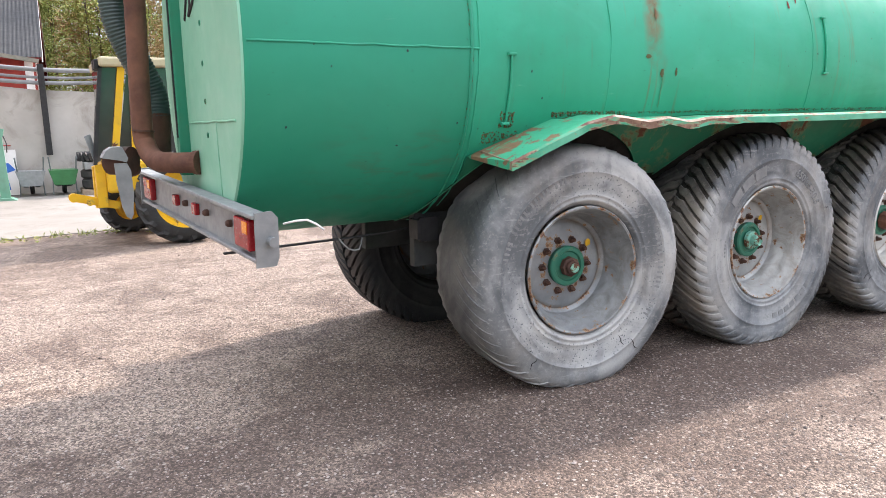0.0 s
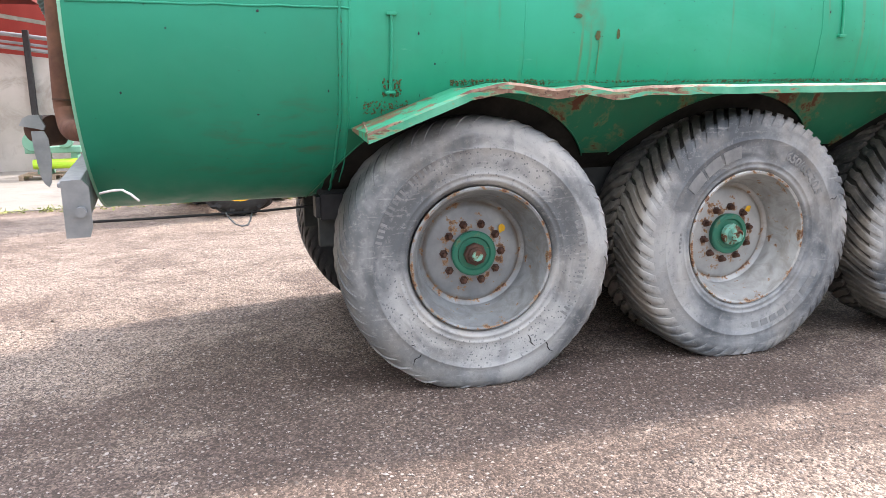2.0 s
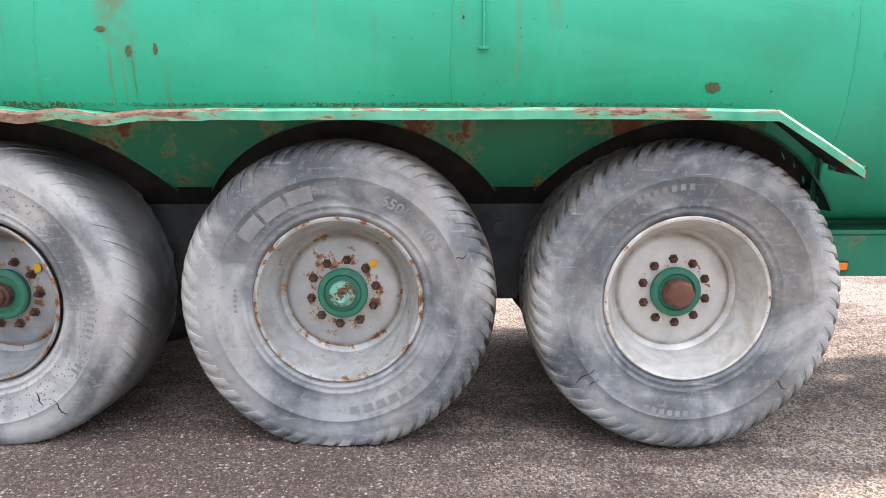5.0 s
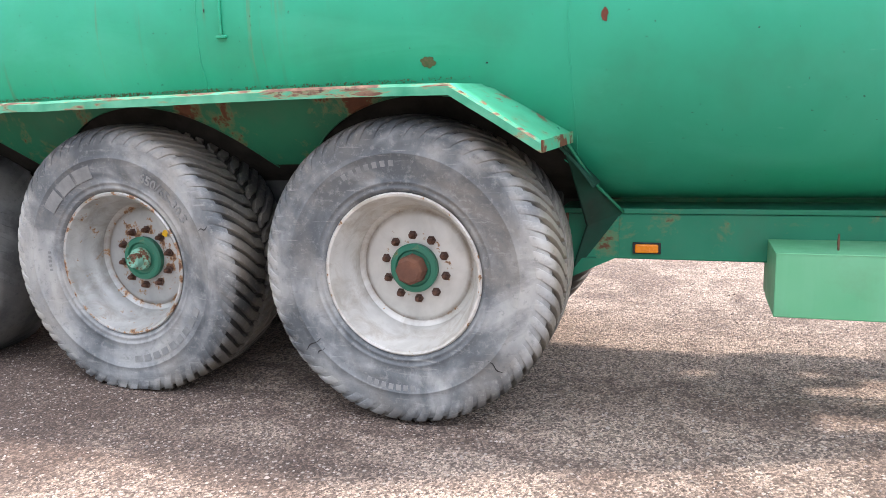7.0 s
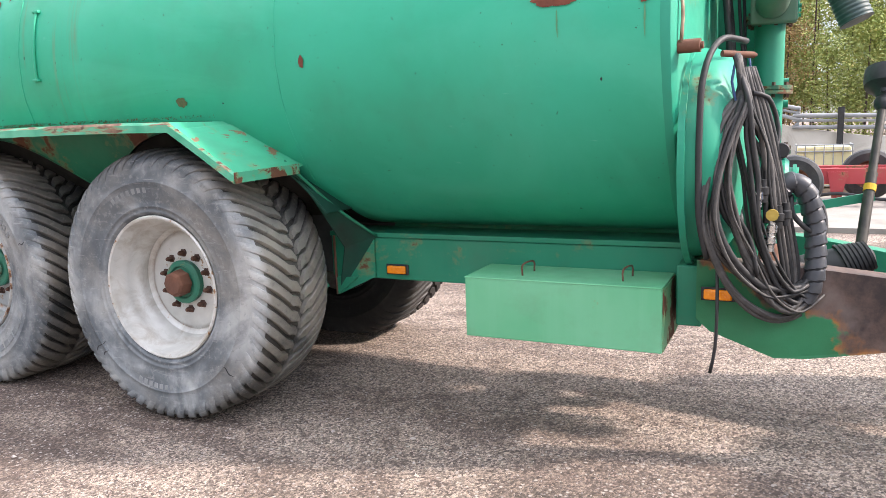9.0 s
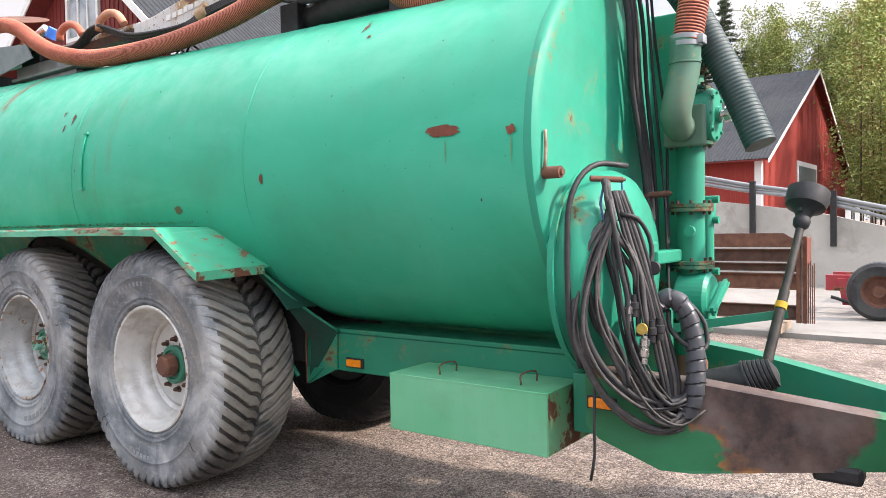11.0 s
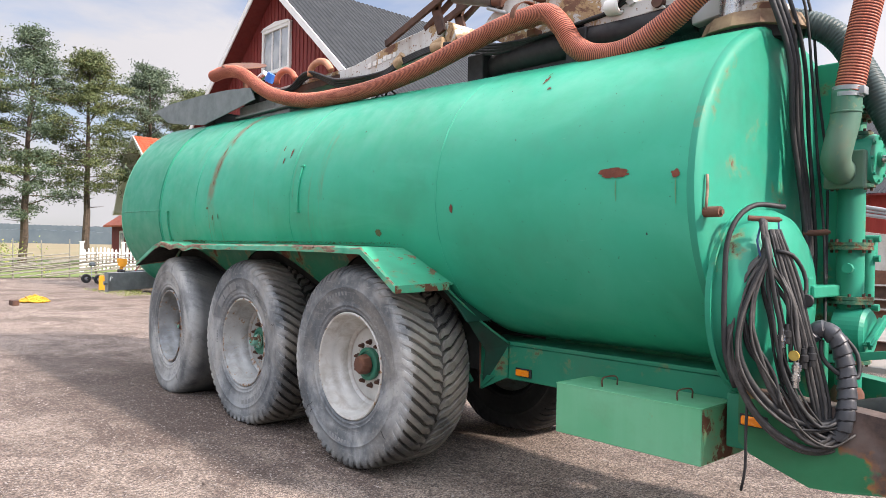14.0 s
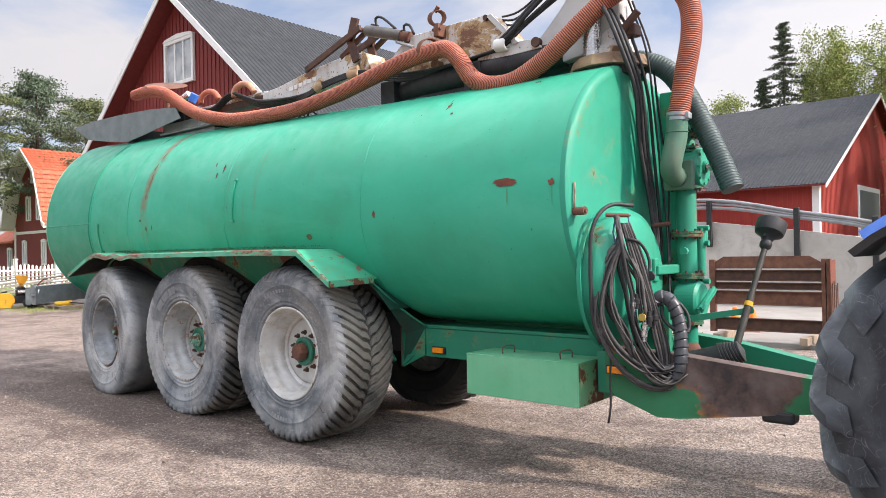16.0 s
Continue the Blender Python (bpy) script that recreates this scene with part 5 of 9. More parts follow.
def drawbar():
    for s in (1, -1):
        def yy(y):
            return y if s == 1 else 2 * YC - y
        bm = fresh()
        outline = [(9.50, 0.94), (10.0, 0.90), (10.77, 0.785), (11.55, 0.69), (11.55, 0.58), (10.77, 0.568), (9.98, 0.475), (9.84, 0.475), (9.56, 0.60), (9.50, 0.66)]

        def side_y(x):
            return 3.935 + max(0, x - 9.42) * 0.24 + max(0, x - 10.3) * 0.04
        lo = [bm.verts.new((x, yy(side_y(x)), z)) for x, z in outline]
        hi = [bm.verts.new((x, yy(side_y(x) + 0.14), z)) for x, z in outline]
        n = len(outline)
        bm.faces.new(lo)
        bm.faces.new(hi[::-1])
        for i in range(n):
            bm.faces.new((lo[i], hi[i], hi[(i + 1) % n], lo[(i + 1) % n]))
        bmesh.ops.recalc_face_normals(bm, faces=bm.faces)
        part("drawbar_beam", bm, M_DRAWBAR if s == 1 else M_FRAME, tanker, "green drawbar beam worn to brown rust")
    bm = fresh()
    box(bm, 11.4, 11.95, YC - 0.16, YC + 0.16, 0.56, 0.70, 0.01)
    rod(bm, (11.95, YC, 0.63), (12.2, YC, 0.63), 0.05)
    lathe(bm, [(0.05, -0.03), (0.09, -0.03), (0.09, 0.03), (0.05, 0.03)], (12.26, YC, 0.63), "z", 20, closed=True)
    part("drawbar_nose", bm, M_DRAWBAR, tanker, "green drawbar nose with a ring eye")
    bm = fresh()
    box(bm, 9.40, 9.52, 4.02, 2 * YC - 4.02, 0.60, 0.90, 0.01)
    part("cross_member", bm, M_FRAME, tanker)
    bm = fresh()
    box(bm, 10.46, 10.66, 4.22, 4.36, 0.49, 0.57, 0.02)
    part("foot_block", bm, M_BLACKSTEEL, tanker)


drawbar()


# ---- buildings ----
def corrugated(bm, p00, p10, p01, pitch, depth, mat=0):
    """A ribbed sheet: p00 to p10 runs across the ribs, p00 to p01 along them."""
    a, b, c = Vector(p00), Vector(p10), Vector(p01)
    across, along = b - a, c - a
    nrm = across.cross(along).normalized()
    n = int(across.length / pitch)
    pts = []
    for i in range(n):
        for f, h in ((0.0, 0), (0.35, 0), (0.5, 1), (0.85, 1)):
            pts.append(a + across * ((i + f) / n) + nrm * depth * h)
    pts.append(b)
    prev = None
    for p in pts:
        cur = (bm.verts.new(p), bm.verts.new(p + along))
        if prev:
            bm.faces.new((prev[0], cur[0], cur[1], prev[1])).material_index = mat
        prev = cur
    return bm


def boards(parent, name, p0, p1, z_of, z0, mat, pitch=0.2, label="", single=False):
    """Upright cover boards from z0 up to z_of(t) along p0 to p1, over a backing wall; joined."""
    bm = fresh()
    a, b = Vector((*p0, 0)), Vector((*p1, 0))
    d = (b - a)
    n = max(1, int(d.length / pitch))
    nrm = Vector((d.y, -d.x, 0)).normalized()
    for i in range(n):
        for f0, f1, h in ((0.0, 0.62, 0.012), (0.62, 1.0, 0.034)):
            u0, u1 = (i + f0) / n, (i + f1) / n
            vs = []
            for u, hh in ((u0, 0.0), (u0, h), (u1, h), (u1, 0.0)):
                q = a + d * u + nrm * hh
                vs.append((bm.verts.new((q.x, q.y, z0)), bm.verts.new((q.x, q.y, z_of(u)))))
            for v, w in zip(vs, vs[1:]):
                bm.faces.new((v[0], w[0], w[1], v[1]))
        if single:
            part("board", bm, mat, parent)
            bm = fresh()
    if single:
        bm.free()
        return None
    return tagged(part(name, bm, mat, parent, label), kind="stuff")


def casement(parent, centre, along, w, h, panes=3, head=0.0, label="white-framed window"):
    """A window: frame, sill, mullions and panes; centre is on the wall face, along runs across it, its outward side to the right of along."""
    c, d = Vector(centre), Vector((*along, 0)).normalized()
    nrm = Vector((d.y, -d.x, 0))
    rot = Matrix((( d.x, -nrm.x, 0, c.x), (d.y, -nrm.y, 0, c.y), (0, 0, 1, c.z), (0, 0, 0, 1)))
    bm = fresh()
    t = 0.11
    loops = [[bm.verts.new((sx * (w / 2 + o), yv, sz * (h / 2 + o))) for sx, sz in ((-1, -1), (1, -1), (1, 1), (-1, 1))] for o, yv in ((t, 0.0), (t, -0.09), (0.0, -0.09), (0.0, 0.0))]
    for k in range(4):
        for i in range(4):
            bm.faces.new((loops[k][i], loops[k][(i + 1) % 4], loops[(k + 1) % 4][(i + 1) % 4], loops[(k + 1) % 4][i]))
    bmesh.ops.recalc_face_normals(bm, faces=bm.faces)
    bmesh.ops.transform(bm, matrix=rot, verts=bm.verts)
    win = part("window", bm, M_WHITE, parent, label)
    for i in range(1, panes):
        bm = fresh()
        x = -w / 2 + w * i / panes
        box(bm, x - 0.035, x + 0.035, -0.06, 0.0, -h / 2, h / 2)
        bmesh.ops.transform(bm, matrix=rot, verts=bm.verts)
        part("mullion", bm, M_WHITE, win)
    if head:
        bm = fresh()
        prism(bm, [(-w / 2 - t - 0.06, h / 2 + t), (w / 2 + t + 0.06, h / 2 + t), (w / 2, h / 2 + t + head * 0.5), (0, h / 2 + t + head), (-w / 2, h / 2 + t + head * 0.5)], "y", -0.11, 0.0)
        bmesh.ops.transform(bm, matrix=rot, verts=bm.verts)
        part("head_board", bm, M_WHITE, win)
    for i in range(panes):
        bm = fresh()
        box(bm, -w / 2 + w * i / panes + 0.03, -w / 2 + w * (i + 1) / panes - 0.03, -0.03, -0.012, -h / 2 + 0.01, h / 2 - 0.01)
        bmesh.ops.transform(bm, matrix=rot, verts=bm.verts)
        part("pane", bm, M_GLASS, win)
    return win


def red_barn():
    barn = thing("barn", "large dark red wooden barn with grey sheet roof and white trim", "barn")
    yg, yb, xa, za, half, slope = 12.1, 11.5, -9.86, 10.36, 6.35, math.tan(radians(39.7))
    length, wall_half = 30.0, 5.6
    eave = za - half * slope
    bm = fresh()
    prism(bm, [(xa - wall_half, 0), (xa + wall_half, 0), (xa + wall_half, za - 0.15 - wall_half * slope), (xa, za - 0.15), (xa - wall_half, za - 0.15 - wall_half * slope)], "y", yg, yg + length)
    part("wall", bm, M_FALU, barn, "dark red wall")
    boards(barn, "gable_cladding", (xa - wall_half, yg), (xa + wall_half, yg), lambda u: za - 0.18 - abs(2 * u - 1) * wall_half * slope, 2.6, M_FALU, 0.22, single=True)
    bm = fresh()
    box(bm, xa + wall_half, xa + wall_half + 0.06, yg, yg + length, 0.0, 2.6)
    part("plinth", bm, M_PLASTER, barn, "whitewashed lower wall")
    for s in (-1, 1):
        bm = fresh()
        e = Vector((xa + s * half, yb, eave))
        r = Vector((xa, yb, za))
        run = Vector((0, length + 1, 0))
        if s > 0:
            corrugated(bm, e, e + run, r, 0.19, 0.022)
        else:
            corrugated(bm, r, r + run, e, 0.19, 0.022)
        part("roof", bm, M_ROOF, barn, "dark grey profiled sheet roof")
        bm = fresh()
        prism(bm, [(xa + s * half, eave - 0.02), (xa, za - 0.02), (xa, za - 0.12), (xa + s * half, eave - 0.12)], "y", yb + 0.02, yb + length)
        part("soffit", bm, M_SOFFIT, barn, "dark red eaves boards")
        bm = fresh()
        prism(bm, [(xa + s * (half + 0.05), eave + 0.03), (xa, za + 0.06), (xa, za - 0.20), (xa + s * (half + 0.05), eave - 0.22)], "y", yb - 0.04, yb)
        part("bargeboard", bm, M_WHITE, barn, "white bargeboard")
    casement(barn, (xa + 0.02, yg - 0.035, 8.02), (1, 0), 1.55, 1.28, 3, 0.16, "white three-light gable window")
    for k, y in enumerate((16.5, 19.0, 21.5, 24.0)):
        bm = fresh()
        prof = [(-0.35, 0.0), (0.35, 0.0), (0.35, 0.75)] + [(0.35 * math.cos(a), 0.75 + 0.30 * math.sin(a)) for a in [math.pi * i / 8 for i in range(1, 8)]] + [(-0.35, 0.75)]
        prism(bm, [(y + p, 1.25 + q) for p, q in prof], "x", xa + wall_half + 0.061, xa + wall_half + 0.085)
        win = part("window", bm, M_GLASS, barn, "small arched stable window")
        bm = fresh()
        box(bm, xa + wall_half + 0.08, xa + wall_half + 0.11, y - 0.02, y + 0.02, 1.25, 2.28)
        for z in (1.6, 1.95):
            box(bm, xa + wall_half + 0.08, xa + wall_half + 0.108, y - 0.35, y + 0.35, z - 0.015, z + 0.015)
        part("glazing_bar", bm, M_WHITE, win)
    # white annex that closes the corner of the yard
    bm = fresh()
    box(bm, -4.1, -1.85, 22.2, 26.0, 0.0, 2.75)
    part("annex_wall", bm, M_PLASTER, barn, "whitewashed annex wall")
    bm = fresh()
    box(bm, -4.1, -1.85, 22.25, 26.0, 2.75, 4.3)
    part("annex_cladding", bm, M_FALU_BRIGHT, barn, "bright red boards above the annex")
    for x in (-3.0, -2.35):
        bm = fresh()
        prof = [(-0.2, 0.0), (0.2, 0.0), (0.2, 0.45)] + [(0.2 * math.cos(a), 0.45 + 0.22 * math.sin(a)) for a in [math.pi * i / 8 for i in range(1, 8)]] + [(-0.2, 0.45)]
        prism(bm, [(x + p, 1.42 + q) for p, q in prof], "y", 22.17, 22.199)
        win = part("window", bm, M_GLASS, barn, "small arched window")
        bm = fresh()
        box(bm, x - 0.015, x + 0.015, 22.15, 22.17, 1.42, 2.06)
        for z in (1.62, 1.84):
            box(bm, x - 0.2, x + 0.2, 22.152, 22.168, z - 0.012, z + 0.012)
        part("glazing_bar", bm, M_WHITE, win)
    bm = fresh()
    lathe(bm, [(0.02, 0), (0.03, 0.0), (0.03, 0.9), (0.01, 0.92)], (xa + 0.3, yb + 1.5, za - 0.2), "z", 8)
    for k in range(5):
        tube(bm, [(xa + 0.3 - 0.35 + 0.05 * k, yb + 1.5 - 0.2 + 0.1 * k, za + 0.6 + 0.05 * k), (xa + 0.3 + 0.05 * k, yb + 1.5, za + 0.7 + 0.05 * k), (xa + 0.65, yb + 1.5 + 0.1 * k, za + 0.6 + 0.06 * k)], 0.012, 5, 0.1)
    part("aerial", bm, M_BLACKSTEEL, barn, "small roof aerial")


red_barn()


def machine_hall():
    turn = pose(0.84, 48.6, 0, 0, 0, -2)
    hall = thing("machine_hall", "bright red wooden hall with grey sheet roof behind a wall", "barn", at=turn)
    L, W, he, hr = 30.0, 30.0, 5.75, 13.3
    bm = fresh()
    prism(bm, [(0, 0), (W, 0), (W, he), (W / 2, hr - 0.1), (0, he)], "x", -L, 0)
    part("wall", bm, M_FALU_BRIGHT, hall)
    boards(hall, "front_cladding", (-L, -0.002), (0, -0.002), lambda u: he - 0.05, 0.5, M_FALU_BRIGHT, 0.3)
    boards(hall, "gable_cladding", (0.002, 0), (0.002, W), lambda u: hr - 0.15 - abs(2 * u - 1) * (hr - he), 0.5, M_FALU_BRIGHT, 0.3)
    for s in (0, 1):
        bm = fresh()
        sl = (hr - he) / (W / 2)
        e = Vector((-L - 0.4, -0.6, he - 0.6 * sl + 0.02)) if s == 0 else Vector((-L - 0.4, W + 0.6, he - 0.6 * sl + 0.02))
        r = Vector((-L - 0.4, W / 2, hr + 0.02))
        run = Vector((L + 1.0, 0, 0))
        if s == 0:
            corrugated(bm, e, e + run, r, 0.22, 0.025)
        else:
            corrugated(bm, r, r + run, e, 0.22, 0.025)
        part("roof", bm, M_ROOF, hall, "dark grey profiled sheet roof")
        bm = fresh()
        sgn = -1 if s == 0 else 1
        ye = W / 2 + sgn * (W / 2 + 0.62)
        prism(bm, [(ye, he - 0.6 * sl - 0.02), (W / 2, hr + 0.02), (W / 2, hr - 0.28), (ye, he - 0.6 * sl - 0.25)], "x", 0.56, 0.62)
        part("bargeboard", bm, M_WHITE, hall)
        bm = fresh()
        prism(bm, [(ye, he - 0.6 * sl - 0.02), (W / 2, hr), (W / 2, hr - 0.1), (ye, he - 0.6 * sl - 0.1)], "x", -L, 0.55)
        part("soffit", bm, M_SOFFIT, hall)
    for y0, y1, x0, x1 in ((-0.06, -0.002, -0.35, 0.06), (-0.002, 0.3, 0.002, 0.06)):
        bm = fresh()
        box(bm, x0, x1, y0 - 0.03, y1, 0.3, he - 0.05)
        part("corner_board", bm, M_WHITE, hall)
    bm = fresh()
    box(bm, 0.04, 0.12, 9.6, 16.4, 0.1, 6.0)
    door = part("door", bm, M_WHITE, hall, "white-framed grey sliding door")
    bm = fresh()
    box(bm, 0.10, 0.14, 9.95, 16.05, 0.2, 5.65)
    part("door_leaf", bm, M_GREYSTEEL, door)


machine_hall()


def farmhouse():
    house = thing("farmhouse", "red farmhouse with a gambrel roof of orange tiles and white trim", "house")
    xr, yg, half, depth = -44.3, 20.6, 3.5, 14.0
    prof = [(-half - 0.5, 3.95), (-half - 0.15, 4.15), (-2.2, 7.8), (0, 9.5), (2.2, 7.8), (half + 0.15, 4.15), (half + 0.5, 3.95)]
    bm = fresh()
    prism(bm, [(xr - half, 0), (xr + half, 0), (xr + half, 4.2), (xr + 2.05, 7.6), (xr, 9.25), (xr - 2.05, 7.6), (xr - half, 4.2)], "y", yg, yg + depth)
    part("wall", bm, M_FALU, house, "dark red boarded wall")
    for i in range(len(prof) - 1):
        a, b = prof[i], prof[i + 1]
        bm = fresh()
        prism(bm, [(xr + a[0], a[1]), (xr + b[0], b[1]), (xr + b[0], b[1] + 0.12), (xr + a[0], a[1] + 0.12)], "y", yg - 0.9, yg + depth + 0.9)
        part("roof", bm, M_TILE, house, "orange tiled roof slope")
        bm = fresh()
        prism(bm, [(xr + a[0], a[1] - 0.14), (xr + b[0], b[1] - 0.14), (xr + b[0], b[1] + 0.15), (xr + a[0], a[1] + 0.15)], "y", yg - 0.98, yg - 0.9)
        part("bargeboard", bm, M_WHITE, house)
        bm = fresh()
        prism(bm, [(xr + a[0], a[1] - 0.12), (xr + b[0], b[1] - 0.12), (xr + b[0], b[1] - 0.01), (xr + a[0], a[1] - 0.01)], "y", yg - 0.9, yg)
        part("soffit", bm, M_WHITE, house, "white boarded soffit")
    # tile courses on the slopes that face the yard
    for a, b, n in ((prof[5], prof[4], 11), (prof[4], prof[3], 8)):
        for k in range(n):
            p = Vector((xr + a[0] + (b[0] - a[0]) * k / n, 0, a[1] + (b[1] - a[1]) * k / n + 0.125))
            q = Vector((xr + a[0] + (b[0] - a[0]) * (k + 1.08) / n, 0, a[1] + (b[1] - a[1]) * (k + 1.08) / n + 0.125))
            bm = fresh()
            nrm = Vector((q.z - p.z, 0, p.x - q.x)).normalized()
            m = 44
            prev = None
            for i in range(m * 2 + 1):
                y = yg - 0.9 + (depth + 1.8) * i / (m * 2)
                w = 0.05 if i % 2 else 0.0
                cur = (bm.verts.new((p.x + nrm.x * (0.06 + w), y, p.z + nrm.z * (0.06 + w))), bm.verts.new((q.x + nrm.x * (0.0 + w), y, q.z + nrm.z * (0.0 + w))))
                if prev:
                    bm.faces.new((prev[0], cur[0], cur[1], prev[1]))
                prev = cur
            part("tile_course", bm, M_TILE, house)
    for x, z, w, h in ((-1.7, 2.15, 0.55, 1.5), (1.7, 2.15, 0.55, 1.5), (0.9, 5.35, 0.6, 1.5), (-0.9, 5.35, 0.6, 1.5), (0.0, 7.7, 0.5, 0.8)):
        casement(house, (xr + x, yg - 0.02, z), (1, 0), w, h, 2, 0.12, "white-framed house window")
    for y in (22.0, 25.5, 29.0):
        casement(house, (xr + half + 0.02, y, 2.15), (0, 1), 0.7, 1.5, 2, 0.12, "white-framed house window")
    bm = fresh()
    box(bm, xr - half - 0.02, xr + half + 0.02, yg - 0.06, yg, 3.55, 3.75)
    part("belt_board", bm, M_WHITE, house)
    for x in (-half, half):
        bm = fresh()
        box(bm, xr + x - 0.09, xr + x + 0.09, yg - 0.07, yg + 0.02, 0.0, 4.1)
        part("corner_board", bm, M_WHITE, house)
    bm = fresh()
    box(bm, xr - 0.4, xr + 0.4, yg + 6, yg + 6.8, 8.6, 10.4, 0.02)
    part("chimney", bm, M_RUST, house, "brick chimney")
    # lower wing
    wing = thing("house_wing", "low red wing with orange tiles beside the farmhouse", "house")
    bm = fresh()
    box(bm, -52.6, -48.2, 21.0, 27.0, 0, 3.2)
    part("wall", bm, M_FALU, wing)
    bm = fresh()
    prism(bm, [(20.4, 3.1), (24.0, 5.6), (27.6, 3.1), (27.6, 2.95), (24.0, 5.4), (20.4, 2.95)], "x", -52.9, -48.1)
    part("roof", bm, M_TILE, wing)
    casement(wing, (-50.0, 20.98, 1.8), (1, 0), 0.7, 1.3, 2, 0.1)


farmhouse()


# ---- concrete wall with pipe rails ----
M_PIPE = plain("dull_galvanised_pipe", (0.20, 0.21, 0.215), (0.28, 0.29, 0.295), 3.0, 0.6, 0.1)


def retaining_wall():
    bm = fresh()
    top = [(-4.0, 3.05), (0.5, 2.56), (4.1, 2.41), (6.5, 2.09), (7.9, 1.88), (10.0, 1.35), (11.6, 1.10), (30.0, 1.0)]
    prism(bm, [(-4.0, 0.0), (30.0, 0.0)] + top[::-1], "y", 21.0, 21.35)
    tagged(mesh_object("wall_yard", bm, M_CONCWALL), "stained grey concrete retaining wall", "wall", kind="structure")
    rail = thing("pipe_railing", "galvanised pipe railing with black posts on the concrete wall", "railing")
    for gaps, r in (((0.49, 0.49, 0.64, 0.50, 0.45, 0.47, 0.50, 0.5), 0.055), ((0.30, 0.30, 0.53, 0.42, 0.37, 0.36, 0.38, 0.4), 0.035), ((0.17, 0.17, 0.42, 0.34, 0.31, 0.20, 0.22, 0.25), 0.050)):
        bm = fresh()
        tube(bm, [(x, 20.95, z + dz) for (x, z), dz in zip(top, gaps)], r, 12, 0.5)
        part("pipe", bm, M_PIPE, rail, "galvanised steel pipe", True)
    for x in (-2.6, 0.62, 4.13, 6.52, 8.4, 10.9, 14.6, 19.0):
        z = np.interp(x, [p[0] for p in top], [p[1] for p in top])
        bm = fresh()
        box(bm, x - 0.07, x + 0.07, 20.80, 20.92, z - 1.6 if x < 2 else z - 0.75, z + 0.62, 0.01)
        part("post", bm, M_BLACKSTEEL, rail, "black steel post")
    # sloped roof beam over the wall
    beam = thing("eaves_beam", "weathered grey timber beam running down towards the wall", "beam")
    bm = fresh()
    bar(bm, (-4.0, 20.6, 3.98), (0.6, 20.6, 3.22), 0.12, 0.09)
    part("timber", bm, M_FENCEWOOD, beam)


retaining_wall()


# ---- fittings on the tank ----
def patch(x, a, w, h, seed, mat=None, name="rust_patch", rough=0.35):
    """An irregular bare or stained patch on the shell at angle a, w along the tank and h round it."""
    rng = random.Random(seed)
    n = 36
    bm = fresh()
    ring = []
    for k in range(n):
        t = 2 * math.pi * k / n
        f = 1 + rough * noise.noise((math.cos(t) * 1.7 + seed * 3.1, math.sin(t) * 1.7, seed)) + rough * 0.4 * noise.noise((math.cos(t) * 5.5 + seed, math.sin(t) * 5.5, seed * 1.7)) + rng.uniform(-rough, rough) * 0.08
        ring.append(bm.verts.new(on_tank(x + w / 2 * f * math.cos(t), a + h / 2 / RT * f * math.sin(t), 0.0045)))
    c = bm.verts.new(on_tank(x, a, 0.0055))
    for k in range(n):
        bm.faces.new((c, ring[k], ring[(k + 1) % n]))
    bmesh.ops.recalc_face_normals(bm, faces=bm.faces)
    part(name, bm, mat or M_RUST_PATCH, tanker)


def crust(x0, x1, a, seed, count=60, size=0.012, spread=0.02):
    """A line of small blisters and moss along a seam, joined."""
    rng = random.Random(seed)
    bm = fresh()
    for k in range(int(count * 2.4)):
        x = rng.uniform(x0, x1)
        p = on_tank(x, a + rng.uniform(-1, 1) * spread / RT, 0.0)
        s = size * 0.42 * rng.uniform(0.4, 1.5)
        box(bm, -s, s, -s * 0.5, s * 0.5, -s * 0.6, s * 0.6, m=Matrix.Translation(p) @ Euler((rng.uniform(0, 3), rng.uniform(0, 3), rng.uniform(0, 3))).to_matrix().to_4x4())
    tagged(part("crust", bm, M_CRUST, tanker, "blistered paint and moss along the seam"), kind="stuff")


M_STREAK = plain("brown_rust_streak", (0.11, 0.055, 0.028), (0.20, 0.13, 0.06), 30, 0.85)
M_CRUST = plain("moss_and_rust_crust", (0.05, 0.09, 0.03), (0.14, 0.10, 0.05), 60, 0.95, 0, 0.4, 90)

patch(8.93, radians(3.6), 0.20, 0.055, 1, None, "rust_patch", 0.4)
patch(9.32, radians(2.2), 0.05, 0.045, 2)
patch(7.60, radians(-5.5), 0.03, 0.06, 3)
patch(6.74, radians(-14.5), 0.075, 0.06, 4, M_CRUST)
patch(3.85, radians(-5), 0.03, 0.055, 5, M_CRUST)
patch(3.98, radians(-4.5), 0.02, 0.06, 6, M_CRUST)
patch(3.72, radians(0.5), 0.05, 0.022, 7, M_CRUST)
patch(5.30, radians(26), 0.03, 0.08, 8, None, "rust_patch", 0.7)
patch(5.12, radians(29), 0.022, 0.05, 9, None, "rust_patch", 0.7)
patch(5.20, radians(22), 0.025, 0.06, 10)
patch(8.15, radians(48), 0.030, 0.09, 12, None, "rust_patch", 0.9)
patch(8.13, radians(53), 0.015, 0.06, 16, M_STAIN, "rust_patch", 0.9)
patch(8.24, radians(42), 0.03, 0.03, 13, None, "rust_patch", 0.8)
patch(8.9, radians(60), 0.06, 0.03, 14)
patch(9.1, radians(66), 0.09, 0.02, 15, M_STAIN)
for x, a0, a1, s in ((8.95, -5, 1, 25), (9.32, -6, 1, 26), (3.86, -17, -6, 21)):
    patch(x, radians((a0 + a1) / 2), 0.008, radians(a1 - a0) * RT, s, M_STAIN, "rust_run", 0.5)
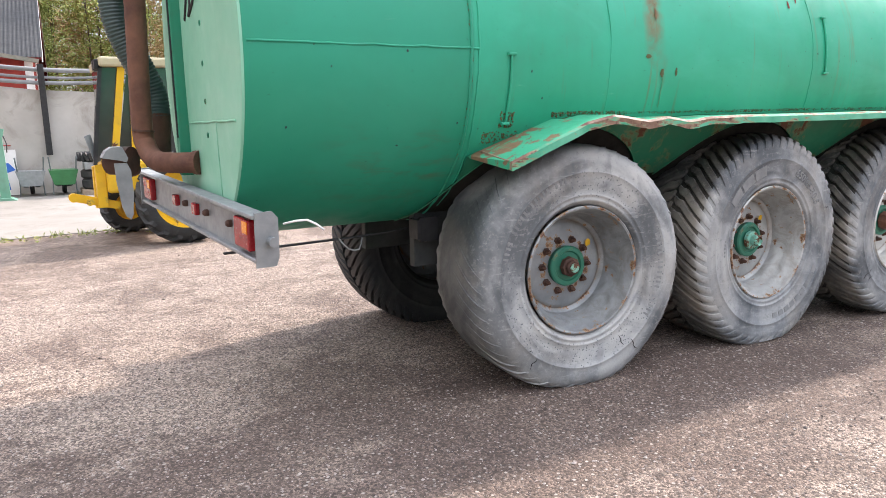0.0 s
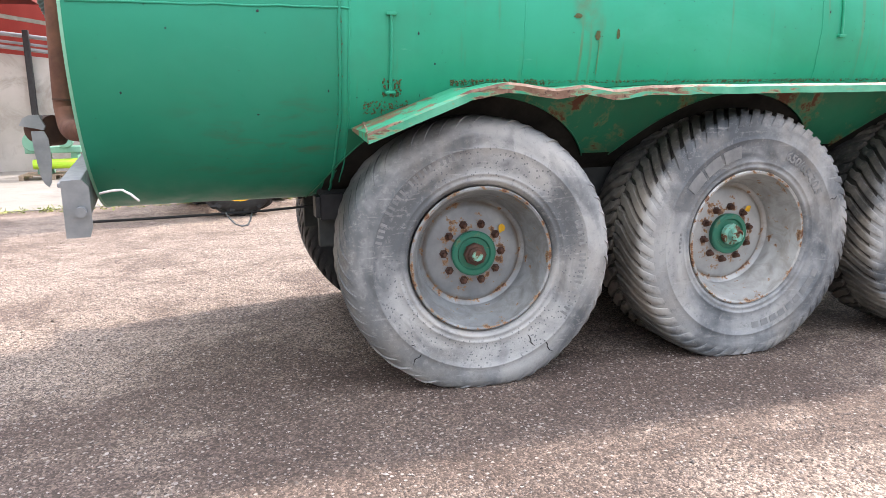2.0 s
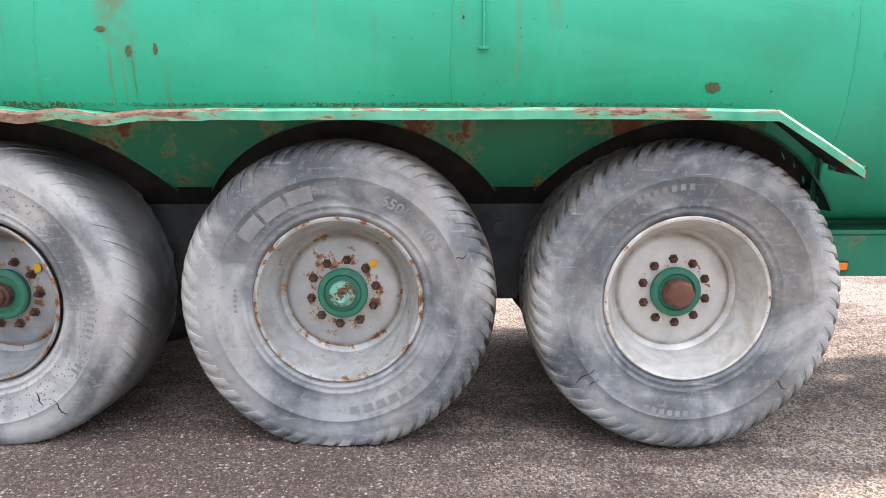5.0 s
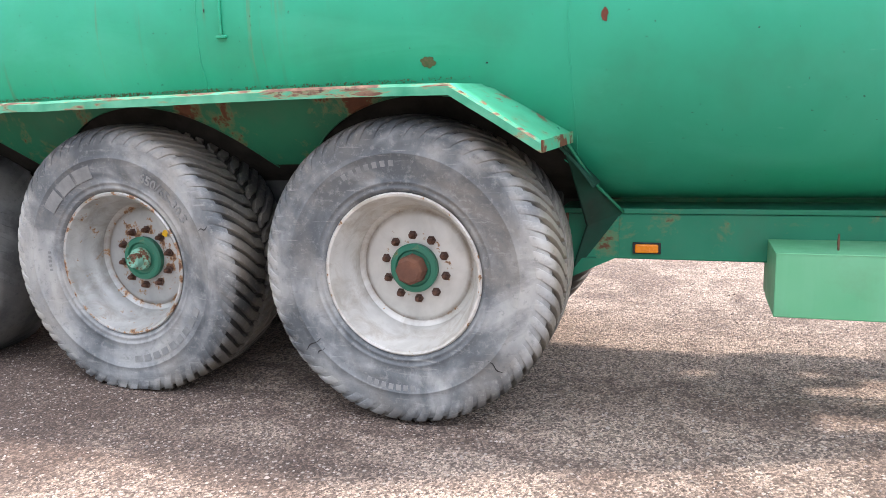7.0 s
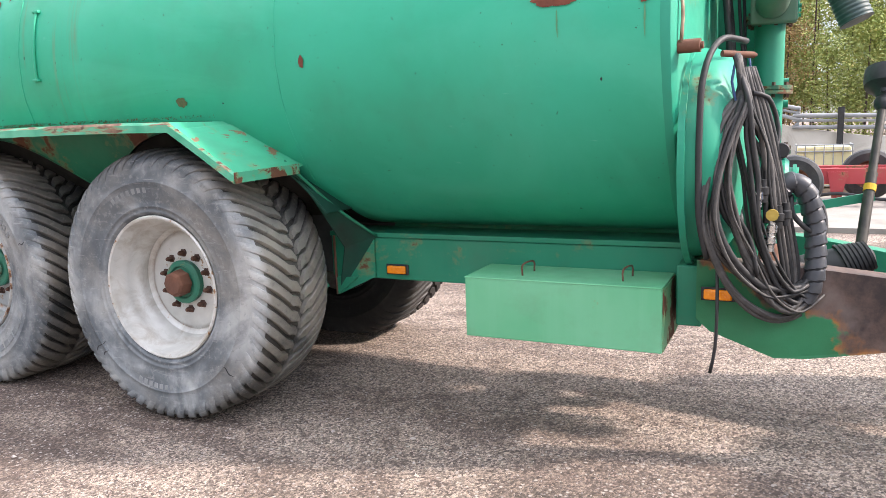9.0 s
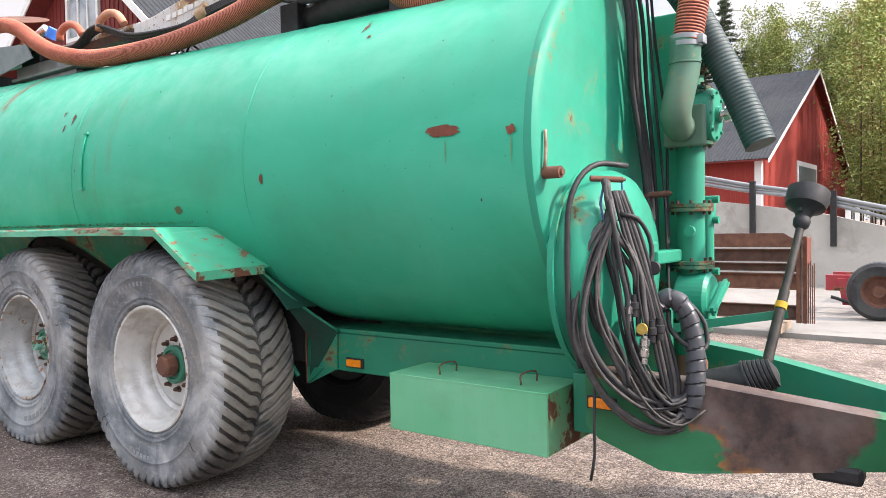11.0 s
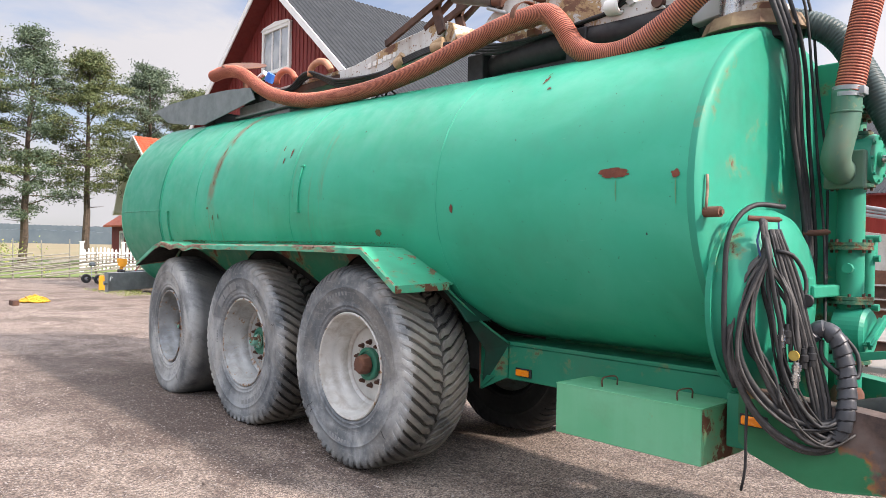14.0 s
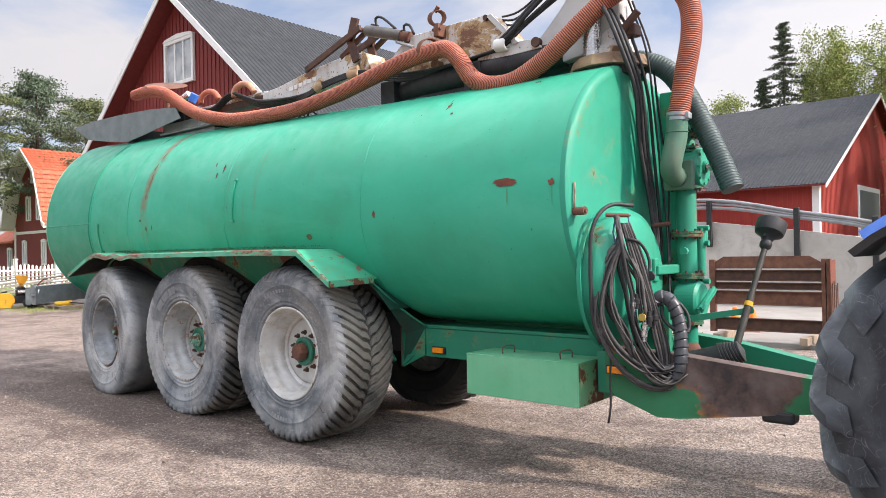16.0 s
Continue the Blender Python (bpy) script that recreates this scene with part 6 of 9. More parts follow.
for k in range(5):                       # torn rust along the band near the rear
    patch(3.80 + 0.010 * k + 0.02 * math.sin(k * 2.1), radians(14 + 9.5 * k), 0.016 + 0.010 * (k % 3), 0.10 + 0.05 * (k % 2), 40 + k, M_STREAK, "rust_patch", 0.9)
rng_p = random.Random(31)
for k in range(20):                      # small dark paint chips
    patch(rng_p.uniform(1.2, 9.2), radians(rng_p.uniform(-30, 45)), rng_p.uniform(0.006, 0.014), rng_p.uniform(0.006, 0.018), 100 + k, M_BLACKSTEEL, "paint_chip")
crust(2.36, 2.38, radians(-5), 1, 70, 0.009, 0.55)
crust(2.98, 3.60, radians(-19.3), 2, 110, 0.010, 0.016)
crust(3.5, 6.95, radians(-19.2), 7, 260, 0.007, 0.008)
crust(4.7, 5.5, radians(-19.2), 3, 70, 0.008, 0.010)
crust(2.6, 2.7, radians(-21), 4, 30, 0.012, 0.05)
crust(2.50, 2.75, radians(-27), 5, 40, 0.010, 0.04)


def front_fittings():
    # round cover on the front plate
    bm = fresh()
    lathe(bm, [(0.50, 0.0), (0.50, 0.10), (0.47, 0.16), (0.40, 0.205), (0.25, 0.235), (0.02, 0.245)], (X1 + 0.02, 4.22, 1.42), "x", 56)
    cover = part("pump_cover", bm, M_FRONT, tanker, "round domed green cover", True)
    bm = fresh()
    lathe(bm, [(0.53, 0.0), (0.545, 0.0), (0.545, 0.03), (0.53, 0.03)], (X1 + 0.02, 4.22, 1.42), "x", 56, closed=True)
    part("cover_rim", bm, M_FRONT, cover)
    bm = fresh()
    box(bm, 9.62, 9.72, 4.38, 4.80, 1.43, 1.50, 0.01)
    box(bm, 9.60, 9.70, 4.36, 4.44, 1.38, 1.55, 0.01)
    part("cover_clamp", bm, M_FRONT, cover)
    for p, q, r in (((9.42, 3.66, 1.885), (9.53, 3.655, 1.885), 0.028), ((9.60, 3.81, 1.858), (9.72, 3.905, 1.85), 0.014), ((9.56, 4.62, 1.80), (9.68, 4.68, 1.81), 0.018)):
        bm = fresh()
        rod(bm, p, q, r, segs=14)
        d = (Vector(q) - Vector(p)).normalized()
        rod(bm, Vector(q), Vector(q) + d * 0.012, r * 0.55, segs=10)
        part("hook_pin", bm, M_RUST, tanker, "rusty steel pin on the front plate", True)
    bm = fresh()
    tube(bm, [(9.455, 3.64, 1.90), (9.46, 3.645, 2.0), (9.455, 3.65, 2.08)], 0.008, 6, 0.05)
    part("rust_run", bm, M_LIP_RUST, tanker)
    # suction column
    cx, cy = 9.75, 4.84
    bm = fresh()
    lathe(bm, [(0.072, 0.62), (0.072, 1.04), (0.076, 1.06), (0.076, 2.36), (0.072, 2.40), (0.072, 2.92), (0.05, 2.95)], (cx, cy, 0), "z", 28)
    col = part("suction_column", bm, M_FRONT, tanker, "green steel suction pipe column", True)
    bm = fresh()
    rod(bm, (0, 0, -0.04), (0, 0, 0.04), 0.010, segs=6)
    bolt = shared("bolt", bm, M_RUST_DARK, False)
    for z, r in ((1.06, 0.115), (1.41, 0.125), (1.73, 0.122), (2.10, 0.125), (2.38, 0.110), (2.50, 0.108)):
        bm = fresh()
        lathe(bm, [(0.068, -0.022), (r, -0.022), (r, -0.003), (r - 0.006, 0.0), (r, 0.003), (r, 0.022), (0.068, 0.022)], (cx, cy, z), "z", 28, closed=True)
        part("flange", bm, M_WORN_FLANGE, col, "bolted pipe flange")
        for k in range(8):
            a = 2 * math.pi * k / 8 + 0.3
            ob = new("bolt", bolt)
            ob.parent = col
            ob.matrix_basis = pose(cx + (r - 0.022) * math.cos(a), cy + (r - 0.022) * math.sin(a), z)
    bm = fresh()
    lathe(bm, [(0.02, -0.10), (0.14, -0.10), (0.15, -0.08), (0.15, 0.10), (0.142, 0.115), (0.05, 0.12), (0.045, 0.14), (0.02, 0.14)], (cx + 0.02, cy + 0.02, 2.24), "x", 36)
    for k in range(8):
        a = 2 * math.pi * k / 8
        rod(bm, (cx + 0.12, cy + 0.02 + 0.125 * math.cos(a), 2.24 + 0.125 * math.sin(a)), (cx + 0.148, cy + 0.02 + 0.125 * math.cos(a), 2.24 + 0.125 * math.sin(a)), 0.010, segs=6)
    valve = part("valve_housing", bm, M_FRONT, col, "round green valve housing", True)
    bm = fresh()
    rod(bm, (cx + 0.15, cy + 0.02, 2.24), (cx + 0.215, cy + 0.027, 2.244), 0.024, segs=14)
    lathe(bm, [(0.02, 0.0), (0.042, 0.0), (0.042, 0.03), (0.02, 0.03)], (cx + 0.185, cy + 0.026, 2.243), "x", 16, closed=True)
    part("valve_shaft", bm, M_CHROME, col, "bare steel splined shaft end", True)
    bm = fresh()
    lathe(bm, [(0.02, -0.08), (0.15, -0.08), (0.15, 0.07), (0.13, 0.09), (0.02, 0.09)], (cx + 0.03, cy - 0.01, 1.22), "x", 36)
    bar(bm, (cx + 0.14, cy - 0.13, 1.16), (cx + 0.14, cy + 0.16, 1.30), 0.012, 0.06, up=(1, 0, 0))
    bar(bm, (cx + 0.15, cy - 0.13, 1.16), (cx + 0.15, cy + 0.16, 1.30), 0.05, 0.018, up=(0.9, 0, 0.1))
    part("lower_valve", bm, M_FRONT, col, "green butterfly valve with a lever")
    bm = fresh()
    rod(bm, (cx + 0.03, cy + 0.20, 1.40), (cx + 0.03, cy + 0.20, 1.78), 0.042, segs=16)
    rod(bm, (cx + 0.03, cy + 0.20, 1.30), (cx + 0.03, cy + 0.20, 1.42), 0.018, segs=10)
    box(bm, cx, cx + 0.06, cy + 0.22, cy + 0.30, 1.66, 1.80, 0.008)
    for z in (1.78, 1.66, 1.36):
        rod(bm, (cx - 0.02, cy + 0.20, z), (cx + 0.10, cy + 0.20, z), 0.022, segs=10)
    part("valve_cylinder", bm, M_FRONT, col, "small green hydraulic cylinder", True)
    bm = fresh()
    rod(bm, (cx + 0.04, cy - 0.16, 1.60), (cx + 0.02, cy - 0.04, 1.60), 0.018, segs=10)
    lathe(bm, [(0.01, 0), (0.03, 0.0), (0.03, 0.03), (0.01, 0.03)], (cx + 0.04, cy - 0.17, 1.60), "y", 8)
    part("drain_tap", bm, M_FRONT, col)
    bm = fresh()
    lathe(bm, [(0.09, 0.60), (0.09, 0.86), (0.07, 0.90)], (cx, cy - 0.01, 0), "z", 20)
    part("pipe_foot", bm, M_RUST, col, "rusted lower pipe end", True)
    # worn elbow under the red hose
    bm = fresh()
    tube(bm, [(9.83, 4.50, 2.60), (9.825, 4.495, 2.44), (9.805, 4.47, 2.31), (9.785, 4.475, 2.215), (9.77, 4.56, 2.165), (9.76, 4.66, 2.16), (9.76, 4.80, 2.16)], 0.078, 24, 0.03)
    lathe(bm, [(0.076, -0.006), (0.083, -0.003), (0.083, 0.003), (0.076, 0.006)], (9.827, 4.497, 2.47), "z", 28, closed=True)
    part("elbow_pipe", bm, M_WORN_GREEN, tanker, "paint-worn pipe elbow")
    bm = fresh()
    box(bm, 9.66, 9.88, 4.64, 4.70, 2.06, 2.28, 0.01)
    part("elbow_flange", bm, M_WORN_GREEN, tanker)
    # plate behind the column
    bm = fresh()
    box(bm, 9.46, 9.70, 5.05, 5.12, 0.95, 2.9, 0.01)
    part("post_plate", bm, M_FRONT, tanker, "bright green upright plate")
    # ladder-like bracket and arm that holds the shaft
    bm = fresh()
    bar(bm, (9.62, 4.55, 1.06), (10.27, 4.74, 1.17), 0.014, 0.045)
    part("shaft_rest", bm, M_FRAME, tanker, "thin green rest arm for the drive shaft")
    bm = fresh()
    box(bm, 9.46, 9.74, 4.50, 4.56, 0.60, 1.20, 0.01)
    prism(bm, [(9.46, 0.60), (9.95, 0.60), (9.46, 1.15)], "y", 4.57, 4.60)
    part("pump_bracket", bm, M_FRAME, tanker)


M_WORN_FLANGE = paint("flange_paint", (0.010, 0.10, 0.06), (0.04, 0.13, 0.08), 0.53, 9.0, 0.55)
front_fittings()


def drive_shaft():
    """The drive shaft that leans on its rest, with guards at both ends."""
    a, b = Vector((10.20, 4.52, 0.88)), Vector((10.30, 4.93, 1.62))
    bm = fresh()
    rod(bm, a, a.lerp(b, 0.55), 0.026, segs=16)
    rod(bm, a.lerp(b, 0.5), b, 0.021, segs=16)
    sh = part("drive_shaft", bm, M_SHAFT, tanker, "dirty grey-green drive shaft tube", True)
    d = (b - a).normalized()
    turn = Matrix.Translation(b) @ d.to_track_quat("Z", "Y").to_matrix().to_4x4()
    bm = fresh()
    lathe(bm, [(0.022, -0.02), (0.040, 0.0), (0.044, 0.03), (0.036, 0.05), (0.044, 0.07), (0.06, 0.09), (0.100, 0.115), (0.108, 0.15), (0.108, 0.21), (0.100, 0.215), (0.092, 0.16), (0.05, 0.10), (0.03, 0.10)], (0, 0, 0), "z", 28)
    for k in range(2):
        box(bm, -0.012, 0.012, -0.05 + 0.09 * k, -0.035 + 0.09 * k, 0.06, 0.20, 0.004)
    bmesh.ops.transform(bm, matrix=turn, verts=bm.verts)
    part("shaft_guard", bm, M_BLACK, sh, "black rubber guard cone", True)
    bm = fresh()
    prof = [(0.03, 0.0)]
    for k in range(7):
        prof += [(0.11 - 0.006 * k, 0.02 * k), (0.11 - 0.006 * k, 0.02 * k + 0.012), (0.098 - 0.006 * k, 0.02 * k + 0.014)]
    prof += [(0.02, 0.15)]
    lathe(bm, prof, (0, 0, 0), "z", 24)
    tilt = Matrix.Translation((10.13, 4.50, 0.845)) @ Vector((0.75, 0.15, 0.35)).to_track_quat("Z", "Y").to_matrix().to_4x4()
    bmesh.ops.transform(bm, matrix=tilt, verts=bm.verts)
    part("bellows", bm, M_BLACK, sh, "ribbed black rubber bellows", True)
    bm = fresh()
    rod(bm, (9.88, 4.46, 0.80), (10.15, 4.50, 0.85), 0.075, 0.095, segs=20)
    part("lower_guard", bm, M_BLACK, sh, "black plastic guard tube", True)
    bm = fresh()
    rod(bm, (9.52, 4.42, 0.74), (9.90, 4.46, 0.80), 0.06, segs=18)
    part("input_housing", bm, M_FRAME, sh, "", True)
    bm = fresh()
    lathe(bm, [(0.022, 0), (0.030, 0.0), (0.030, 0.035), (0.022, 0.035)], (0, 0, 0), "z", 18, closed=True)
    bmesh.ops.transform(bm, matrix=Matrix.Translation(a.lerp(b, 0.43)) @ d.to_track_quat("Z", "Y").to_matrix().to_4x4(), verts=bm.verts)
    part("warning_band", bm, M_ROPE, sh, "yellow warning band")


M_SHAFT = plain("dirty_shaft_tube", (0.014, 0.013, 0.011), (0.045, 0.040, 0.030), 12, 0.6, 0.1)
drive_shaft()


M_NAVY = plain("faded_blue_cord", (0.02, 0.05, 0.14), (0.05, 0.09, 0.2), 30, 0.8)
M_HOSEGREY = plain("dusty_black_hose", (0.035, 0.034, 0.033), (0.085, 0.08, 0.075), 20, 0.65)


# hoses -------------------------------------------------------------
def hose_part(name, pts, r, mat, label="", segs=12, **kw):
    bm = fresh()
    tube(bm, pts, r, segs, **kw)
    return part(name, bm, mat, tanker, label)


hose_part("suction_hose", [(2.12, 4.36, 3.895), (2.42, 4.34, 3.89), (2.80, 4.31, 3.84), (3.12, 4.29, 3.735), (3.60, 4.26, 3.50), (4.0, 4.24, 3.35), (4.6, 4.22, 3.215), (5.25, 4.21, 3.165), (5.85, 4.22, 3.165), (6.45, 4.25, 3.235), (6.95, 4.27, 3.335), (7.35, 4.29, 3.415),
                           (7.62, 4.29, 3.435), (7.85, 4.28, 3.415), (8.00, 4.26, 3.29), (8.13, 4.25, 3.12), (8.32, 4.24, 3.02), (8.58, 4.24, 3.01), (8.85, 4.26, 3.13), (9.05, 4.28, 3.275), (9.22, 4.32, 3.42), (9.42, 4.38, 3.56),
                           (9.62, 4.47, 3.63), (9.80, 4.56, 3.58), (9.90, 4.59, 3.42), (9.92, 4.57, 3.18), (9.88, 4.53, 2.88), (9.835, 4.50, 2.56)],
          0.070, [M_HOSE_RED, M_HOSE_RED_DARK], "long ribbed red rubber suction hose over the tank", 20, ridge=0.008, pitch=0.0165, groove=1)
hose_part("suction_hose", [(8.2, 4.62, 3.12), (8.7, 4.62, 3.17), (9.2, 4.66, 3.16), (9.52, 4.70, 3.08), (9.68, 4.74, 2.98), (9.80, 4.75, 2.80), (9.91, 4.75, 2.58), (10.04, 4.74, 2.30), (10.15, 4.71, 2.04)],
          0.074, M_HOSE_GREEN, "dark green ribbed suction hose with an open end", 20, ridge=0.007, pitch=0.022)
hose_part("suction_hose", [(0.90, 5.20, 3.30), (0.78, 5.32, 2.95), (0.73, 5.34, 2.60), (0.74, 5.34, 2.36), (0.80, 5.34, 2.18), (0.87, 5.34, 2.02), (0.92, 5.34, 1.88), (0.93, 5.34, 1.74)],
          0.088, M_HOSE_GREEN, "green ribbed hose hanging on the rear", 20, ridge=0.007, pitch=0.022)
for p, q in (((9.836, 4.50, 2.545), (9.834, 4.50, 2.60)),):
    bm = fresh()
    for dz in (0.0, 0.035):
        rod(bm, (9.833, 4.50, 2.555 + dz), (9.834, 4.50, 2.578 + dz), 0.080, segs=28)
    box(bm, 9.895, 9.93, 4.46, 4.53, 2.56, 2.605, 0.004)
    part("hose_clamp", bm, M_GALV, tanker, "bright steel hose clamp", True)
bm = fresh()
rod(bm, (0.915, 5.34, 1.50), (0.93, 5.34, 1.76), 0.094, segs=22)
part("hose_socket", bm, M_RUST_DARK, tanker, "dark rusty hose socket", True)

rng_h = random.Random(5)
for k in range(4):                       # thick hoses from the turret down the front plate
    o = 0.052 * k + (0.05 if k > 2 else 0.0)
    j = rng_h.uniform(-0.045, 0.045)
    hose_part("hydraulic_hose", [(9.22, 4.36 + o * 0.4, 3.62), (9.36 + j, 4.30 + o, 3.42), (9.50 + 0.01 * k, 4.30 + o, 3.10), (9.545, 4.42 + o + 0.5 * j, 2.80), (9.535, 4.50 + o + j, 2.40), (9.56 + 0.4 * j, 4.60 + o * 0.8 - j, 2.0), (9.58, 4.64 + o * 0.6, 1.65), (9.62, 4.58 + j, 1.30), (9.66, 4.45, 1.02)],
              0.017 if k < 3 else 0.013, M_BLACK, "black hydraulic hose", 8, step=0.06)
for k in range(2):                       # thin cables beside them
    o = 0.07 + 0.08 * k
    hose_part("cable", [(9.45, 4.45 + o, 3.55), (9.56, 4.52 + o, 3.15), (9.58, 4.60 + o, 2.7), (9.60 + 0.02 * k, 4.66 + o, 2.2), (9.64, 4.70 + o * 0.5, 1.75), (9.68, 4.66, 1.2)], 0.009, M_BLACK, "", 6, step=0.08)
hose_part("hydraulic_hose", [(9.68, 4.06, 1.925), (9.60, 3.90, 1.93), (9.555, 3.79, 1.86), (9.53, 3.73, 1.73), (9.525, 3.72, 1.55), (9.525, 3.72, 1.36), (9.53, 3.73, 1.16), (9.56, 3.78, 0.98)], 0.014, M_BLACK, "black hydraulic hose round the cover", 10, step=0.04)


def across(s, z, out=0.0):
    """A point of the bundle: s to the side of its pin, out in front of the plate."""
    return (9.655 + 0.74 * s + 0.66 * out, 3.85 + 0.62 * s - 0.74 * out, z)


# loops of the bundle, as (aside, height) pairs from the tie down and round
LOOPS = (
    ((0.02, 1.69), (-0.08, 1.55), (-0.14, 1.34), (-0.15, 1.12), (-0.11, 0.96), (-0.02, 0.79), (0.11, 0.68), (0.26, 0.635), (0.39, 0.68), (0.44, 0.79), (0.435, 0.87)),
    ((0.01, 1.67), (-0.06, 1.51), (-0.11, 1.32), (-0.125, 1.15), (-0.09, 1.01), (0.01, 0.885), (0.15, 0.79), (0.29, 0.775), (0.40, 0.81), (0.425, 0.87)),
    ((0.02, 1.67), (-0.03, 1.53), (-0.055, 1.34), (-0.03, 1.18), (0.05, 1.01), (0.14, 0.87), (0.22, 0.76), (0.33, 0.715), (0.42, 0.78)),
    ((0.03, 1.65), (0.01, 1.51), (0.04, 1.34), (0.08, 1.15), (0.12, 0.99), (0.19, 0.87), (0.30, 0.79), (0.39, 0.82)),
    ((0.01, 1.67), (-0.085, 1.40), (-0.07, 1.21), (0.015, 1.09), (0.06, 1.01), (0.09, 0.89)),
    ((0.05, 1.60), (0.11, 1.52), (0.17, 1.37), (0.20, 1.24), (0.205, 1.17)),
    ((0.04, 1.62), (0.08, 1.51), (0.14, 1.40), (0.155, 1.29), (0.17, 1.12)),
    ((0.03, 1.66), (0.07, 1.44), (0.10, 1.29), (0.11, 1.14), (0.16, 0.98), (0.24, 0.84), (0.34, 0.755), (0.43, 0.74), (0.45, 0.80)),
)
for k in range(30):                      # the coiled bundle hung on its pin
    loop = LOOPS[(0, 1, 2, 3, 1, 4, 5, 6, 2, 7)[k % 10]]
    wide, drop, o1 = rng_h.uniform(0.84, 1.08), rng_h.uniform(-0.02, 0.07), rng_h.uniform(-0.01, 0.075)
    o2 = rng_h.uniform(0.0, 0.08)
    pts = [across(rng_h.uniform(-0.015, 0.02), 1.855, 0.0), across(0.012 + rng_h.uniform(-0.012, 0.012), 1.76, 0.02)]
    for i, (a, z) in enumerate(loop):
        f = i / (len(loop) - 1)
        pts.append(across(a * wide + rng_h.uniform(-0.012, 0.012), z + drop * math.sin(math.pi * min(f, 0.9)) + rng_h.uniform(-0.008, 0.008), o1 + (o2 - o1) * f))
    if k < 2:
        r = 0.0175
    else:
        r = rng_h.choice((0.006, 0.008, 0.010, 0.0125))
    hose_part("hydraulic_hose", pts if k >= 2 else pts[2:], r, M_HOSEGREY if k % 2 == 0 else M_BLACK, "coiled dusty hydraulic hose", 8, step=0.035)
hose_part("hydraulic_hose", [across(0.07, 1.69, 0.02), across(0.15, 1.67, 0.02), across(0.215, 1.585, 0.0), across(0.23, 1.50, 0.0), across(0.20, 1.43, 0.02)], 0.011, M_BLACK, "short hose end with a cap", 8, step=0.03)
hose_part("hydraulic_hose", [across(0.43, 1.26, -0.02), across(0.49, 1.17, 0.0), across(0.48, 1.06, 0.03), across(0.39, 1.07, 0.05), across(0.31, 1.15, 0.02), across(0.31, 1.24, 0.0)], 0.012, M_BLACK, "thin hose loop beside the wrapped hose", 8, step=0.03)
bm = fresh()
lathe(bm, [(0.004, -0.008), (0.03, -0.008), (0.034, 0.0), (0.03, 0.01), (0.004, 0.012)], across(0.225, 1.44, 0.03), "y", 14)
part("dust_cap", bm, M_BLACK, tanker, "black rubber dust cap", True)


for k in range(5):                       # a second, thinner bunch beside the couplings
    w0 = 0.020 * k
    hose_part("hydraulic_hose", [across(0.04 + 0.012 * k, 1.80, 0.0), across(0.10 + w0, 1.55, 0.02), across(0.19 + 0.6 * w0, 1.30, 0.03), across(0.23 + w0, 1.08, 0.02), across(0.27 + w0, 0.90, 0.02), across(0.30 + 0.5 * w0, 0.78 - 0.012 * k, 0.02)], 0.010 + 0.0015 * (k % 2), M_HOSEGREY if k % 2 else M_BLACK, "", 8)


def wrapped_hose():
    """A thick hose wound with broad flat turns of plastic, each overlapping the next."""
    line = spline([across(0.24, 1.24, -0.02), across(0.31, 1.295, 0.0), across(0.375, 1.25, 0.02), across(0.415, 1.13, 0.03), across(0.425, 1.0, 0.04), across(0.415, 0.88, 0.05), across(0.395, 0.79, 0.04), across(0.36, 0.735, 0.02)], 0.006)
    bm = fresh()
    u = (line[1] - line[0]).orthogonal().normalized()
    rings = []
    for i, p in enumerate(line):
        d = (line[min(i + 1, len(line) - 1)] - line[max(i - 1, 0)]).normalized()
        u = (u - d * u.dot(d)).normalized()
        v = d.cross(u)
        ring = []
        for k in range(20):
            a = 2 * math.pi * k / 20
            turn = (i * 0.006 / 0.052 + 0.22 * math.sin(a)) % 1.0
            r = 0.042 + 0.008 * turn if turn < 0.9 else 0.039
            ring.append(bm.verts.new(p + r * (math.cos(a) * u + math.sin(a) * v)))
        rings.append(ring)
    for a, b in zip(rings, rings[1:]):
        for k in range(20):
            bm.faces.new((a[k], a[(k + 1) % 20], b[(k + 1) % 20], b[k]))
    bm.faces.new(rings[0][::-1])
    bm.faces.new(rings[-1])
    part("wrapped_hose", bm, M_WRAP, tanker, "thick black hose bundle wound with plastic spiral", True)


M_WRAP = plain("black_spiral_plastic", (0.020, 0.022, 0.026), (0.05, 0.055, 0.062), 9.0, 0.42, 0.0, 0.1, 70)
wrapped_hose()
for a, z, mt in ((0.205, 1.10, M_BLACKSTEEL), (0.17, 1.05, M_CHROME), (0.165, 1.00, M_CHROME), (0.245, 1.11, M_BLACK), (0.12, 1.22, M_BLACKSTEEL), (0.09, 1.20, M_CHROME)):
    bm = fresh()
    lathe(bm, [(0.008, 0.0), (0.018, 0.0), (0.018, 0.03), (0.024, 0.035), (0.024, 0.065), (0.016, 0.07), (0.014, 0.10), (0.008, 0.10)], across(a, z, 0.05), "z", 12)
    part("hose_coupling", bm, mt, tanker, "hydraulic quick coupling", True)
bm = fresh()
lathe(bm, [(0.01, -0.006), (0.026, -0.006), (0.026, 0.006), (0.01, 0.006)], across(0.145, 1.165, 0.08), "y", 16)
part("hose_tag", bm, plain("dull_brass_tag", (0.30, 0.20, 0.03), (0.42, 0.30, 0.06), 30, 0.5), tanker, "dull yellow hose tag")
hose_part("strap", [(9.60, 3.84, 0.92), (9.605, 3.82, 0.74), (9.60, 3.83, 0.56), (9.58, 3.83, 0.44)], 0.008, M_BLACK, "", 6)
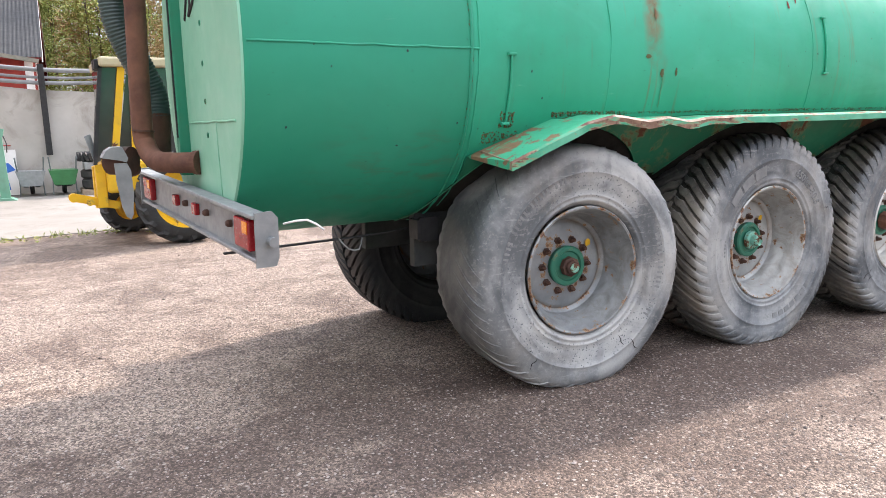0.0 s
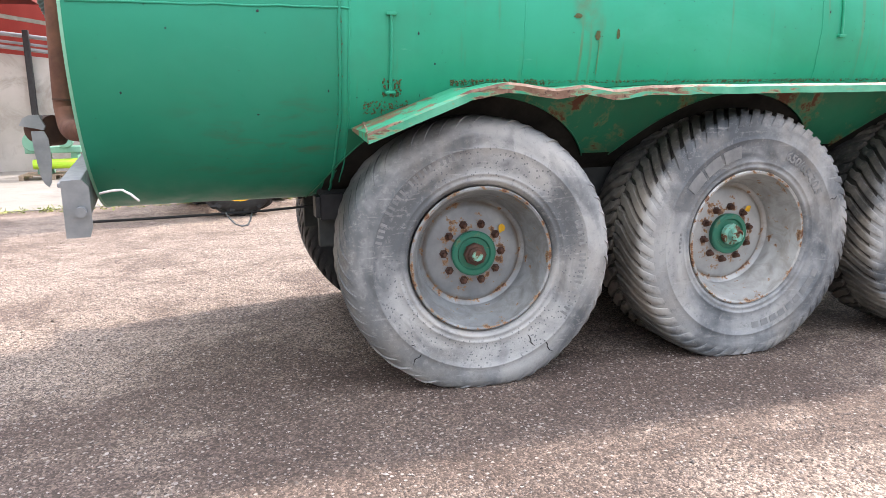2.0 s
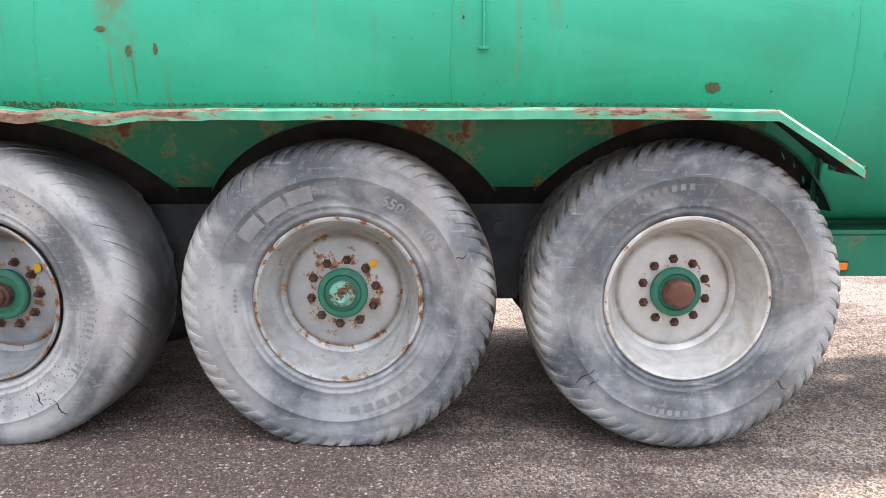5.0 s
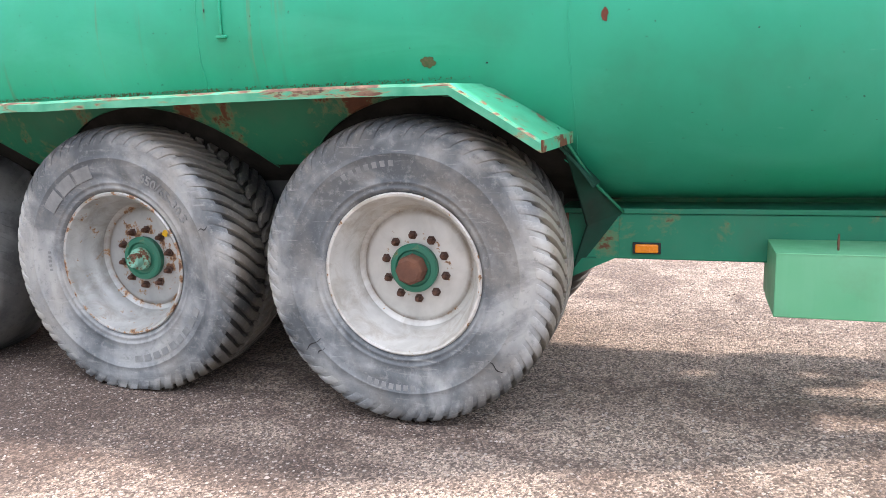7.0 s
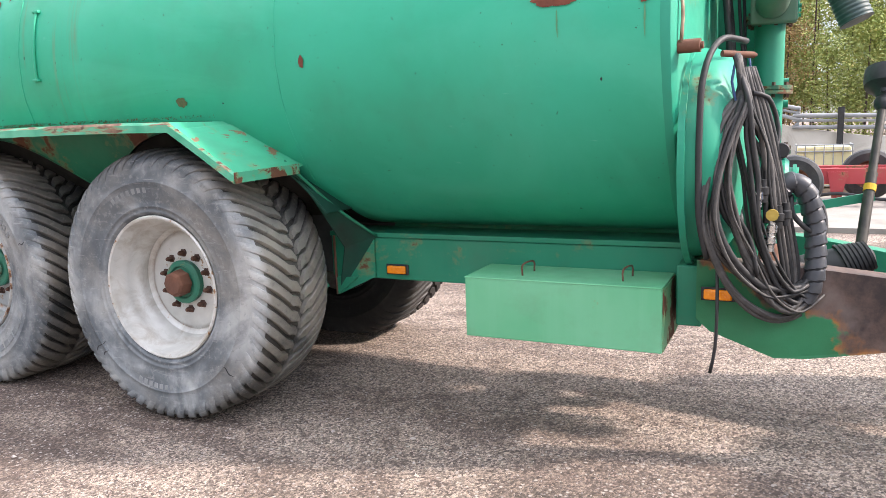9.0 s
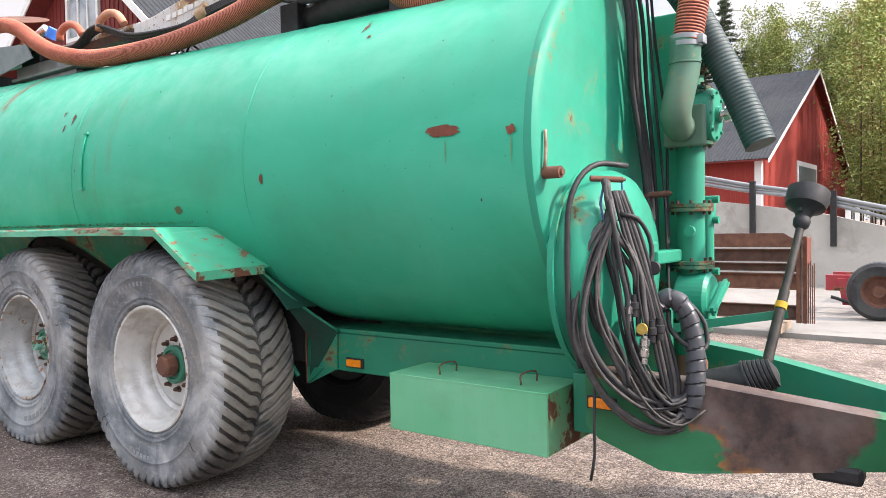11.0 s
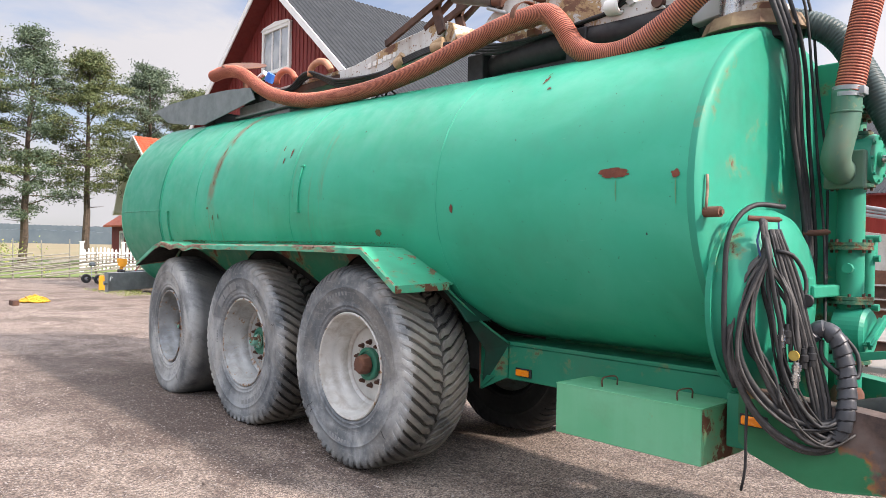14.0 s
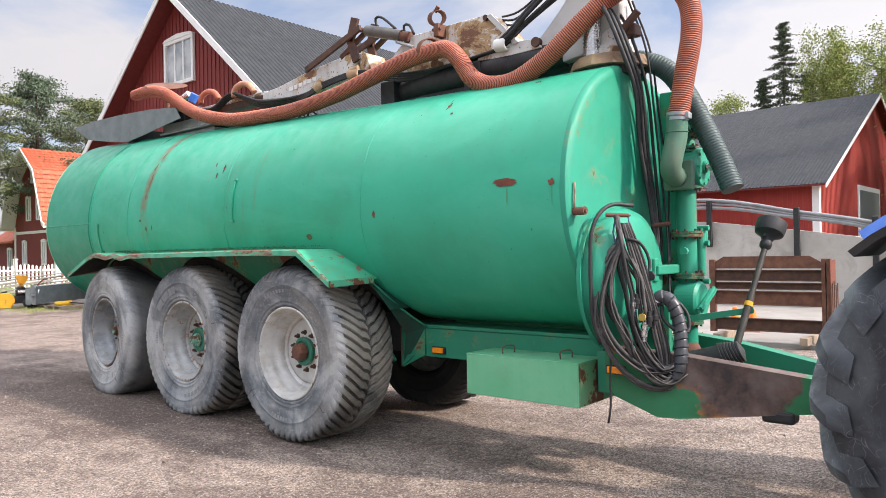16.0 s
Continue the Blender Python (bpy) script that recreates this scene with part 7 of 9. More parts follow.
hose_part("cord", [(9.66, 3.86, 1.86), (9.64, 3.83, 1.74), (9.67, 3.84, 1.62)], 0.006, M_NAVY, "blue cord round the hoses", 6)
hose_part("cord", [(9.70, 3.94, 1.85), (9.71, 3.93, 1.74), (9.69, 3.92, 1.66)], 0.005, M_NAVY, "", 6)
hose_part("cable", [(1.0, 3.9, 1.0), (1.5, 4.1, 0.975), (2.0, 4.2, 0.97), (2.4, 4.3, 0.98)], 0.008, M_BLACK, "thin cable under the tank", 6)
hose_part("cable", [(1.75, 4.15, 0.975), (1.80, 4.12, 0.91), (1.87, 4.12, 0.90), (1.90, 4.14, 0.97)], 0.005, M_GALV, "", 6)


# rear lamp bar and pipes --------------------------------------------
def lamp_bar():
    ya, yb = 3.385, 2 * YC - 3.385
    bm = fresh()
    box(bm, 0.985, 1.02, ya, yb, 1.03, 1.25, 0.006)
    box(bm, 0.93, 1.02, ya, yb, 1.24, 1.262, 0.006)
    box(bm, 0.95, 1.02, ya, yb, 1.02, 1.04, 0.006)
    lb = part("lamp_bar", bm, M_GALV, tanker, "bent grey steel rear lamp bar")
    for y in (ya, yb):
        bm = fresh()
        prism(bm, [(0.945, 1.005), (1.045, 1.005), (1.06, 1.05), (1.06, 1.24), (1.03, 1.275), (0.945, 1.27)], "y", y - 0.006, y + 0.006)
        rod(bm, (1.02, y - 0.05, 1.13), (1.02, y + 0.01, 1.13), 0.024, segs=12)
        part("end_plate", bm, M_GALV, lb, "grey end plate with a bolt")
    for y0, w in ((ya + 0.10, 0.22), (yb - 0.32, 0.22)):
        bm = fresh()
        box(bm, 0.945, 0.986, y0, y0 + w, 1.065, 1.22, 0.01)
        part("tail_lamp", bm, M_TAIL, lb, "red tail lamp")
        bm = fresh()
        box(bm, 0.940, 0.946, y0 + 0.01, y0 + 0.08, 1.15, 1.21, 0.002)
        part("turn_lamp", bm, M_AMBER, lb, "amber turn lamp")
    for y in (4.45, 4.9):
        bm = fresh()
        box(bm, 0.955, 0.986, y, y + 0.085, 1.11, 1.18, 0.008)
        part("reflector", bm, M_TAIL, lb, "small red reflector")
    for y in (3.86, 4.28, 4.72):
        bm = fresh()
        lathe(bm, [(0.01, 0.0), (0.02, 0.0), (0.02, -0.02), (0.012, -0.032), (0.004, -0.032)], (0.985, y, 1.15), "x", 12)
        part("socket", bm, M_RUST_DARK, lb, "rusty bolt socket")
    bm = fresh()
    tube(bm, [(1.10, 3.42, 1.20), (1.20, 3.36, 1.22), (1.27, 3.32, 1.17)], 0.006, 6)
    part("bent_wire", bm, M_WHITE, lb)
    swing = Matrix.Translation((0.99, YC, 1.185)) @ Euler((radians(2.2), 0, radians(4.2))).to_matrix().to_4x4() @ Matrix.Translation((-0.99, -YC, -1.14))
    for ob in (lb, *lb.children):
        ob.data.transform(swing)


lamp_bar()


def plate_x(y, z):
    """The outer face of the slightly domed rear plate."""
    r = math.hypot(y - YC, (z - ZC) / (crown_gain(X0) if z > ZC else 1.0))
    return X0 - 0.016 - 0.014 * min(max((RT - r) / (RT * 0.5), 0.0), 1.0) - 0.002


def rear_pipes():
    bm = fresh()
    tube(bm, [(0.835, 5.07, 3.45), (0.825, 5.07, 2.6), (0.80, 5.07, 1.72), (0.81, 5.04, 1.55), (0.84, 4.94, 1.47), (0.90, 4.80, 1.45), (1.06, 4.64, 1.45)], 0.064, 22, 0.03)
    p = part("rear_pipe", bm, M_RUST, tanker, "brown rusty upright pipe with an elbow")
    bm = fresh()
    rod(bm, (1.035, 4.665, 1.45), (1.06, 4.64, 1.45), 0.074, segs=20)
    part("pipe_collar", bm, M_RUST, p)
    bm = fresh()
    rod(bm, (0.803, 5.06, 1.64), (0.804, 5.06, 1.652), 0.069, segs=20)
    part("pipe_seam", bm, M_RUST_DARK, p)
    # spreader outlet with its bent shield
    bm = fresh()
    rod(bm, (0.72, 5.06, 1.46), (0.60, 5.16, 1.46), 0.09, segs=20)
    sp = part("outlet", bm, M_RUST_DARK, tanker, "rusty spreader outlet", True)
    bm = fresh()
    prism(bm, [(0.54, 1.485), (0.565, 1.53), (0.60, 1.55), (0.66, 1.55), (0.69, 1.48), (0.68, 1.455), (0.62, 1.47)], "y", 4.98, 5.16)
    part("shield_top", bm, M_GALV, sp, "bent galvanised shield")
    bm = fresh()
    prism(bm, [(0.605, 1.45), (0.68, 1.45), (0.70, 1.40), (0.705, 1.26), (0.69, 1.12), (0.675, 1.09), (0.65, 1.11), (0.63, 1.17), (0.61, 1.33)], "y", 4.985, 4.997)
    part("shield_side", bm, M_GALV, sp, "grey steel shield plate")
    bm = fresh()
    rod(bm, (0.66, 5.06, 1.40), (0.74, 5.20, 1.40), 0.05, segs=12)
    part("outlet_spout", bm, M_RUST_DARK, sp)
    # upright channel and text marks on the rear plate
    bm = fresh()
    box(bm, 0.99, 1.07, 4.88, 4.98, 1.36, 3.05, 0.006)
    part("rear_channel", bm, M_FRAME, tanker, "dark green upright channel")
    bm = fresh()
    box(bm, 0.982, 0.991, 4.90, 4.915, 1.6, 2.9)
    part("channel_slot", bm, M_BLACKSTEEL, tanker)
    for z in (2.24, 2.02, 1.81, 1.62):
        bm = fresh()
        lathe(bm, [(0.010, 0), (0.016, 0.0), (0.016, 0.006), (0.010, 0.006)], (plate_x(4.33, z) - 0.004, 4.33, z), "x", 14, closed=True)
        part("level_mark", bm, M_FRAME, tanker)
    weld([(plate_x(4.86 - 0.06 * i, 1.69), 4.86 - 0.06 * i, 1.69 + 0.0005 * i) for i in range(20)], 0.006, M_REAR)
    weld([(plate_x(4.12, 1.69 - 0.05 * i), 4.12, 1.69 - 0.05 * i) for i in range(11)], 0.004, M_REAR)
    # dark brand lettering drawn as a plain swirl
    bm = fresh()
    tube(bm, [(plate_x(y, z) - 0.003, y, z) for y, z in ((4.72, 2.30), (4.66, 2.38), (4.60, 2.44), (4.54, 2.37), (4.60, 2.31), (4.48, 2.36), (4.40, 2.41), (4.30, 2.40), (4.18, 2.43))], 0.009, 6, 0.02)
    part("lettering", bm, M_BLACKSTEEL, tanker, "dark script mark on the rear plate")


rear_pipes()


# boom on the tank top ------------------------------------------------
M_SKIRT = plain("tan_primer_and_rust", (0.13, 0.075, 0.045), (0.36, 0.26, 0.15), 7.0, 0.75, 0, 0.3, 70)


def boom():
    yb = 4.62

    def plate(name, outline, y0, y1, mat, label="", bevel=0.0):
        bm = fresh()
        prism(bm, outline, "y", y0, y1)
        if bevel:
            bmesh.ops.bevel(bm, geom=bm.edges[:], offset=bevel, segments=1, affect="EDGES")
        return part(name, bm, mat, tanker, label)
    # turret
    bm = fresh()
    lathe(bm, [(0.318, 3.03), (0.325, 3.035), (0.305, 3.085), (0.285, 3.125), (0.20, 3.13)], (9.245, 4.62, 0), "z", 12)
    part("turret_base", bm, M_SKIRT, tanker, "tan primed turret skirt with rust")
    bm = fresh()
    lathe(bm, [(0.27, 2.96), (0.28, 2.97), (0.28, 3.039), (0.2, 3.039)], (9.24, 4.62, 0), "z", 24)
    part("turret_foot", bm, M_BLACKSTEEL, tanker, "black foot under the turret plate")
    bm = fresh()
    lathe(bm, [(0.20, 3.12), (0.21, 3.13), (0.21, 3.18), (0.17, 3.21), (0.15, 3.24), (0.15, 3.62), (0.19, 3.66), (0.19, 3.72), (0.02, 3.74)], (9.26, yb, 0), "z", 36)
    tur = part("turret", bm, M_BOOM, tanker, "white rusty turret column", True)
    bm = fresh()
    lathe(bm, [(0.065, 3.08), (0.07, 3.08), (0.07, 3.42), (0.055, 3.43), (0.055, 3.50), (0.02, 3.5)], (9.19, 4.42, 0), "z", 20)
    part("slew_motor", bm, M_CHROME, tur, "worn bare steel slew motor", True)
    bm = fresh()
    box(bm, 9.42, 9.54, 4.44, 4.56, 3.24, 3.33, 0.012)
    rod(bm, (9.45, 4.42, 3.28), (9.58, 4.42, 3.40), 0.03, segs=10)
    part("valve_block", bm, M_RUST_DARK, tur)
    # inner arm
    inner = plate("inner_arm", [(8.62, 3.33), (8.86, 3.56), (9.02, 3.74), (9.40, 3.74), (9.40, 3.42), (9.14, 3.18), (8.90, 3.15), (8.76, 3.22)], 4.47, 4.74, M_GREYWHITE, "pale grey inner boom arm", 0.008)
    plate("boom_beam", [(8.06, 3.36), (8.44, 3.40), (8.66, 3.385), (8.72, 3.30), (8.30, 3.285), (8.06, 3.31)], 4.44, 4.49, M_BOOM, "white side rail of the boom", 0.004)
    mid = plate("boom_arm", [(6.95, 3.49), (7.11, 3.62), (7.28, 3.695), (7.78, 3.70), (8.14, 3.70), (8.22, 3.68), (8.44, 3.40), (8.04, 3.33), (7.46, 3.29), (7.30, 3.33)], 4.45, 4.74, M_BOOM, "white boom arm with flaking rust", 0.006)
    plate("boom_beam", [(8.18, 3.665), (8.22, 3.685), (8.50, 3.385), (8.46, 3.37)], 4.42, 4.45, M_GREYWHITE)
    for p, q, r in (((8.16, 4.42, 3.665), (8.16, 4.78, 3.665), 0.025), ((8.67, 4.42, 3.35), (8.67, 4.8, 3.35), 0.042), ((7.22, 4.42, 3.66), (7.22, 4.78, 3.66), 0.030)):
        bm = fresh()
        rod(bm, p, q, r, segs=14)
        part("pivot_pin", bm, M_RUST_DARK, mid, "", True)
    bm = fresh()
    rod(bm, (7.10, 4.42, 3.665), (7.33, 4.40, 3.565), 0.016, segs=10)
    part("stop_rod", bm, M_GALV, mid, "worn steel stop rod", True)
    # double clamp: the lower ring holds the red hose, the upper one is empty
    for x, z, r in ((7.62, 3.46, 0.098), (7.665, 3.755, 0.062)):
        bm = fresh()
        n = 20
        rings = []
        for k in range(n + 1):
            a = math.radians(-70 + 320 * k / n)
            rings.append([bm.verts.new((x + (r + t) * math.cos(a) * (0.55 if z < 3.6 else 0.8) + w, 4.30 + (0.06 if z > 3.6 else 0) + (r + t) * math.cos(a) * (0.83 if z < 3.6 else 0.6), z + (r + t) * math.sin(a))) for w, t in ((-0.022, 0), (0.022, 0), (0.022, 0.009), (-0.022, 0.009))])
        for r0, r1 in zip(rings, rings[1:]):
            for j in range(4):
                bm.faces.new((r0[j], r0[(j + 1) % 4], r1[(j + 1) % 4], r1[j]))
        bm.faces.new(rings[0][::-1])
        bm.faces.new(rings[-1])
        bmesh.ops.recalc_face_normals(bm, faces=bm.faces)
        if z > 3.6:
            box(bm, x - 0.03, x + 0.03, 4.34, 4.46, z - 0.17, z - 0.05, 0.006)
            rod(bm, (x - 0.05, 4.36, z - 0.10), (x + 0.05, 4.36, z - 0.10), 0.016, segs=8)
            rod(bm, (x - 0.02, 4.36, z + 0.06), (x + 0.02, 4.36, z + 0.10), 0.020, segs=8)
        else:
            box(bm, x - 0.04, x + 0.04, 4.36, 4.46, z - 0.14, z - 0.09, 0.006)
        part("hose_bracket", bm, M_RUST, tanker, "rusty hose bracket", True)
    # hydraulic cylinder and knee linkage
    bm = fresh()
    rod(bm, (6.68, 4.44, 3.865), (7.16, 4.44, 3.715), 0.056, segs=20)
    cyl = part("boom_cylinder", bm, M_CYL, tanker, "dark brown-grey hydraulic boom cylinder", True)
    bm = fresh()
    rod(bm, (7.15, 4.44, 3.718), (7.26, 4.44, 3.685), 0.048, segs=14)
    part("cylinder_end", bm, M_RUST, cyl, "rusty cylinder end", True)
    bm = fresh()
    rod(bm, (6.56, 4.44, 3.90), (6.69, 4.44, 3.862), 0.026, segs=12)
    part("cylinder_end", bm, M_RUST, cyl, "rusty cylinder end", True)
    for pts in (((6.82, 4.44, 3.86), (6.81, 4.43, 3.955), (6.90, 4.43, 3.945), (7.08, 4.43, 3.80)), ((7.20, 4.43, 3.72), (7.20, 4.42, 3.80), (7.27, 4.42, 3.79), (7.33, 4.42, 3.69))):
        bm = fresh()
        tube(bm, pts, 0.013, 8, 0.03)
        part("feed_pipe", bm, M_BLACK, cyl)
    for y in (4.42, 4.70):
        bm = fresh()
        bar(bm, (6.53, y, 4.02), (6.45, y, 3.80), 0.03, 0.10, up=(1, 0, 0))
        bar(bm, (6.45, y, 3.82), (6.54, y, 3.58), 0.03, 0.09, up=(1, 0, 0))
        bar(bm, (6.63, y - 0.03, 3.895), (5.78, y - 0.03, 3.615), 0.03, 0.060)
        bar(bm, (6.68, y + 0.04, 3.885), (6.27, y + 0.04, 3.67), 0.03, 0.050)
        part("knee_link", bm, M_RUST_DARK, tanker, "dark rusty boom knee linkage")
    # outer arm
    plate("outer_arm", [(4.92, 3.43), (4.92, 3.51), (5.20, 3.53), (5.75, 3.62), (6.24, 3.67), (6.48, 3.695), (6.56, 3.66), (6.48, 3.50), (6.40, 3.42), (5.72, 3.36)], 4.45, 4.72, M_BOOM, "white outer boom arm with tan rust and faded lettering", 0.006)
    plate("outer_arm_end", [(6.57, 3.68), (6.64, 3.65), (6.72, 3.47), (6.64, 3.44), (6.54, 3.52)], 4.45, 4.72, M_BOOM, "tan flaked end cheek of the outer arm", 0.004)
    bm = fresh()
    box(bm, 2.9, 4.94, 4.50, 4.62, 3.505, 3.545, 0.006)
    part("boom_tip_rail", bm, M_BOOM, tanker, "slim white boom rail")
    bm = fresh()
    box(bm, 3.0, 4.93, 4.49, 4.63, 3.42, 3.50, 0.006)
    part("boom_tip_beam", bm, M_RUST_DARK, tanker, "brown rusty lower boom beam")
    for k, (x, w) in enumerate(((5.42, 0.06), (5.51, 0.05), (5.585, 0.06), (5.67, 0.04), (5.735, 0.06), (5.82, 0.05))):
        bm = fresh()
        box(bm, x, x + w, 4.442, 4.448, 3.455 + 0.008 * k, 3.50 + 0.008 * k)
        part("lettering", bm, M_LETTER, tanker, "faded unreadable white lettering")
    # black pipe, saddles and hose bundle under the arm
    bm = fresh()
    tube(bm, [(6.95, 4.62, 3.15), (7.2, 4.55, 3.22), (8.0, 4.53, 3.23), (8.9, 4.55, 3.24)], 0.115, 16, 0.2)
    part("boom_pipe", bm, M_BLACKSTEEL, tanker, "black boom pipe", True)
    bm = fresh()
    prism(bm, [(6.88, 3.02), (6.90, 3.26), (8.30, 3.30), (8.62, 3.20), (8.62, 3.02)], "y", 4.50, 4.78)
    part("boom_cradle", bm, M_BLACKSTEEL, tanker, "black boom cradle on the tank top")
    for x in (6.98, 8.02):
        bm = fresh()
        box(bm, x - 0.09, x + 0.09, 4.40, 4.62, 3.02, 3.30, 0.01)
        part("pipe_saddle", bm, M_BLACKSTEEL, tanker, "black saddle on the tank top")
    for k in range(4):
        o = 0.022 * k
        hose_part("hydraulic_hose", [(3.3, 4.44 + o, 3.58), (3.9, 4.42 + o, 3.47), (4.36, 4.40 + o, 3.585 - o * 0.5), (4.9, 4.40 + o, 3.42 - o), (5.35, 4.40 + o, 3.37 - o * 0.5), (5.75, 4.41, 3.37 - o * 0.6), (6.01, 4.41, 3.435 - o * 0.7), (6.5, 4.41, 3.475 - o * 0.6), (6.85, 4.43, 3.42 - o), (7.2, 4.42, 3.34 - o), (7.7, 4.42 + o, 3.32), (8.15, 4.42 + o, 3.35), (8.34, 4.42 + o * 0.4, 3.38), (8.6, 4.40 + o * 0.5, 3.53), (9.0, 4.42 + o, 3.76)],
                  0.015, M_BLACK, "black hydraulic hose along the boom", 8, step=0.06)
    for p, q in (((5.93, 4.41, 3.395), (6.02, 4.41, 3.43)), ((6.45, 4.41, 3.45), (6.58, 4.41, 3.455))):
        bm = fresh()
        rod(bm, p, q, 0.055, 0.045, segs=12)
        rod(bm, Vector(p) + Vector((0.01, 0, 0.03)), Vector(q) + Vector((-0.01, 0, 0.05)), 0.04, 0.03, segs=10)
        part("canvas_wrap", bm, M_CANVAS, tanker, "tan canvas wrap round the hoses", True)
    for x, z, mt in ((3.85, 3.62, M_HOSE_RED), (4.57, 3.60, M_CANVAS_RED)):
        bm = fresh()
        tube(bm, [(x - 0.17, 4.42, z - 0.06), (x - 0.16, 4.42, z + 0.02), (x - 0.03, 4.43, z + 0.075), (x + 0.11, 4.44, z + 0.04), (x + 0.18, 4.46, z - 0.05)], 0.036, 12, 0.03)
        part("hose_loop", bm, mt, tanker, "bent hose loop over the boom")
    bm = fresh()
    lathe(bm, [(0.040, -0.05), (0.056, -0.05), (0.060, 0.0), (0.060, 0.05), (0.052, 0.06), (0.040, 0.06)], (8.34, 4.41, 3.385), "x", 20, closed=True)
    part("hose_sleeve", bm, M_LETTER, tanker, "white plastic hose sleeve", True)
    for k in range(2):
        hose_part("hydraulic_hose", [(8.28, 4.40, 3.38 + 0.02 * k), (8.45, 4.38, 3.45 + 0.03 * k), (8.62, 4.38, 3.58 + 0.03 * k), (8.85, 4.42, 3.76 + 0.03 * k)], 0.019, M_BLACK, "", 8)
    for k in range(3):
        hose_part("hydraulic_hose", [(8.22, 4.60, 3.70 - 0.03 * k), (8.36, 4.58, 3.69 - 0.05 * k), (8.52, 4.56, 3.73 - 0.04 * k), (8.75, 4.54, 3.86 - 0.03 * k)], 0.010, M_BLACK, "", 8)
    bm = fresh()
    rod(bm, (8.55, 4.62, 3.98), (9.02, 4.62, 4.06), 0.06, segs=18)
    rod(bm, (8.2, 4.62, 3.93), (8.56, 4.62, 3.985), 0.025, segs=12)
    part("lift_cylinder", bm, M_GREYSTEEL, tanker, "dark grey lift cylinder", True)
    # rear outlet: box, plate and coupling
    bm = fresh()
    box(bm, 2.80, 4.20, 4.34, 4.95, 3.245, 3.275, 0.008)
    box(bm, 2.85, 3.70, 4.37, 4.92, 3.28, 3.39, 0.015)
    box(bm, 2.75, 4.0, 4.40, 4.88, 3.10, 3.24, 0.01)
    part("hatch_box", bm, M_GALV, tanker, "grey galvanised hatch box on the tank top")
    plate("splash_plate", [(0.55, 3.60), (1.15, 3.635), (2.0, 3.62), (2.85, 3.58), (3.44, 3.52), (3.56, 3.37), (2.67, 3.27), (2.18, 3.22), (1.55, 3.30), (1.03, 3.38)], 4.20, 4.212, M_GREYSTEEL, "bent grey splash plate")
    plate("splash_plate", [(1.15, 3.632), (3.3, 3.545), (3.3, 3.525), (1.15, 3.612)], 4.213, 4.80, M_GREYSTEEL)
    bm = fresh()
    box(bm, 2.0, 2.3, 4.30, 4.80, 3.05, 3.40, 0.02)
    part("outlet_stand", bm, M_BLACKSTEEL, tanker)
    bm = fresh()
    box(bm, 2.9, 3.3, 4.40, 4.85, 3.38, 3.62, 0.02)
    part("outlet_stand", bm, M_BLACKSTEEL, tanker, "dark outlet stand")
    bm = fresh()
    lathe(bm, [(0.02, -0.008), (0.27, -0.008), (0.28, 0.0), (0.27, 0.008), (0.02, 0.008)], (0, 0, 0), "z", 30)
    bmesh.ops.transform(bm, matrix=Matrix.Translation((2.66, 4.52, 3.97)) @ Euler((radians(14), radians(16), 0)).to_matrix().to_4x4(), verts=bm.verts)
    rod(bm, (2.66, 4.55, 3.60), (2.66, 4.52, 3.97), 0.03, segs=10)
    part("wear_disc", bm, M_RUST, tanker, "rusty tan wear disc")
    bm = fresh()
    rod(bm, (3.15, 4.40, 3.62), (3.35, 4.46, 3.74), 0.055, segs=16)
    part("coupling", bm, M_CHROME, tanker, "bright hose coupling", True)
    bm = fresh()
    rod(bm, (3.40, 4.46, 3.64), (3.45, 4.48, 3.73), 0.055, segs=16)
    part("coupling", bm, M_BLUE, tanker, "blue hose coupling", True)
    bm = fresh()
    tube(bm, [(5.75, 4.28, 3.06), (5.82, 4.30, 3.13), (5.88, 4.30, 3.07), (5.95, 4.30, 3.14), (6.05, 4.32, 3.08)], 0.010, 6, 0.03)
    part("wire_step", bm, M_BLACKSTEEL, tanker)
    return inner


M_CYL = plain("brown_grey_cylinder_paint", (0.075, 0.062, 0.055), (0.12, 0.115, 0.10), 8.0, 0.5, 0.1, 0.2, 60)
M_CANVAS = plain("tan_canvas", (0.33, 0.22, 0.12), (0.46, 0.33, 0.20), 22.0, 0.9, 0, 0.4, 60)
M_CANVAS_RED = plain("faded_red_hose", (0.42, 0.18, 0.10), (0.56, 0.30, 0.19), 9.0, 0.7, 0, 0.2, 60)
M_GREYWHITE = paint("grey_boom_paint", (0.42, 0.43, 0.42), (0.50, 0.50, 0.48), 0.68, 3.0, 0.45)
boom()


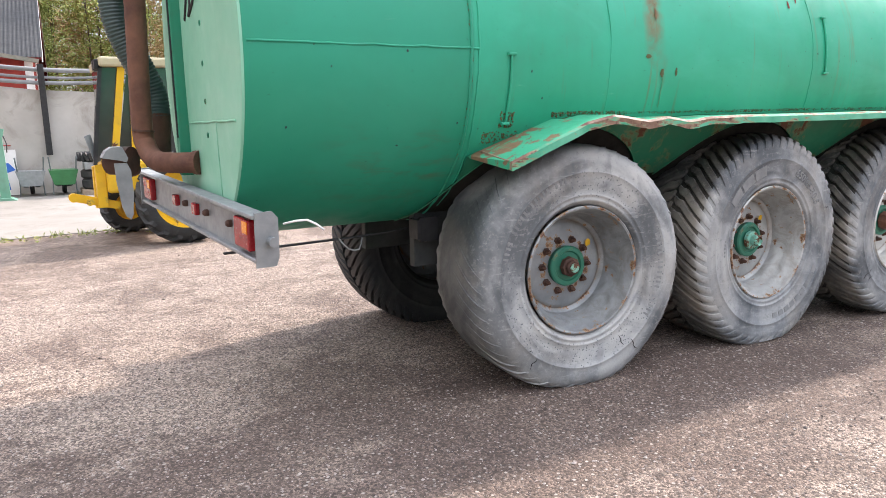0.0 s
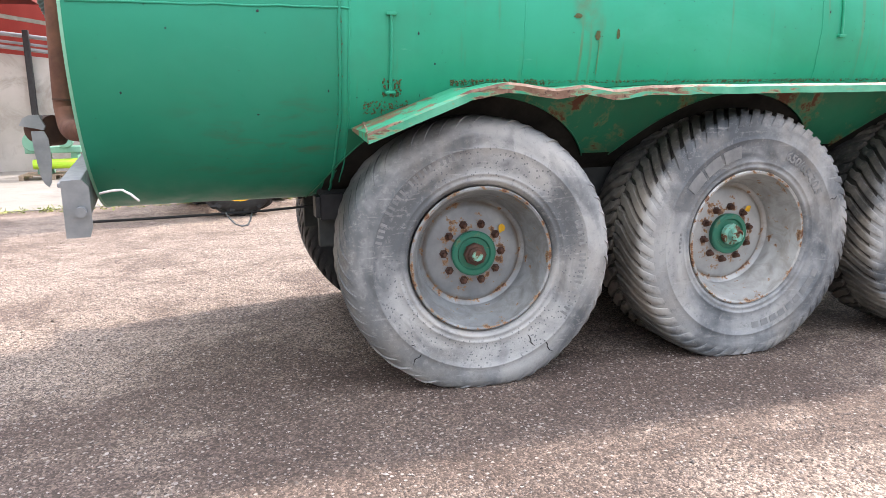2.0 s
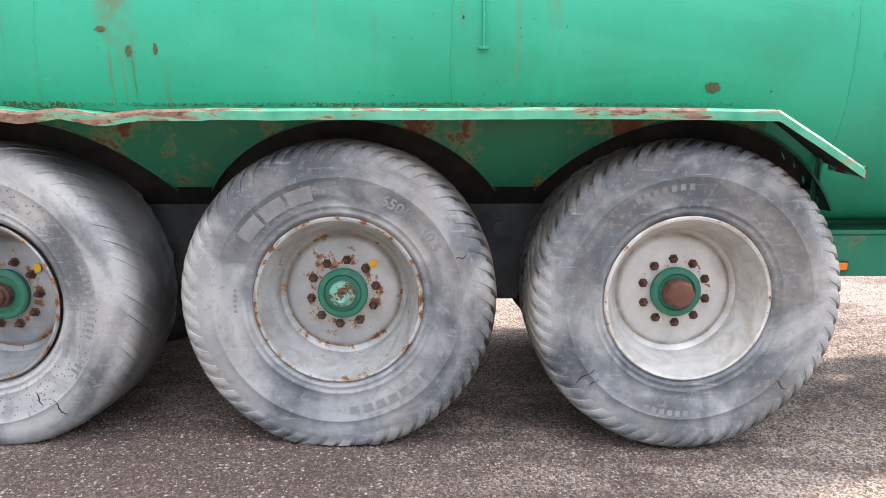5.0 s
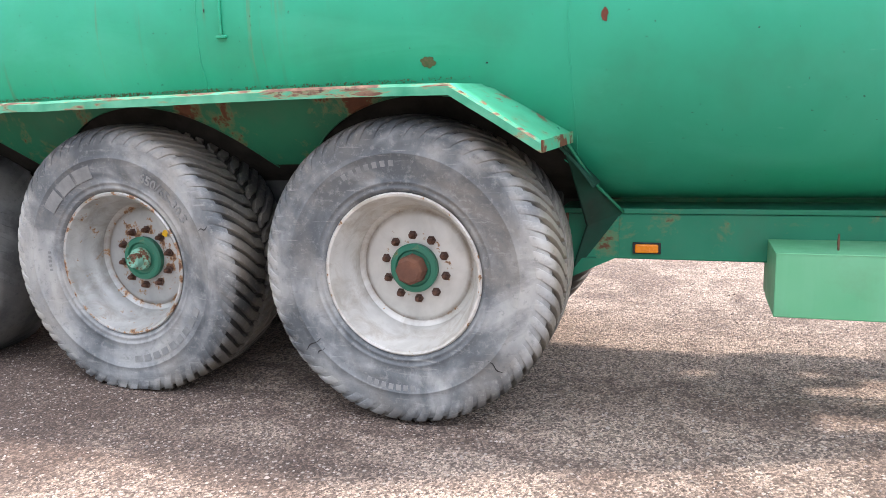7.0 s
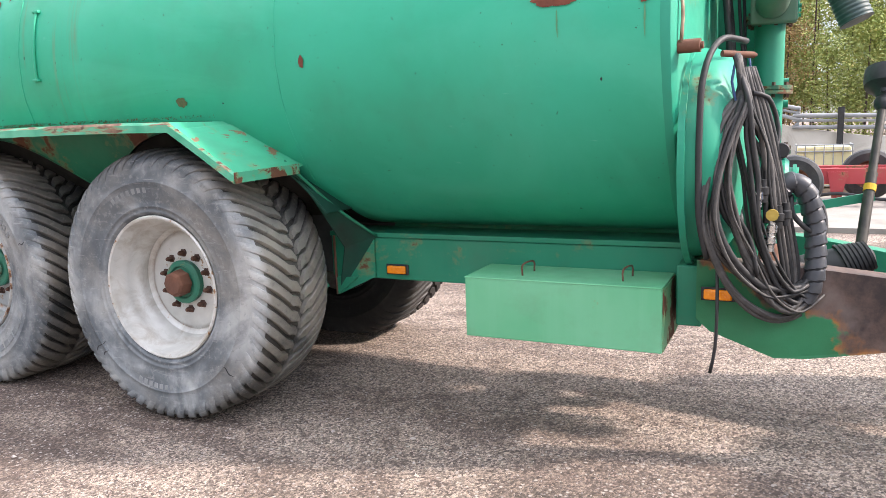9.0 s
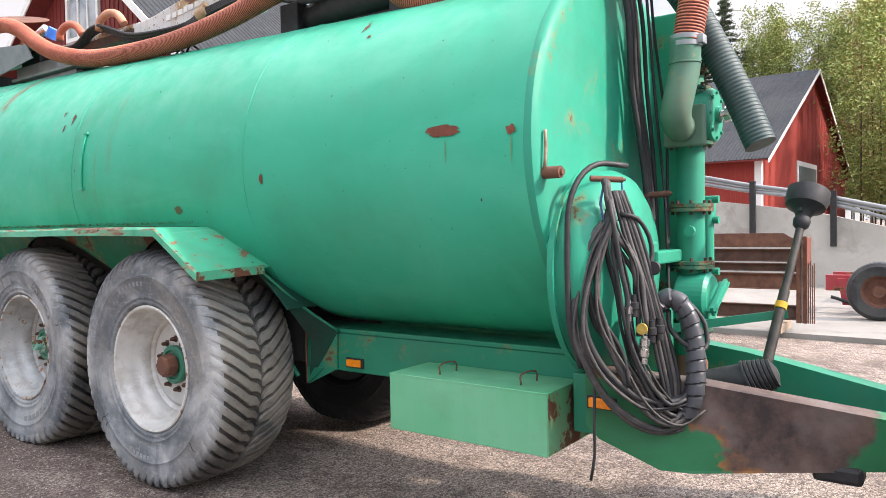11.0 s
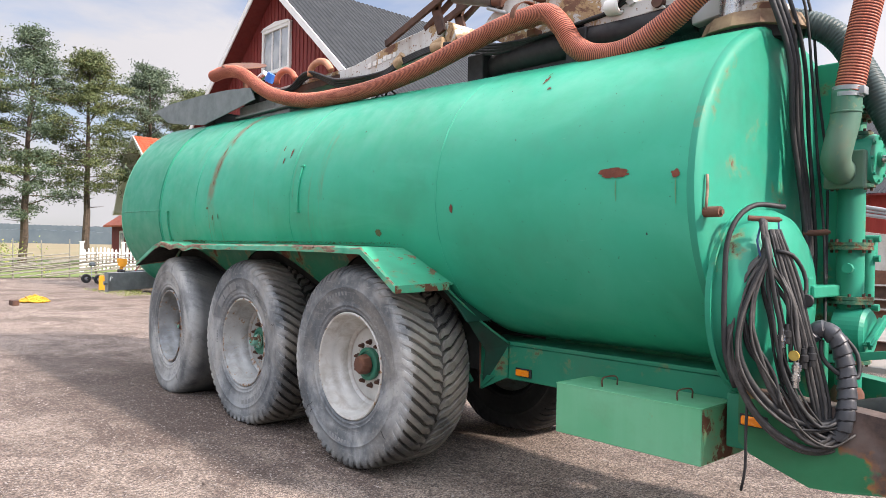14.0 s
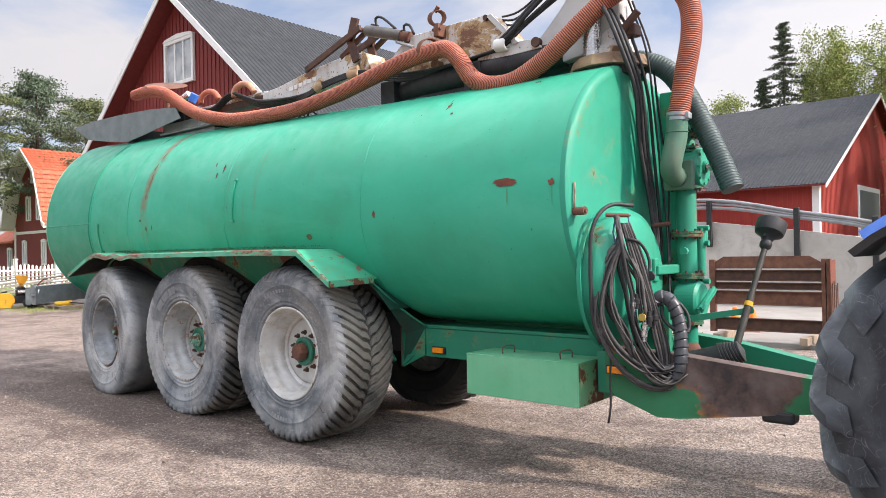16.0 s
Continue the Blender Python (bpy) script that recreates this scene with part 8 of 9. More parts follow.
# ---- yard things ----
def steel_rack():
    rack = thing("steel_rack", "brown rusty steel rack of channels and plates on timber blocks", "steel rack")
    yr = 12.45
    for x0, x1 in ((7.17, 7.27), (9.00, 9.06), (9.08, 9.14)):
        bm = fresh()
        box(bm, x0, x1, yr - 0.05, yr + 0.05, 0.14, 1.42, 0.004)
        part("post", bm, M_RUST, rack)
    bm = fresh()
    prism(bm, [(7.27, 1.26), (9.0, 1.26), (9.0, 1.36), (8.82, 1.47), (7.42, 1.47), (7.27, 1.38)], "y", yr - 0.02, yr + 0.02)
    part("top_plate", bm, M_RUST, rack, "dark brown trapezoid plate")
    for z0, z1, mt in ((1.045, 1.235, M_RUST_DARK), (0.90, 1.02, M_RUST_DARK), (0.63, 0.87, M_RUST), (0.18, 0.40, M_RUST_DARK)):
        bm = fresh()
        box(bm, 7.27, 9.0, yr - 0.015, yr + 0.015, z0, z1, 0.003)
        box(bm, 7.27, 9.0, yr - 0.06, yr + 0.015, z1 - 0.014, z1, 0.002)
        box(bm, 7.27, 9.0, yr - 0.06, yr + 0.015, z0, z0 + 0.014, 0.002)
        part("channel", bm, mt, rack, "rusty steel channel")
    bm = fresh()
    box(bm, 9.15, 9.17, yr - 0.2, yr + 0.16, 1.0, 1.40, 0.003)
    part("end_plate", bm, M_RUST_PATCH, rack, "reddish rusty end plate")
    for k in range(5):
        bm = fresh()
        rod(bm, (9.15 + 0.025 * k, yr - 0.10, 0.15), (9.15 + 0.025 * k, yr - 0.10, 1.0 + 0.03 * (k % 3)), 0.009, segs=8)
        part("bar", bm, M_RUST, rack)
    for x in (7.4, 8.8):
        bm = fresh()
        box(bm, x - 0.06, x + 0.06, yr - 0.4, yr + 0.4, 0.012, 0.14, 0.006)
        part("timber_block", bm, M_PALLET, rack)


steel_rack()


def simple_wheel(thing_ob, centre, axis, r, w, hub_mat, tyre_mat, name="wheel", lugs=0, rim=0.56):
    bm = fresh()
    prof = [(r * (rim - 0.01), -w / 2), (r * 0.85, -w / 2 - 0.01), (r * 0.97, -w / 2 + 0.03), (r, -w * 0.2), (r, w * 0.2), (r * 0.97, w / 2 - 0.03), (r * 0.85, w / 2 + 0.01), (r * (rim - 0.01), w / 2)]
    lathe(bm, prof, centre, axis, 36, closed=True)
    t = part(name, bm, tyre_mat, thing_ob, "", True)
    bm = fresh()
    lathe(bm, [(0.02, -w * 0.25), (r * 0.2, -w * 0.3), (r * 0.22, -w * 0.15), (r * (rim - 0.11), -w * 0.12), (r * rim, -w * 0.45), (r * rim, w * 0.45), (r * (rim - 0.11), w * 0.12), (r * 0.2, w * 0.15), (0.02, w * 0.15)], centre, axis, 30)
    part("rim", bm, hub_mat, t, "", True)
    if lugs:
        bm = fresh()
        for row in (-1, 1):
            for k in range(lugs):
                prev = None
                for i in range(4):
                    f = i / 3
                    a = 2 * math.pi * (k + (0.5 if row > 0 else 0)) / lugs + 0.30 * f
                    q = r + 0.035 - (0.06 if i == 3 else 0.0)
                    y = row * (0.02 + f * w * 0.5)
                    cur = [bm.verts.new(Vector(centre) + Vector((e * math.cos(a + g), y, e * math.sin(a + g)))) for g, e in ((-0.07, r - 0.03 - 0.05 * f), (-0.04, q), (0.04, q), (0.07, r - 0.03 - 0.05 * f))]
                    if prev:
                        for j in range(3):
                            bm.faces.new((prev[j], prev[j + 1], cur[j + 1], cur[j]))
                    else:
                        bm.faces.new(cur)
                    prev = cur
                bm.faces.new(prev[::-1])
        bmesh.ops.recalc_face_normals(bm, faces=bm.faces)
        part("tread", bm, tyre_mat, t)
    return t


def truck_chassis():
    tr = thing("truck_chassis", "stripped red truck chassis with bare hubs on the concrete", "truck chassis")
    for y in (15.2, 16.1):
        bm = fresh()
        box(bm, 9.0, 15.0, y, y + 0.10, 0.40, 0.68, 0.008)
        part("frame_rail", bm, M_RED, tr, "red rusty frame rail")
    for x in (9.3, 10.55, 12.2, 14.0):
        bm = fresh()
        box(bm, x, x + 0.12, 15.3, 16.1, 0.44, 0.64, 0.008)
        prism(bm, [(x - 0.1, 0.62), (x + 0.22, 0.62), (x + 0.14, 0.16), (x - 0.02, 0.16)], "y", 15.12, 15.18)
        part("cross_beam", bm, M_RED, tr)
    for x in (9.75, 12.9):
        bm = fresh()
        lathe(bm, [(0.02, -0.16), (0.10, -0.16), (0.12, -0.08), (0.20, -0.07), (0.22, -0.02), (0.22, 0.10), (0.06, 0.12), (0.06, 0.6)], (x, 15.05, 0.28), "y", 24)
        part("bare_hub", bm, M_RED, tr, "bare red wheel hub", True)
    bm = fresh()
    tube(bm, [(9.1, 15.1, 0.30), (9.8, 15.08, 0.12), (10.6, 15.1, 0.24), (11.4, 15.1, 0.14), (12.2, 15.1, 0.3)], 0.03, 8, 0.1)
    part("pipework", bm, M_BLACKSTEEL, tr)
    simple_wheel(tr, (9.9, 14.4, 0.48), "y", 0.48, 0.28, M_RUST, M_TYRE_DARK, "loose_wheel")
    simple_wheel(tr, (11.2, 16.6, 0.48), "y", 0.48, 0.28, M_RUST, M_TYRE_DARK, "loose_wheel")


truck_chassis()


def liquid_container():
    c = thing("liquid_container", "yellowed plastic liquid container in a galvanised cage", "container")
    bm = fresh()
    box(bm, 9.95, 10.95, 17.3, 18.3, 0.16, 1.0, 0.05)
    part("bladder", bm, plain("yellowed_plastic", (0.58, 0.52, 0.28), (0.66, 0.6, 0.36), 4, 0.45), c)
    for z in (0.2, 0.55, 0.9, 1.03):
        bm = fresh()
        for a, b in (((9.93, 17.28), (10.97, 17.28)), ((10.97, 17.28), (10.97, 18.32)), ((9.93, 17.28), (9.93, 18.32))):
            rod(bm, (*a, z), (*b, z), 0.014, segs=8)
        part("cage_hoop", bm, M_GALV, c)
    for k in range(7):
        bm = fresh()
        rod(bm, (9.94 + 0.17 * k, 17.275, 0.14), (9.94 + 0.17 * k, 17.275, 1.04), 0.012, segs=8)
        part("cage_bar", bm, M_GALV, c)
    bm = fresh()
    for y in (17.3, 17.75, 18.2):
        box(bm, 9.93, 10.97, y, y + 0.1, 0.012, 0.15, 0.005)
    part("pallet_foot", bm, M_PALLET, c)


liquid_container()


def traffic_cone(x, y):
    c = thing("traffic_cone", "small orange plastic traffic cone on the concrete", "traffic cone")
    m = plain("orange_plastic", (0.75, 0.16, 0.01), (0.82, 0.22, 0.02), 8, 0.45)
    bm = fresh()
    box(bm, x - 0.18, x + 0.18, y - 0.18, y + 0.18, 0.012, 0.045, 0.01)
    part("base", bm, m, c)
    bm = fresh()
    lathe(bm, [(0.13, 0.045), (0.12, 0.06), (0.045, 0.42), (0.03, 0.43)], (x, y, 0), "z", 20)
    part("cone", bm, m, c, "", True)


traffic_cone(7.45, 13.9)
traffic_cone(6.95, 14.4)


M_CREAM = plain("cream_cab_paint", (0.42, 0.36, 0.22), (0.52, 0.46, 0.30), 4.0, 0.5)
M_GLASS_DARK = Mat("dark_cab_glass", 0.06, 0.0, 0.8)
M_GLASS_DARK.colour(M_GLASS_DARK.mix(M_GLASS_DARK.noise(2.0, 3), (0.03, 0.032, 0.03), (0.10, 0.10, 0.09)))
M_GLASS_DARK = M_GLASS_DARK.m


def yellow_loader():
    t = thing("wheel_tractor", "old yellow tractor with glazed cab and black tyres", "tractor")
    # cab frame with sloping front
    for x0, x1, xt0, xt1, y in ((0.90, 0.95, 1.08, 1.13, 10.95), (1.12, 1.21, 1.32, 1.41, 10.93), (1.40, 1.45, 1.46, 1.51, 10.97), (1.00, 1.06, 1.16, 1.22, 12.3), (2.3, 2.4, 2.25, 2.35, 11.0), (2.3, 2.4, 2.25, 2.35, 12.3)):
        bm = fresh()
        prism(bm, [(x0, 1.15), (x1, 1.15), (xt1, 2.5), (xt0, 2.5)], "y", y, y + 0.07)
        part("cab_post", bm, M_YELLOW if x0 > 1.05 else M_BLACKSTEEL, t, "yellow cab post" if x0 > 1.05 else "")
    bm = fresh()
    box(bm, 1.08, 2.45, 10.88, 12.45, 2.45, 2.58, 0.03)
    part("cab_roof", bm, M_CREAM, t, "cream cab roof")
    for y in (10.95, 11.2):
        bm = fresh()
        box(bm, 1.03, 1.12, y, y + 0.17, 2.42, 2.55, 0.012)
        part("work_lamp", bm, M_BLACKSTEEL, t, "black square work lamp")
    for outline in ([(0.95, 1.2), (1.13, 1.2), (1.33, 2.46), (1.13, 2.46)], [(1.22, 1.2), (2.3, 1.2), (2.25, 2.46), (1.44, 2.46)]):
        bm = fresh()
        prism(bm, outline, "y", 11.03, 11.04)
        part("cab_glass", bm, M_GLASS_DARK, t, "dark cab window")
    bm = fresh()
    prism(bm, [(11.07, 1.2), (12.3, 1.2), (12.3, 2.46), (11.07, 2.46)], "x", 1.10, 1.11)
    bmesh.ops.transform(bm, matrix=Matrix.Shear("XY", 4, (0.0, 0.0)), verts=bm.verts)
    part("cab_glass", bm, M_GLASS_DARK, t, "dark cab window")
    bm = fresh()
    box(bm, 1.05, 2.6, 10.95, 12.4, 0.75, 1.18, 0.04)
    part("body", bm, M_YELLOW, t, "yellow tractor body")
    bm = fresh()
    box(bm, 1.0, 1.3, 11.0, 12.3, 1.16, 1.22, 0.01)
    box(bm, 0.92, 1.05, 11.05, 11.25, 0.55, 1.15, 0.01)
    box(bm, 0.92, 1.05, 11.55, 11.7, 0.50, 1.10, 0.01)
    part("front_frame", bm, M_YELLOW, t)
    bm = fresh()
    bar(bm, (0.60, 11.1, 0.72), (1.2, 11.15, 0.56), 0.07, 0.11)
    rod(bm, (0.62, 11.04, 0.71), (0.62, 11.18, 0.71), 0.06, segs=14)
    rod(bm, (0.82, 11.04, 0.64), (0.82, 11.18, 0.64), 0.05, segs=14)
    part("lift_arm", bm, M_YELLOW, t, "yellow lift arm")
    bm = fresh()
    bar(bm, (0.86, 11.0, 1.55), (0.96, 11.05, 1.18), 0.01, 0.09)
    part("mirror", bm, M_GALV, t)
    simple_wheel(t, (2.02, 10.9, 0.65), "y", 0.62, 0.42, M_YELLOW, M_TYRE_DARK, lugs=18, rim=0.70)
    simple_wheel(t, (1.45, 12.5, 0.42), "y", 0.39, 0.35, M_YELLOW, M_TYRE_DARK, lugs=16)
    simple_wheel(t, (2.6, 12.5, 0.62), "y", 0.62, 0.42, M_YELLOW, M_TYRE_DARK)


yellow_loader()


def drill_press():
    d = thing("drill_press", "mint green pillar drill standing on the concrete", "drill press")
    x, y = -0.52, 19.5
    bm = fresh()
    prism(bm, [(x - 0.40, 0.012), (x + 0.35, 0.012), (x + 0.22, 0.07), (x - 0.30, 0.07)], "y", y - 0.25, y + 0.25)
    part("base", bm, M_MINT, d)
    bm = fresh()
    prism(bm, [(x + 0.02, 0.07), (x + 0.22, 0.07), (x + 0.18, 1.58), (x + 0.0, 1.58)], "y", y - 0.12, y + 0.12)
    part("column", bm, M_MINT, d)
    bm = fresh()
    prism(bm, [(x - 0.36, 1.50), (x + 0.20, 1.45), (x + 0.24, 1.62), (x - 0.1, 1.72), (x - 0.36, 1.68)], "y", y - 0.13, y + 0.13)
    part("head", bm, M_MINT, d)
    bm = fresh()
    rod(bm, (x - 0.24, y, 1.0), (x - 0.24, y, 2.02), 0.022, segs=10)
    rod(bm, (x - 0.24, y, 1.16), (x - 0.24, y, 1.52), 0.045, segs=12)
    part("spindle", bm, M_GREYSTEEL, d)
    bm = fresh()
    box(bm, x - 0.42, x + 0.02, y - 0.2, y + 0.2, 0.80, 0.86, 0.01)
    part("table", bm, M_MINT, d)
    bm = fresh()
    lathe(bm, [(0.03, 0.07), (0.06, 0.1), (0.03, 0.14), (0.03, 0.8)], (x - 0.24, y, 0), "z", 12)
    part("table_screw", bm, M_MINT, d)
    bm = fresh()
    tube(bm, [(x + 0.2, y - 0.1, 1.5), (x + 0.26, y - 0.2, 1.3), (x + 0.25, y - 0.2, 1.1)], 0.012, 6)
    part("feed_lever", bm, M_BLACKSTEEL, d)


drill_press()


def pallet(x, y, w=1.2, dd=0.8, z=0.012):
    p = thing("pallet", "grey weathered wooden pallet", "pallet", "pallets in the yard")
    for k in range(5):
        bm = fresh()
        box(bm, x, x + w, y + k * (dd - 0.1) / 4, y + k * (dd - 0.1) / 4 + 0.1, z + 0.10, z + 0.122, 0.002)
        part("slat", bm, M_PALLET, p)
    for xx in (x, x + w / 2 - 0.05, x + w - 0.1):
        bm = fresh()
        box(bm, xx, xx + 0.1, y, y + dd, z, z + 0.10, 0.003)
        part("block", bm, M_PALLET, p)
    return p


def band_saw():
    pallet(-2.5, 18.0, 1.4, 0.9)
    s = thing("band_saw", "mint green metal band saw standing on a pallet", "machine")
    bm = fresh()
    prism(bm, [(-2.15, 0.134), (-1.85, 0.134), (-1.90, 0.62), (-2.1, 0.62)], "y", 18.2, 18.6)
    prism(bm, [(-1.45, 0.134), (-1.25, 0.134), (-1.30, 0.62), (-1.42, 0.62)], "y", 18.2, 18.6)
    part("stand", bm, M_MINT, s)
    bm = fresh()
    box(bm, -2.35, -1.2, 18.15, 18.65, 0.60, 0.74, 0.02)
    part("bed", bm, M_MINT, s)
    bm = fresh()
    lathe(bm, [(0.02, -0.05), (0.20, -0.05), (0.22, -0.02), (0.22, 0.05), (0.02, 0.06)], (-2.15, 18.12, 0.86), "y", 28)
    part("band_wheel_guard", bm, M_MINT, s, "round mint band wheel guard", True)
    bm = fresh()
    lathe(bm, [(0.02, -0.05), (0.15, -0.05), (0.17, -0.02), (0.17, 0.05), (0.02, 0.06)], (-1.5, 18.12, 0.88), "y", 28)
    part("band_wheel_guard", bm, M_MINT, s, "", True)
    bm = fresh()
    bar(bm, (-2.15, 18.12, 1.02), (-1.5, 18.12, 1.03), 0.06, 0.06)
    part("bow", bm, M_MINT, s)
    bm = fresh()
    rod(bm, (-2.2, 18.15, 0.36), (-1.3, 18.16, 0.36), 0.11, segs=16)
    part("lime_canister", bm, M_LIME, s, "bright lime canister")


band_saw()


def goalie_board():
    b = thing("painted_board", "white board with a plain blue painted shape, leaning on the wall", "board")
    bm = fresh()
    box(bm, -1.52, -0.12, 20.80, 20.83, 0.012, 1.12)
    bmesh.ops.rotate(bm, cent=(0, 20.83, 0), matrix=Matrix.Rotation(radians(-6), 3, "X"), verts=bm.verts)
    part("panel", bm, M_WHITE, b)
    bm = fresh()
    pts = [(-1.35, 0.10), (-0.95, 0.14), (-0.80, 0.30), (-0.62, 0.12), (-0.30, 0.14), (-0.36, 0.55), (-0.16, 0.62), (-0.30, 0.80), (-0.62, 0.78), (-0.72, 1.0), (-0.92, 0.98), (-0.98, 0.78), (-1.30, 0.70), (-1.42, 0.58), (-1.22, 0.52)]
    prism(bm, pts, "y", 20.79, 20.795)
    bmesh.ops.rotate(bm, cent=(0, 20.83, 0), matrix=Matrix.Rotation(radians(-6), 3, "X"), verts=bm.verts)
    part("blue_shape", bm, M_BLUE, b, "plain blue painted shape")
    r = thing("red_rail", "thin red pipe rail on the wall", "rail")
    bm = fresh()
    tube(bm, [(-1.75, 20.9, 0.9), (-1.72, 20.88, 1.20), (-1.0, 20.88, 1.22), (-0.2, 20.88, 1.22)], 0.018, 8)
    part("pipe", bm, M_RED, r)


goalie_board()


def wheelbarrow(x, y, tray, label):
    w = thing("wheelbarrow", label, "wheelbarrow", "wheelbarrows by the wall")
    bm = fresh()
    prism(bm, [(x - 0.32, 0.62), (x + 0.32, 0.62), (x + 0.22, 0.26), (x - 0.22, 0.26)], "y", y - 0.3, y + 0.3)
    part("tray", bm, tray, w)
    for s in (-1, 1):
        bm = fresh()
        tube(bm, [(x + s * 0.30, y - 0.45, 0.95), (x + s * 0.26, y - 0.2, 0.55), (x + s * 0.18, y, 0.25), (x + s * 0.08, y + 0.35, 0.2)], 0.016, 8)
        tube(bm, [(x + s * 0.24, y - 0.15, 0.45), (x + s * 0.26, y - 0.16, 0.02)], 0.014, 8)
        part("handle", bm, M_GREYSTEEL, w)
    bm = fresh()
    lathe(bm, [(0.10, -0.04), (0.18, -0.05), (0.20, 0.0), (0.18, 0.05), (0.10, 0.04)], (x, y + 0.4, 0.21), "x", 20)
    part("wheel", bm, M_TYRE_DARK, w, "", True)


wheelbarrow(0.15, 20.3, M_GALV, "galvanised wheelbarrow tipped by the wall")
wheelbarrow(0.85, 20.2, plain("dark_green_plastic", (0.02, 0.13, 0.04), (0.03, 0.18, 0.06), 6, 0.5), "dark green wheelbarrow by the wall")


def tyre_stack():
    s = thing("tyre_stack", "stack of used black tyres on a pallet by the wall", "tyre stack")
    for k, (x, z, r, w) in enumerate(((1.75, 0.26, 0.52, 0.26), (1.72, 0.50, 0.50, 0.22), (1.70, 0.92, 0.50, 0.22))):
        bm = fresh()
        lathe(bm, [(r * 0.55, -w / 2), (r * 0.9, -w / 2), (r, -w * 0.3), (r, w * 0.3), (r * 0.9, w / 2), (r * 0.55, w / 2)], (x, 20.0, z), "z", 36, closed=True)
        if k == 2:
            for j in range(22):
                a = 2 * math.pi * j / 22
                box(bm, -0.03, 0.03, -0.02, 0.03, -w / 2, w / 2, m=Matrix.Translation((x + r * math.cos(a), 20 + r * math.sin(a), z)) @ Matrix.Rotation(a - math.pi / 2, 4, "Z") @ Matrix.Rotation(0.5, 4, "Y"))
        part("tyre", bm, M_TYRE_DARK, s, "", True)
    bm = fresh()
    box(bm, 1.3, 2.2, 19.6, 20.4, 0.62, 0.80, 0.01)
    part("spacer", bm, M_GALV, s)
    bm = fresh()
    box(bm, 1.2, 2.3, 19.5, 20.5, 0.012, 0.13, 0.01)
    part("base_pallet", bm, M_PALLET, s)


tyre_stack()


def plain_tractor():
    """The hind wheel and blue fender of the tractor in front of the drawbar."""
    t = thing("field_tractor", "tractor with a scuffed black ribbed tyre and blue fender", "tractor")
    cx, cy, cz, r, w = 11.82, 3.70, 0.845, 0.86, 0.56
    bm = fresh()
    lathe(bm, [(0.45, -w / 2 + 0.03), (0.60, -w / 2), (0.74, -w / 2 + 0.005), (0.81, -w / 2 + 0.05), (0.825, 0.0), (0.81, w / 2 - 0.05), (0.74, w / 2), (0.45, w / 2 - 0.03)], (cx, cy, cz), "y", 72, closed=True)
    tyre = part("tyre", bm, M_TYRE_SCUFF, t, "scuffed black tractor tyre", True)
    bm = fresh()
    n = 17
    for row in (-1, 1):
        for k in range(n):
            a0 = 2 * math.pi * (k + (0.5 if row > 0 else 0)) / n
            rows = []
            for i in range(8):
                f = i / 7
                y = row * (0.01 + f * (w / 2 + 0.004))
                rt = 0.905 - 0.012 * f if f < 0.75 else 0.893 - (f - 0.75) / 0.25 * 0.085
                rb = 0.80 if f < 0.8 else 0.80 - (f - 0.8) / 0.2 * 0.10
                a = a0 + 0.34 * f
                rows.append([bm.verts.new((cx + q * math.cos(a + s), cy + y, cz + q * math.sin(a + s))) for s, q in ((-0.085 - 0.02 * f, rb), (-0.045, rt), (0.045, rt), (0.085 + 0.02 * f, rb))])
            for p, q in zip(rows, rows[1:]):
                for j in range(3):
                    bm.faces.new((p[j], p[j + 1], q[j + 1], q[j]))
            bm.faces.new(rows[0])
            bm.faces.new(rows[-1][::-1])
    bmesh.ops.recalc_face_normals(bm, faces=bm.faces)
    part("tread", bm, M_TYRE_SCUFF, tyre, "", True)
    bm = fresh()
    lathe(bm, [(0.02, -0.1), (0.2, -0.1), (0.40, -0.16), (0.46, -0.24), (0.46, 0.24), (0.2, 0.0), (0.02, 0.0)], (cx, cy, cz), "y", 40)
    part("rim", bm, M_LETTER, tyre, "", True)
    bm = fresh()
    prev = None
    for k in range(15):
        a = radians(30 + 97 * k / 14)
        cur = [bm.verts.new((cx + q * math.cos(a), cy + y, cz + q * math.sin(a))) for q, y in ((1.005, -0.34), (1.055, -0.30), (1.055, 0.34), (1.005, 0.34))]
        if prev:
            for j in range(4):
                bm.faces.new((prev[j], prev[(j + 1) % 4], cur[(j + 1) % 4], cur[j]))
        prev = cur
    bmesh.ops.recalc_face_normals(bm, faces=bm.faces)
    fen = part("fender", bm, M_BLUE, t, "blue plastic fender", True)
    bm = fresh()
    prev = None
    for k in range(15):
        a = radians(30 + 102 * k / 14)
        cur = [bm.verts.new((cx + q * math.cos(a), cy + y, cz + q * math.sin(a))) for q, y in ((0.965, -0.36), (1.003, -0.37), (1.003, 0.34), (0.965, 0.34))]
        if prev:
            for j in range(4):
                bm.faces.new((prev[j], prev[(j + 1) % 4], cur[(j + 1) % 4], cur[j]))
        else:
            bm.faces.new(cur)
        prev = cur
    bm.faces.new(prev[::-1])
    bmesh.ops.recalc_face_normals(bm, faces=bm.faces)
    part("mud_flap", bm, M_BLACK, fen, "black rubber edge", True)
    bm = fresh()
    box(bm, 11.75, 14.5, 4.25, 5.0, 0.75, 1.5, 0.05)
    part("body", bm, M_BLUE, t)
    bm = fresh()
    rod(bm, (cx, cy, cz), (cx, 4.4, cz), 0.16, segs=18)
    part("axle", bm, M_BLACKSTEEL, t)
    simple_wheel(t, (14.2, 4.0, 0.6), "y", 0.6, 0.4, M_LETTER, M_TYRE_DARK)
    simple_wheel(t, (cx, 5.56, cz), "y", 0.88, 0.5, M_LETTER, M_TYRE_DARK)
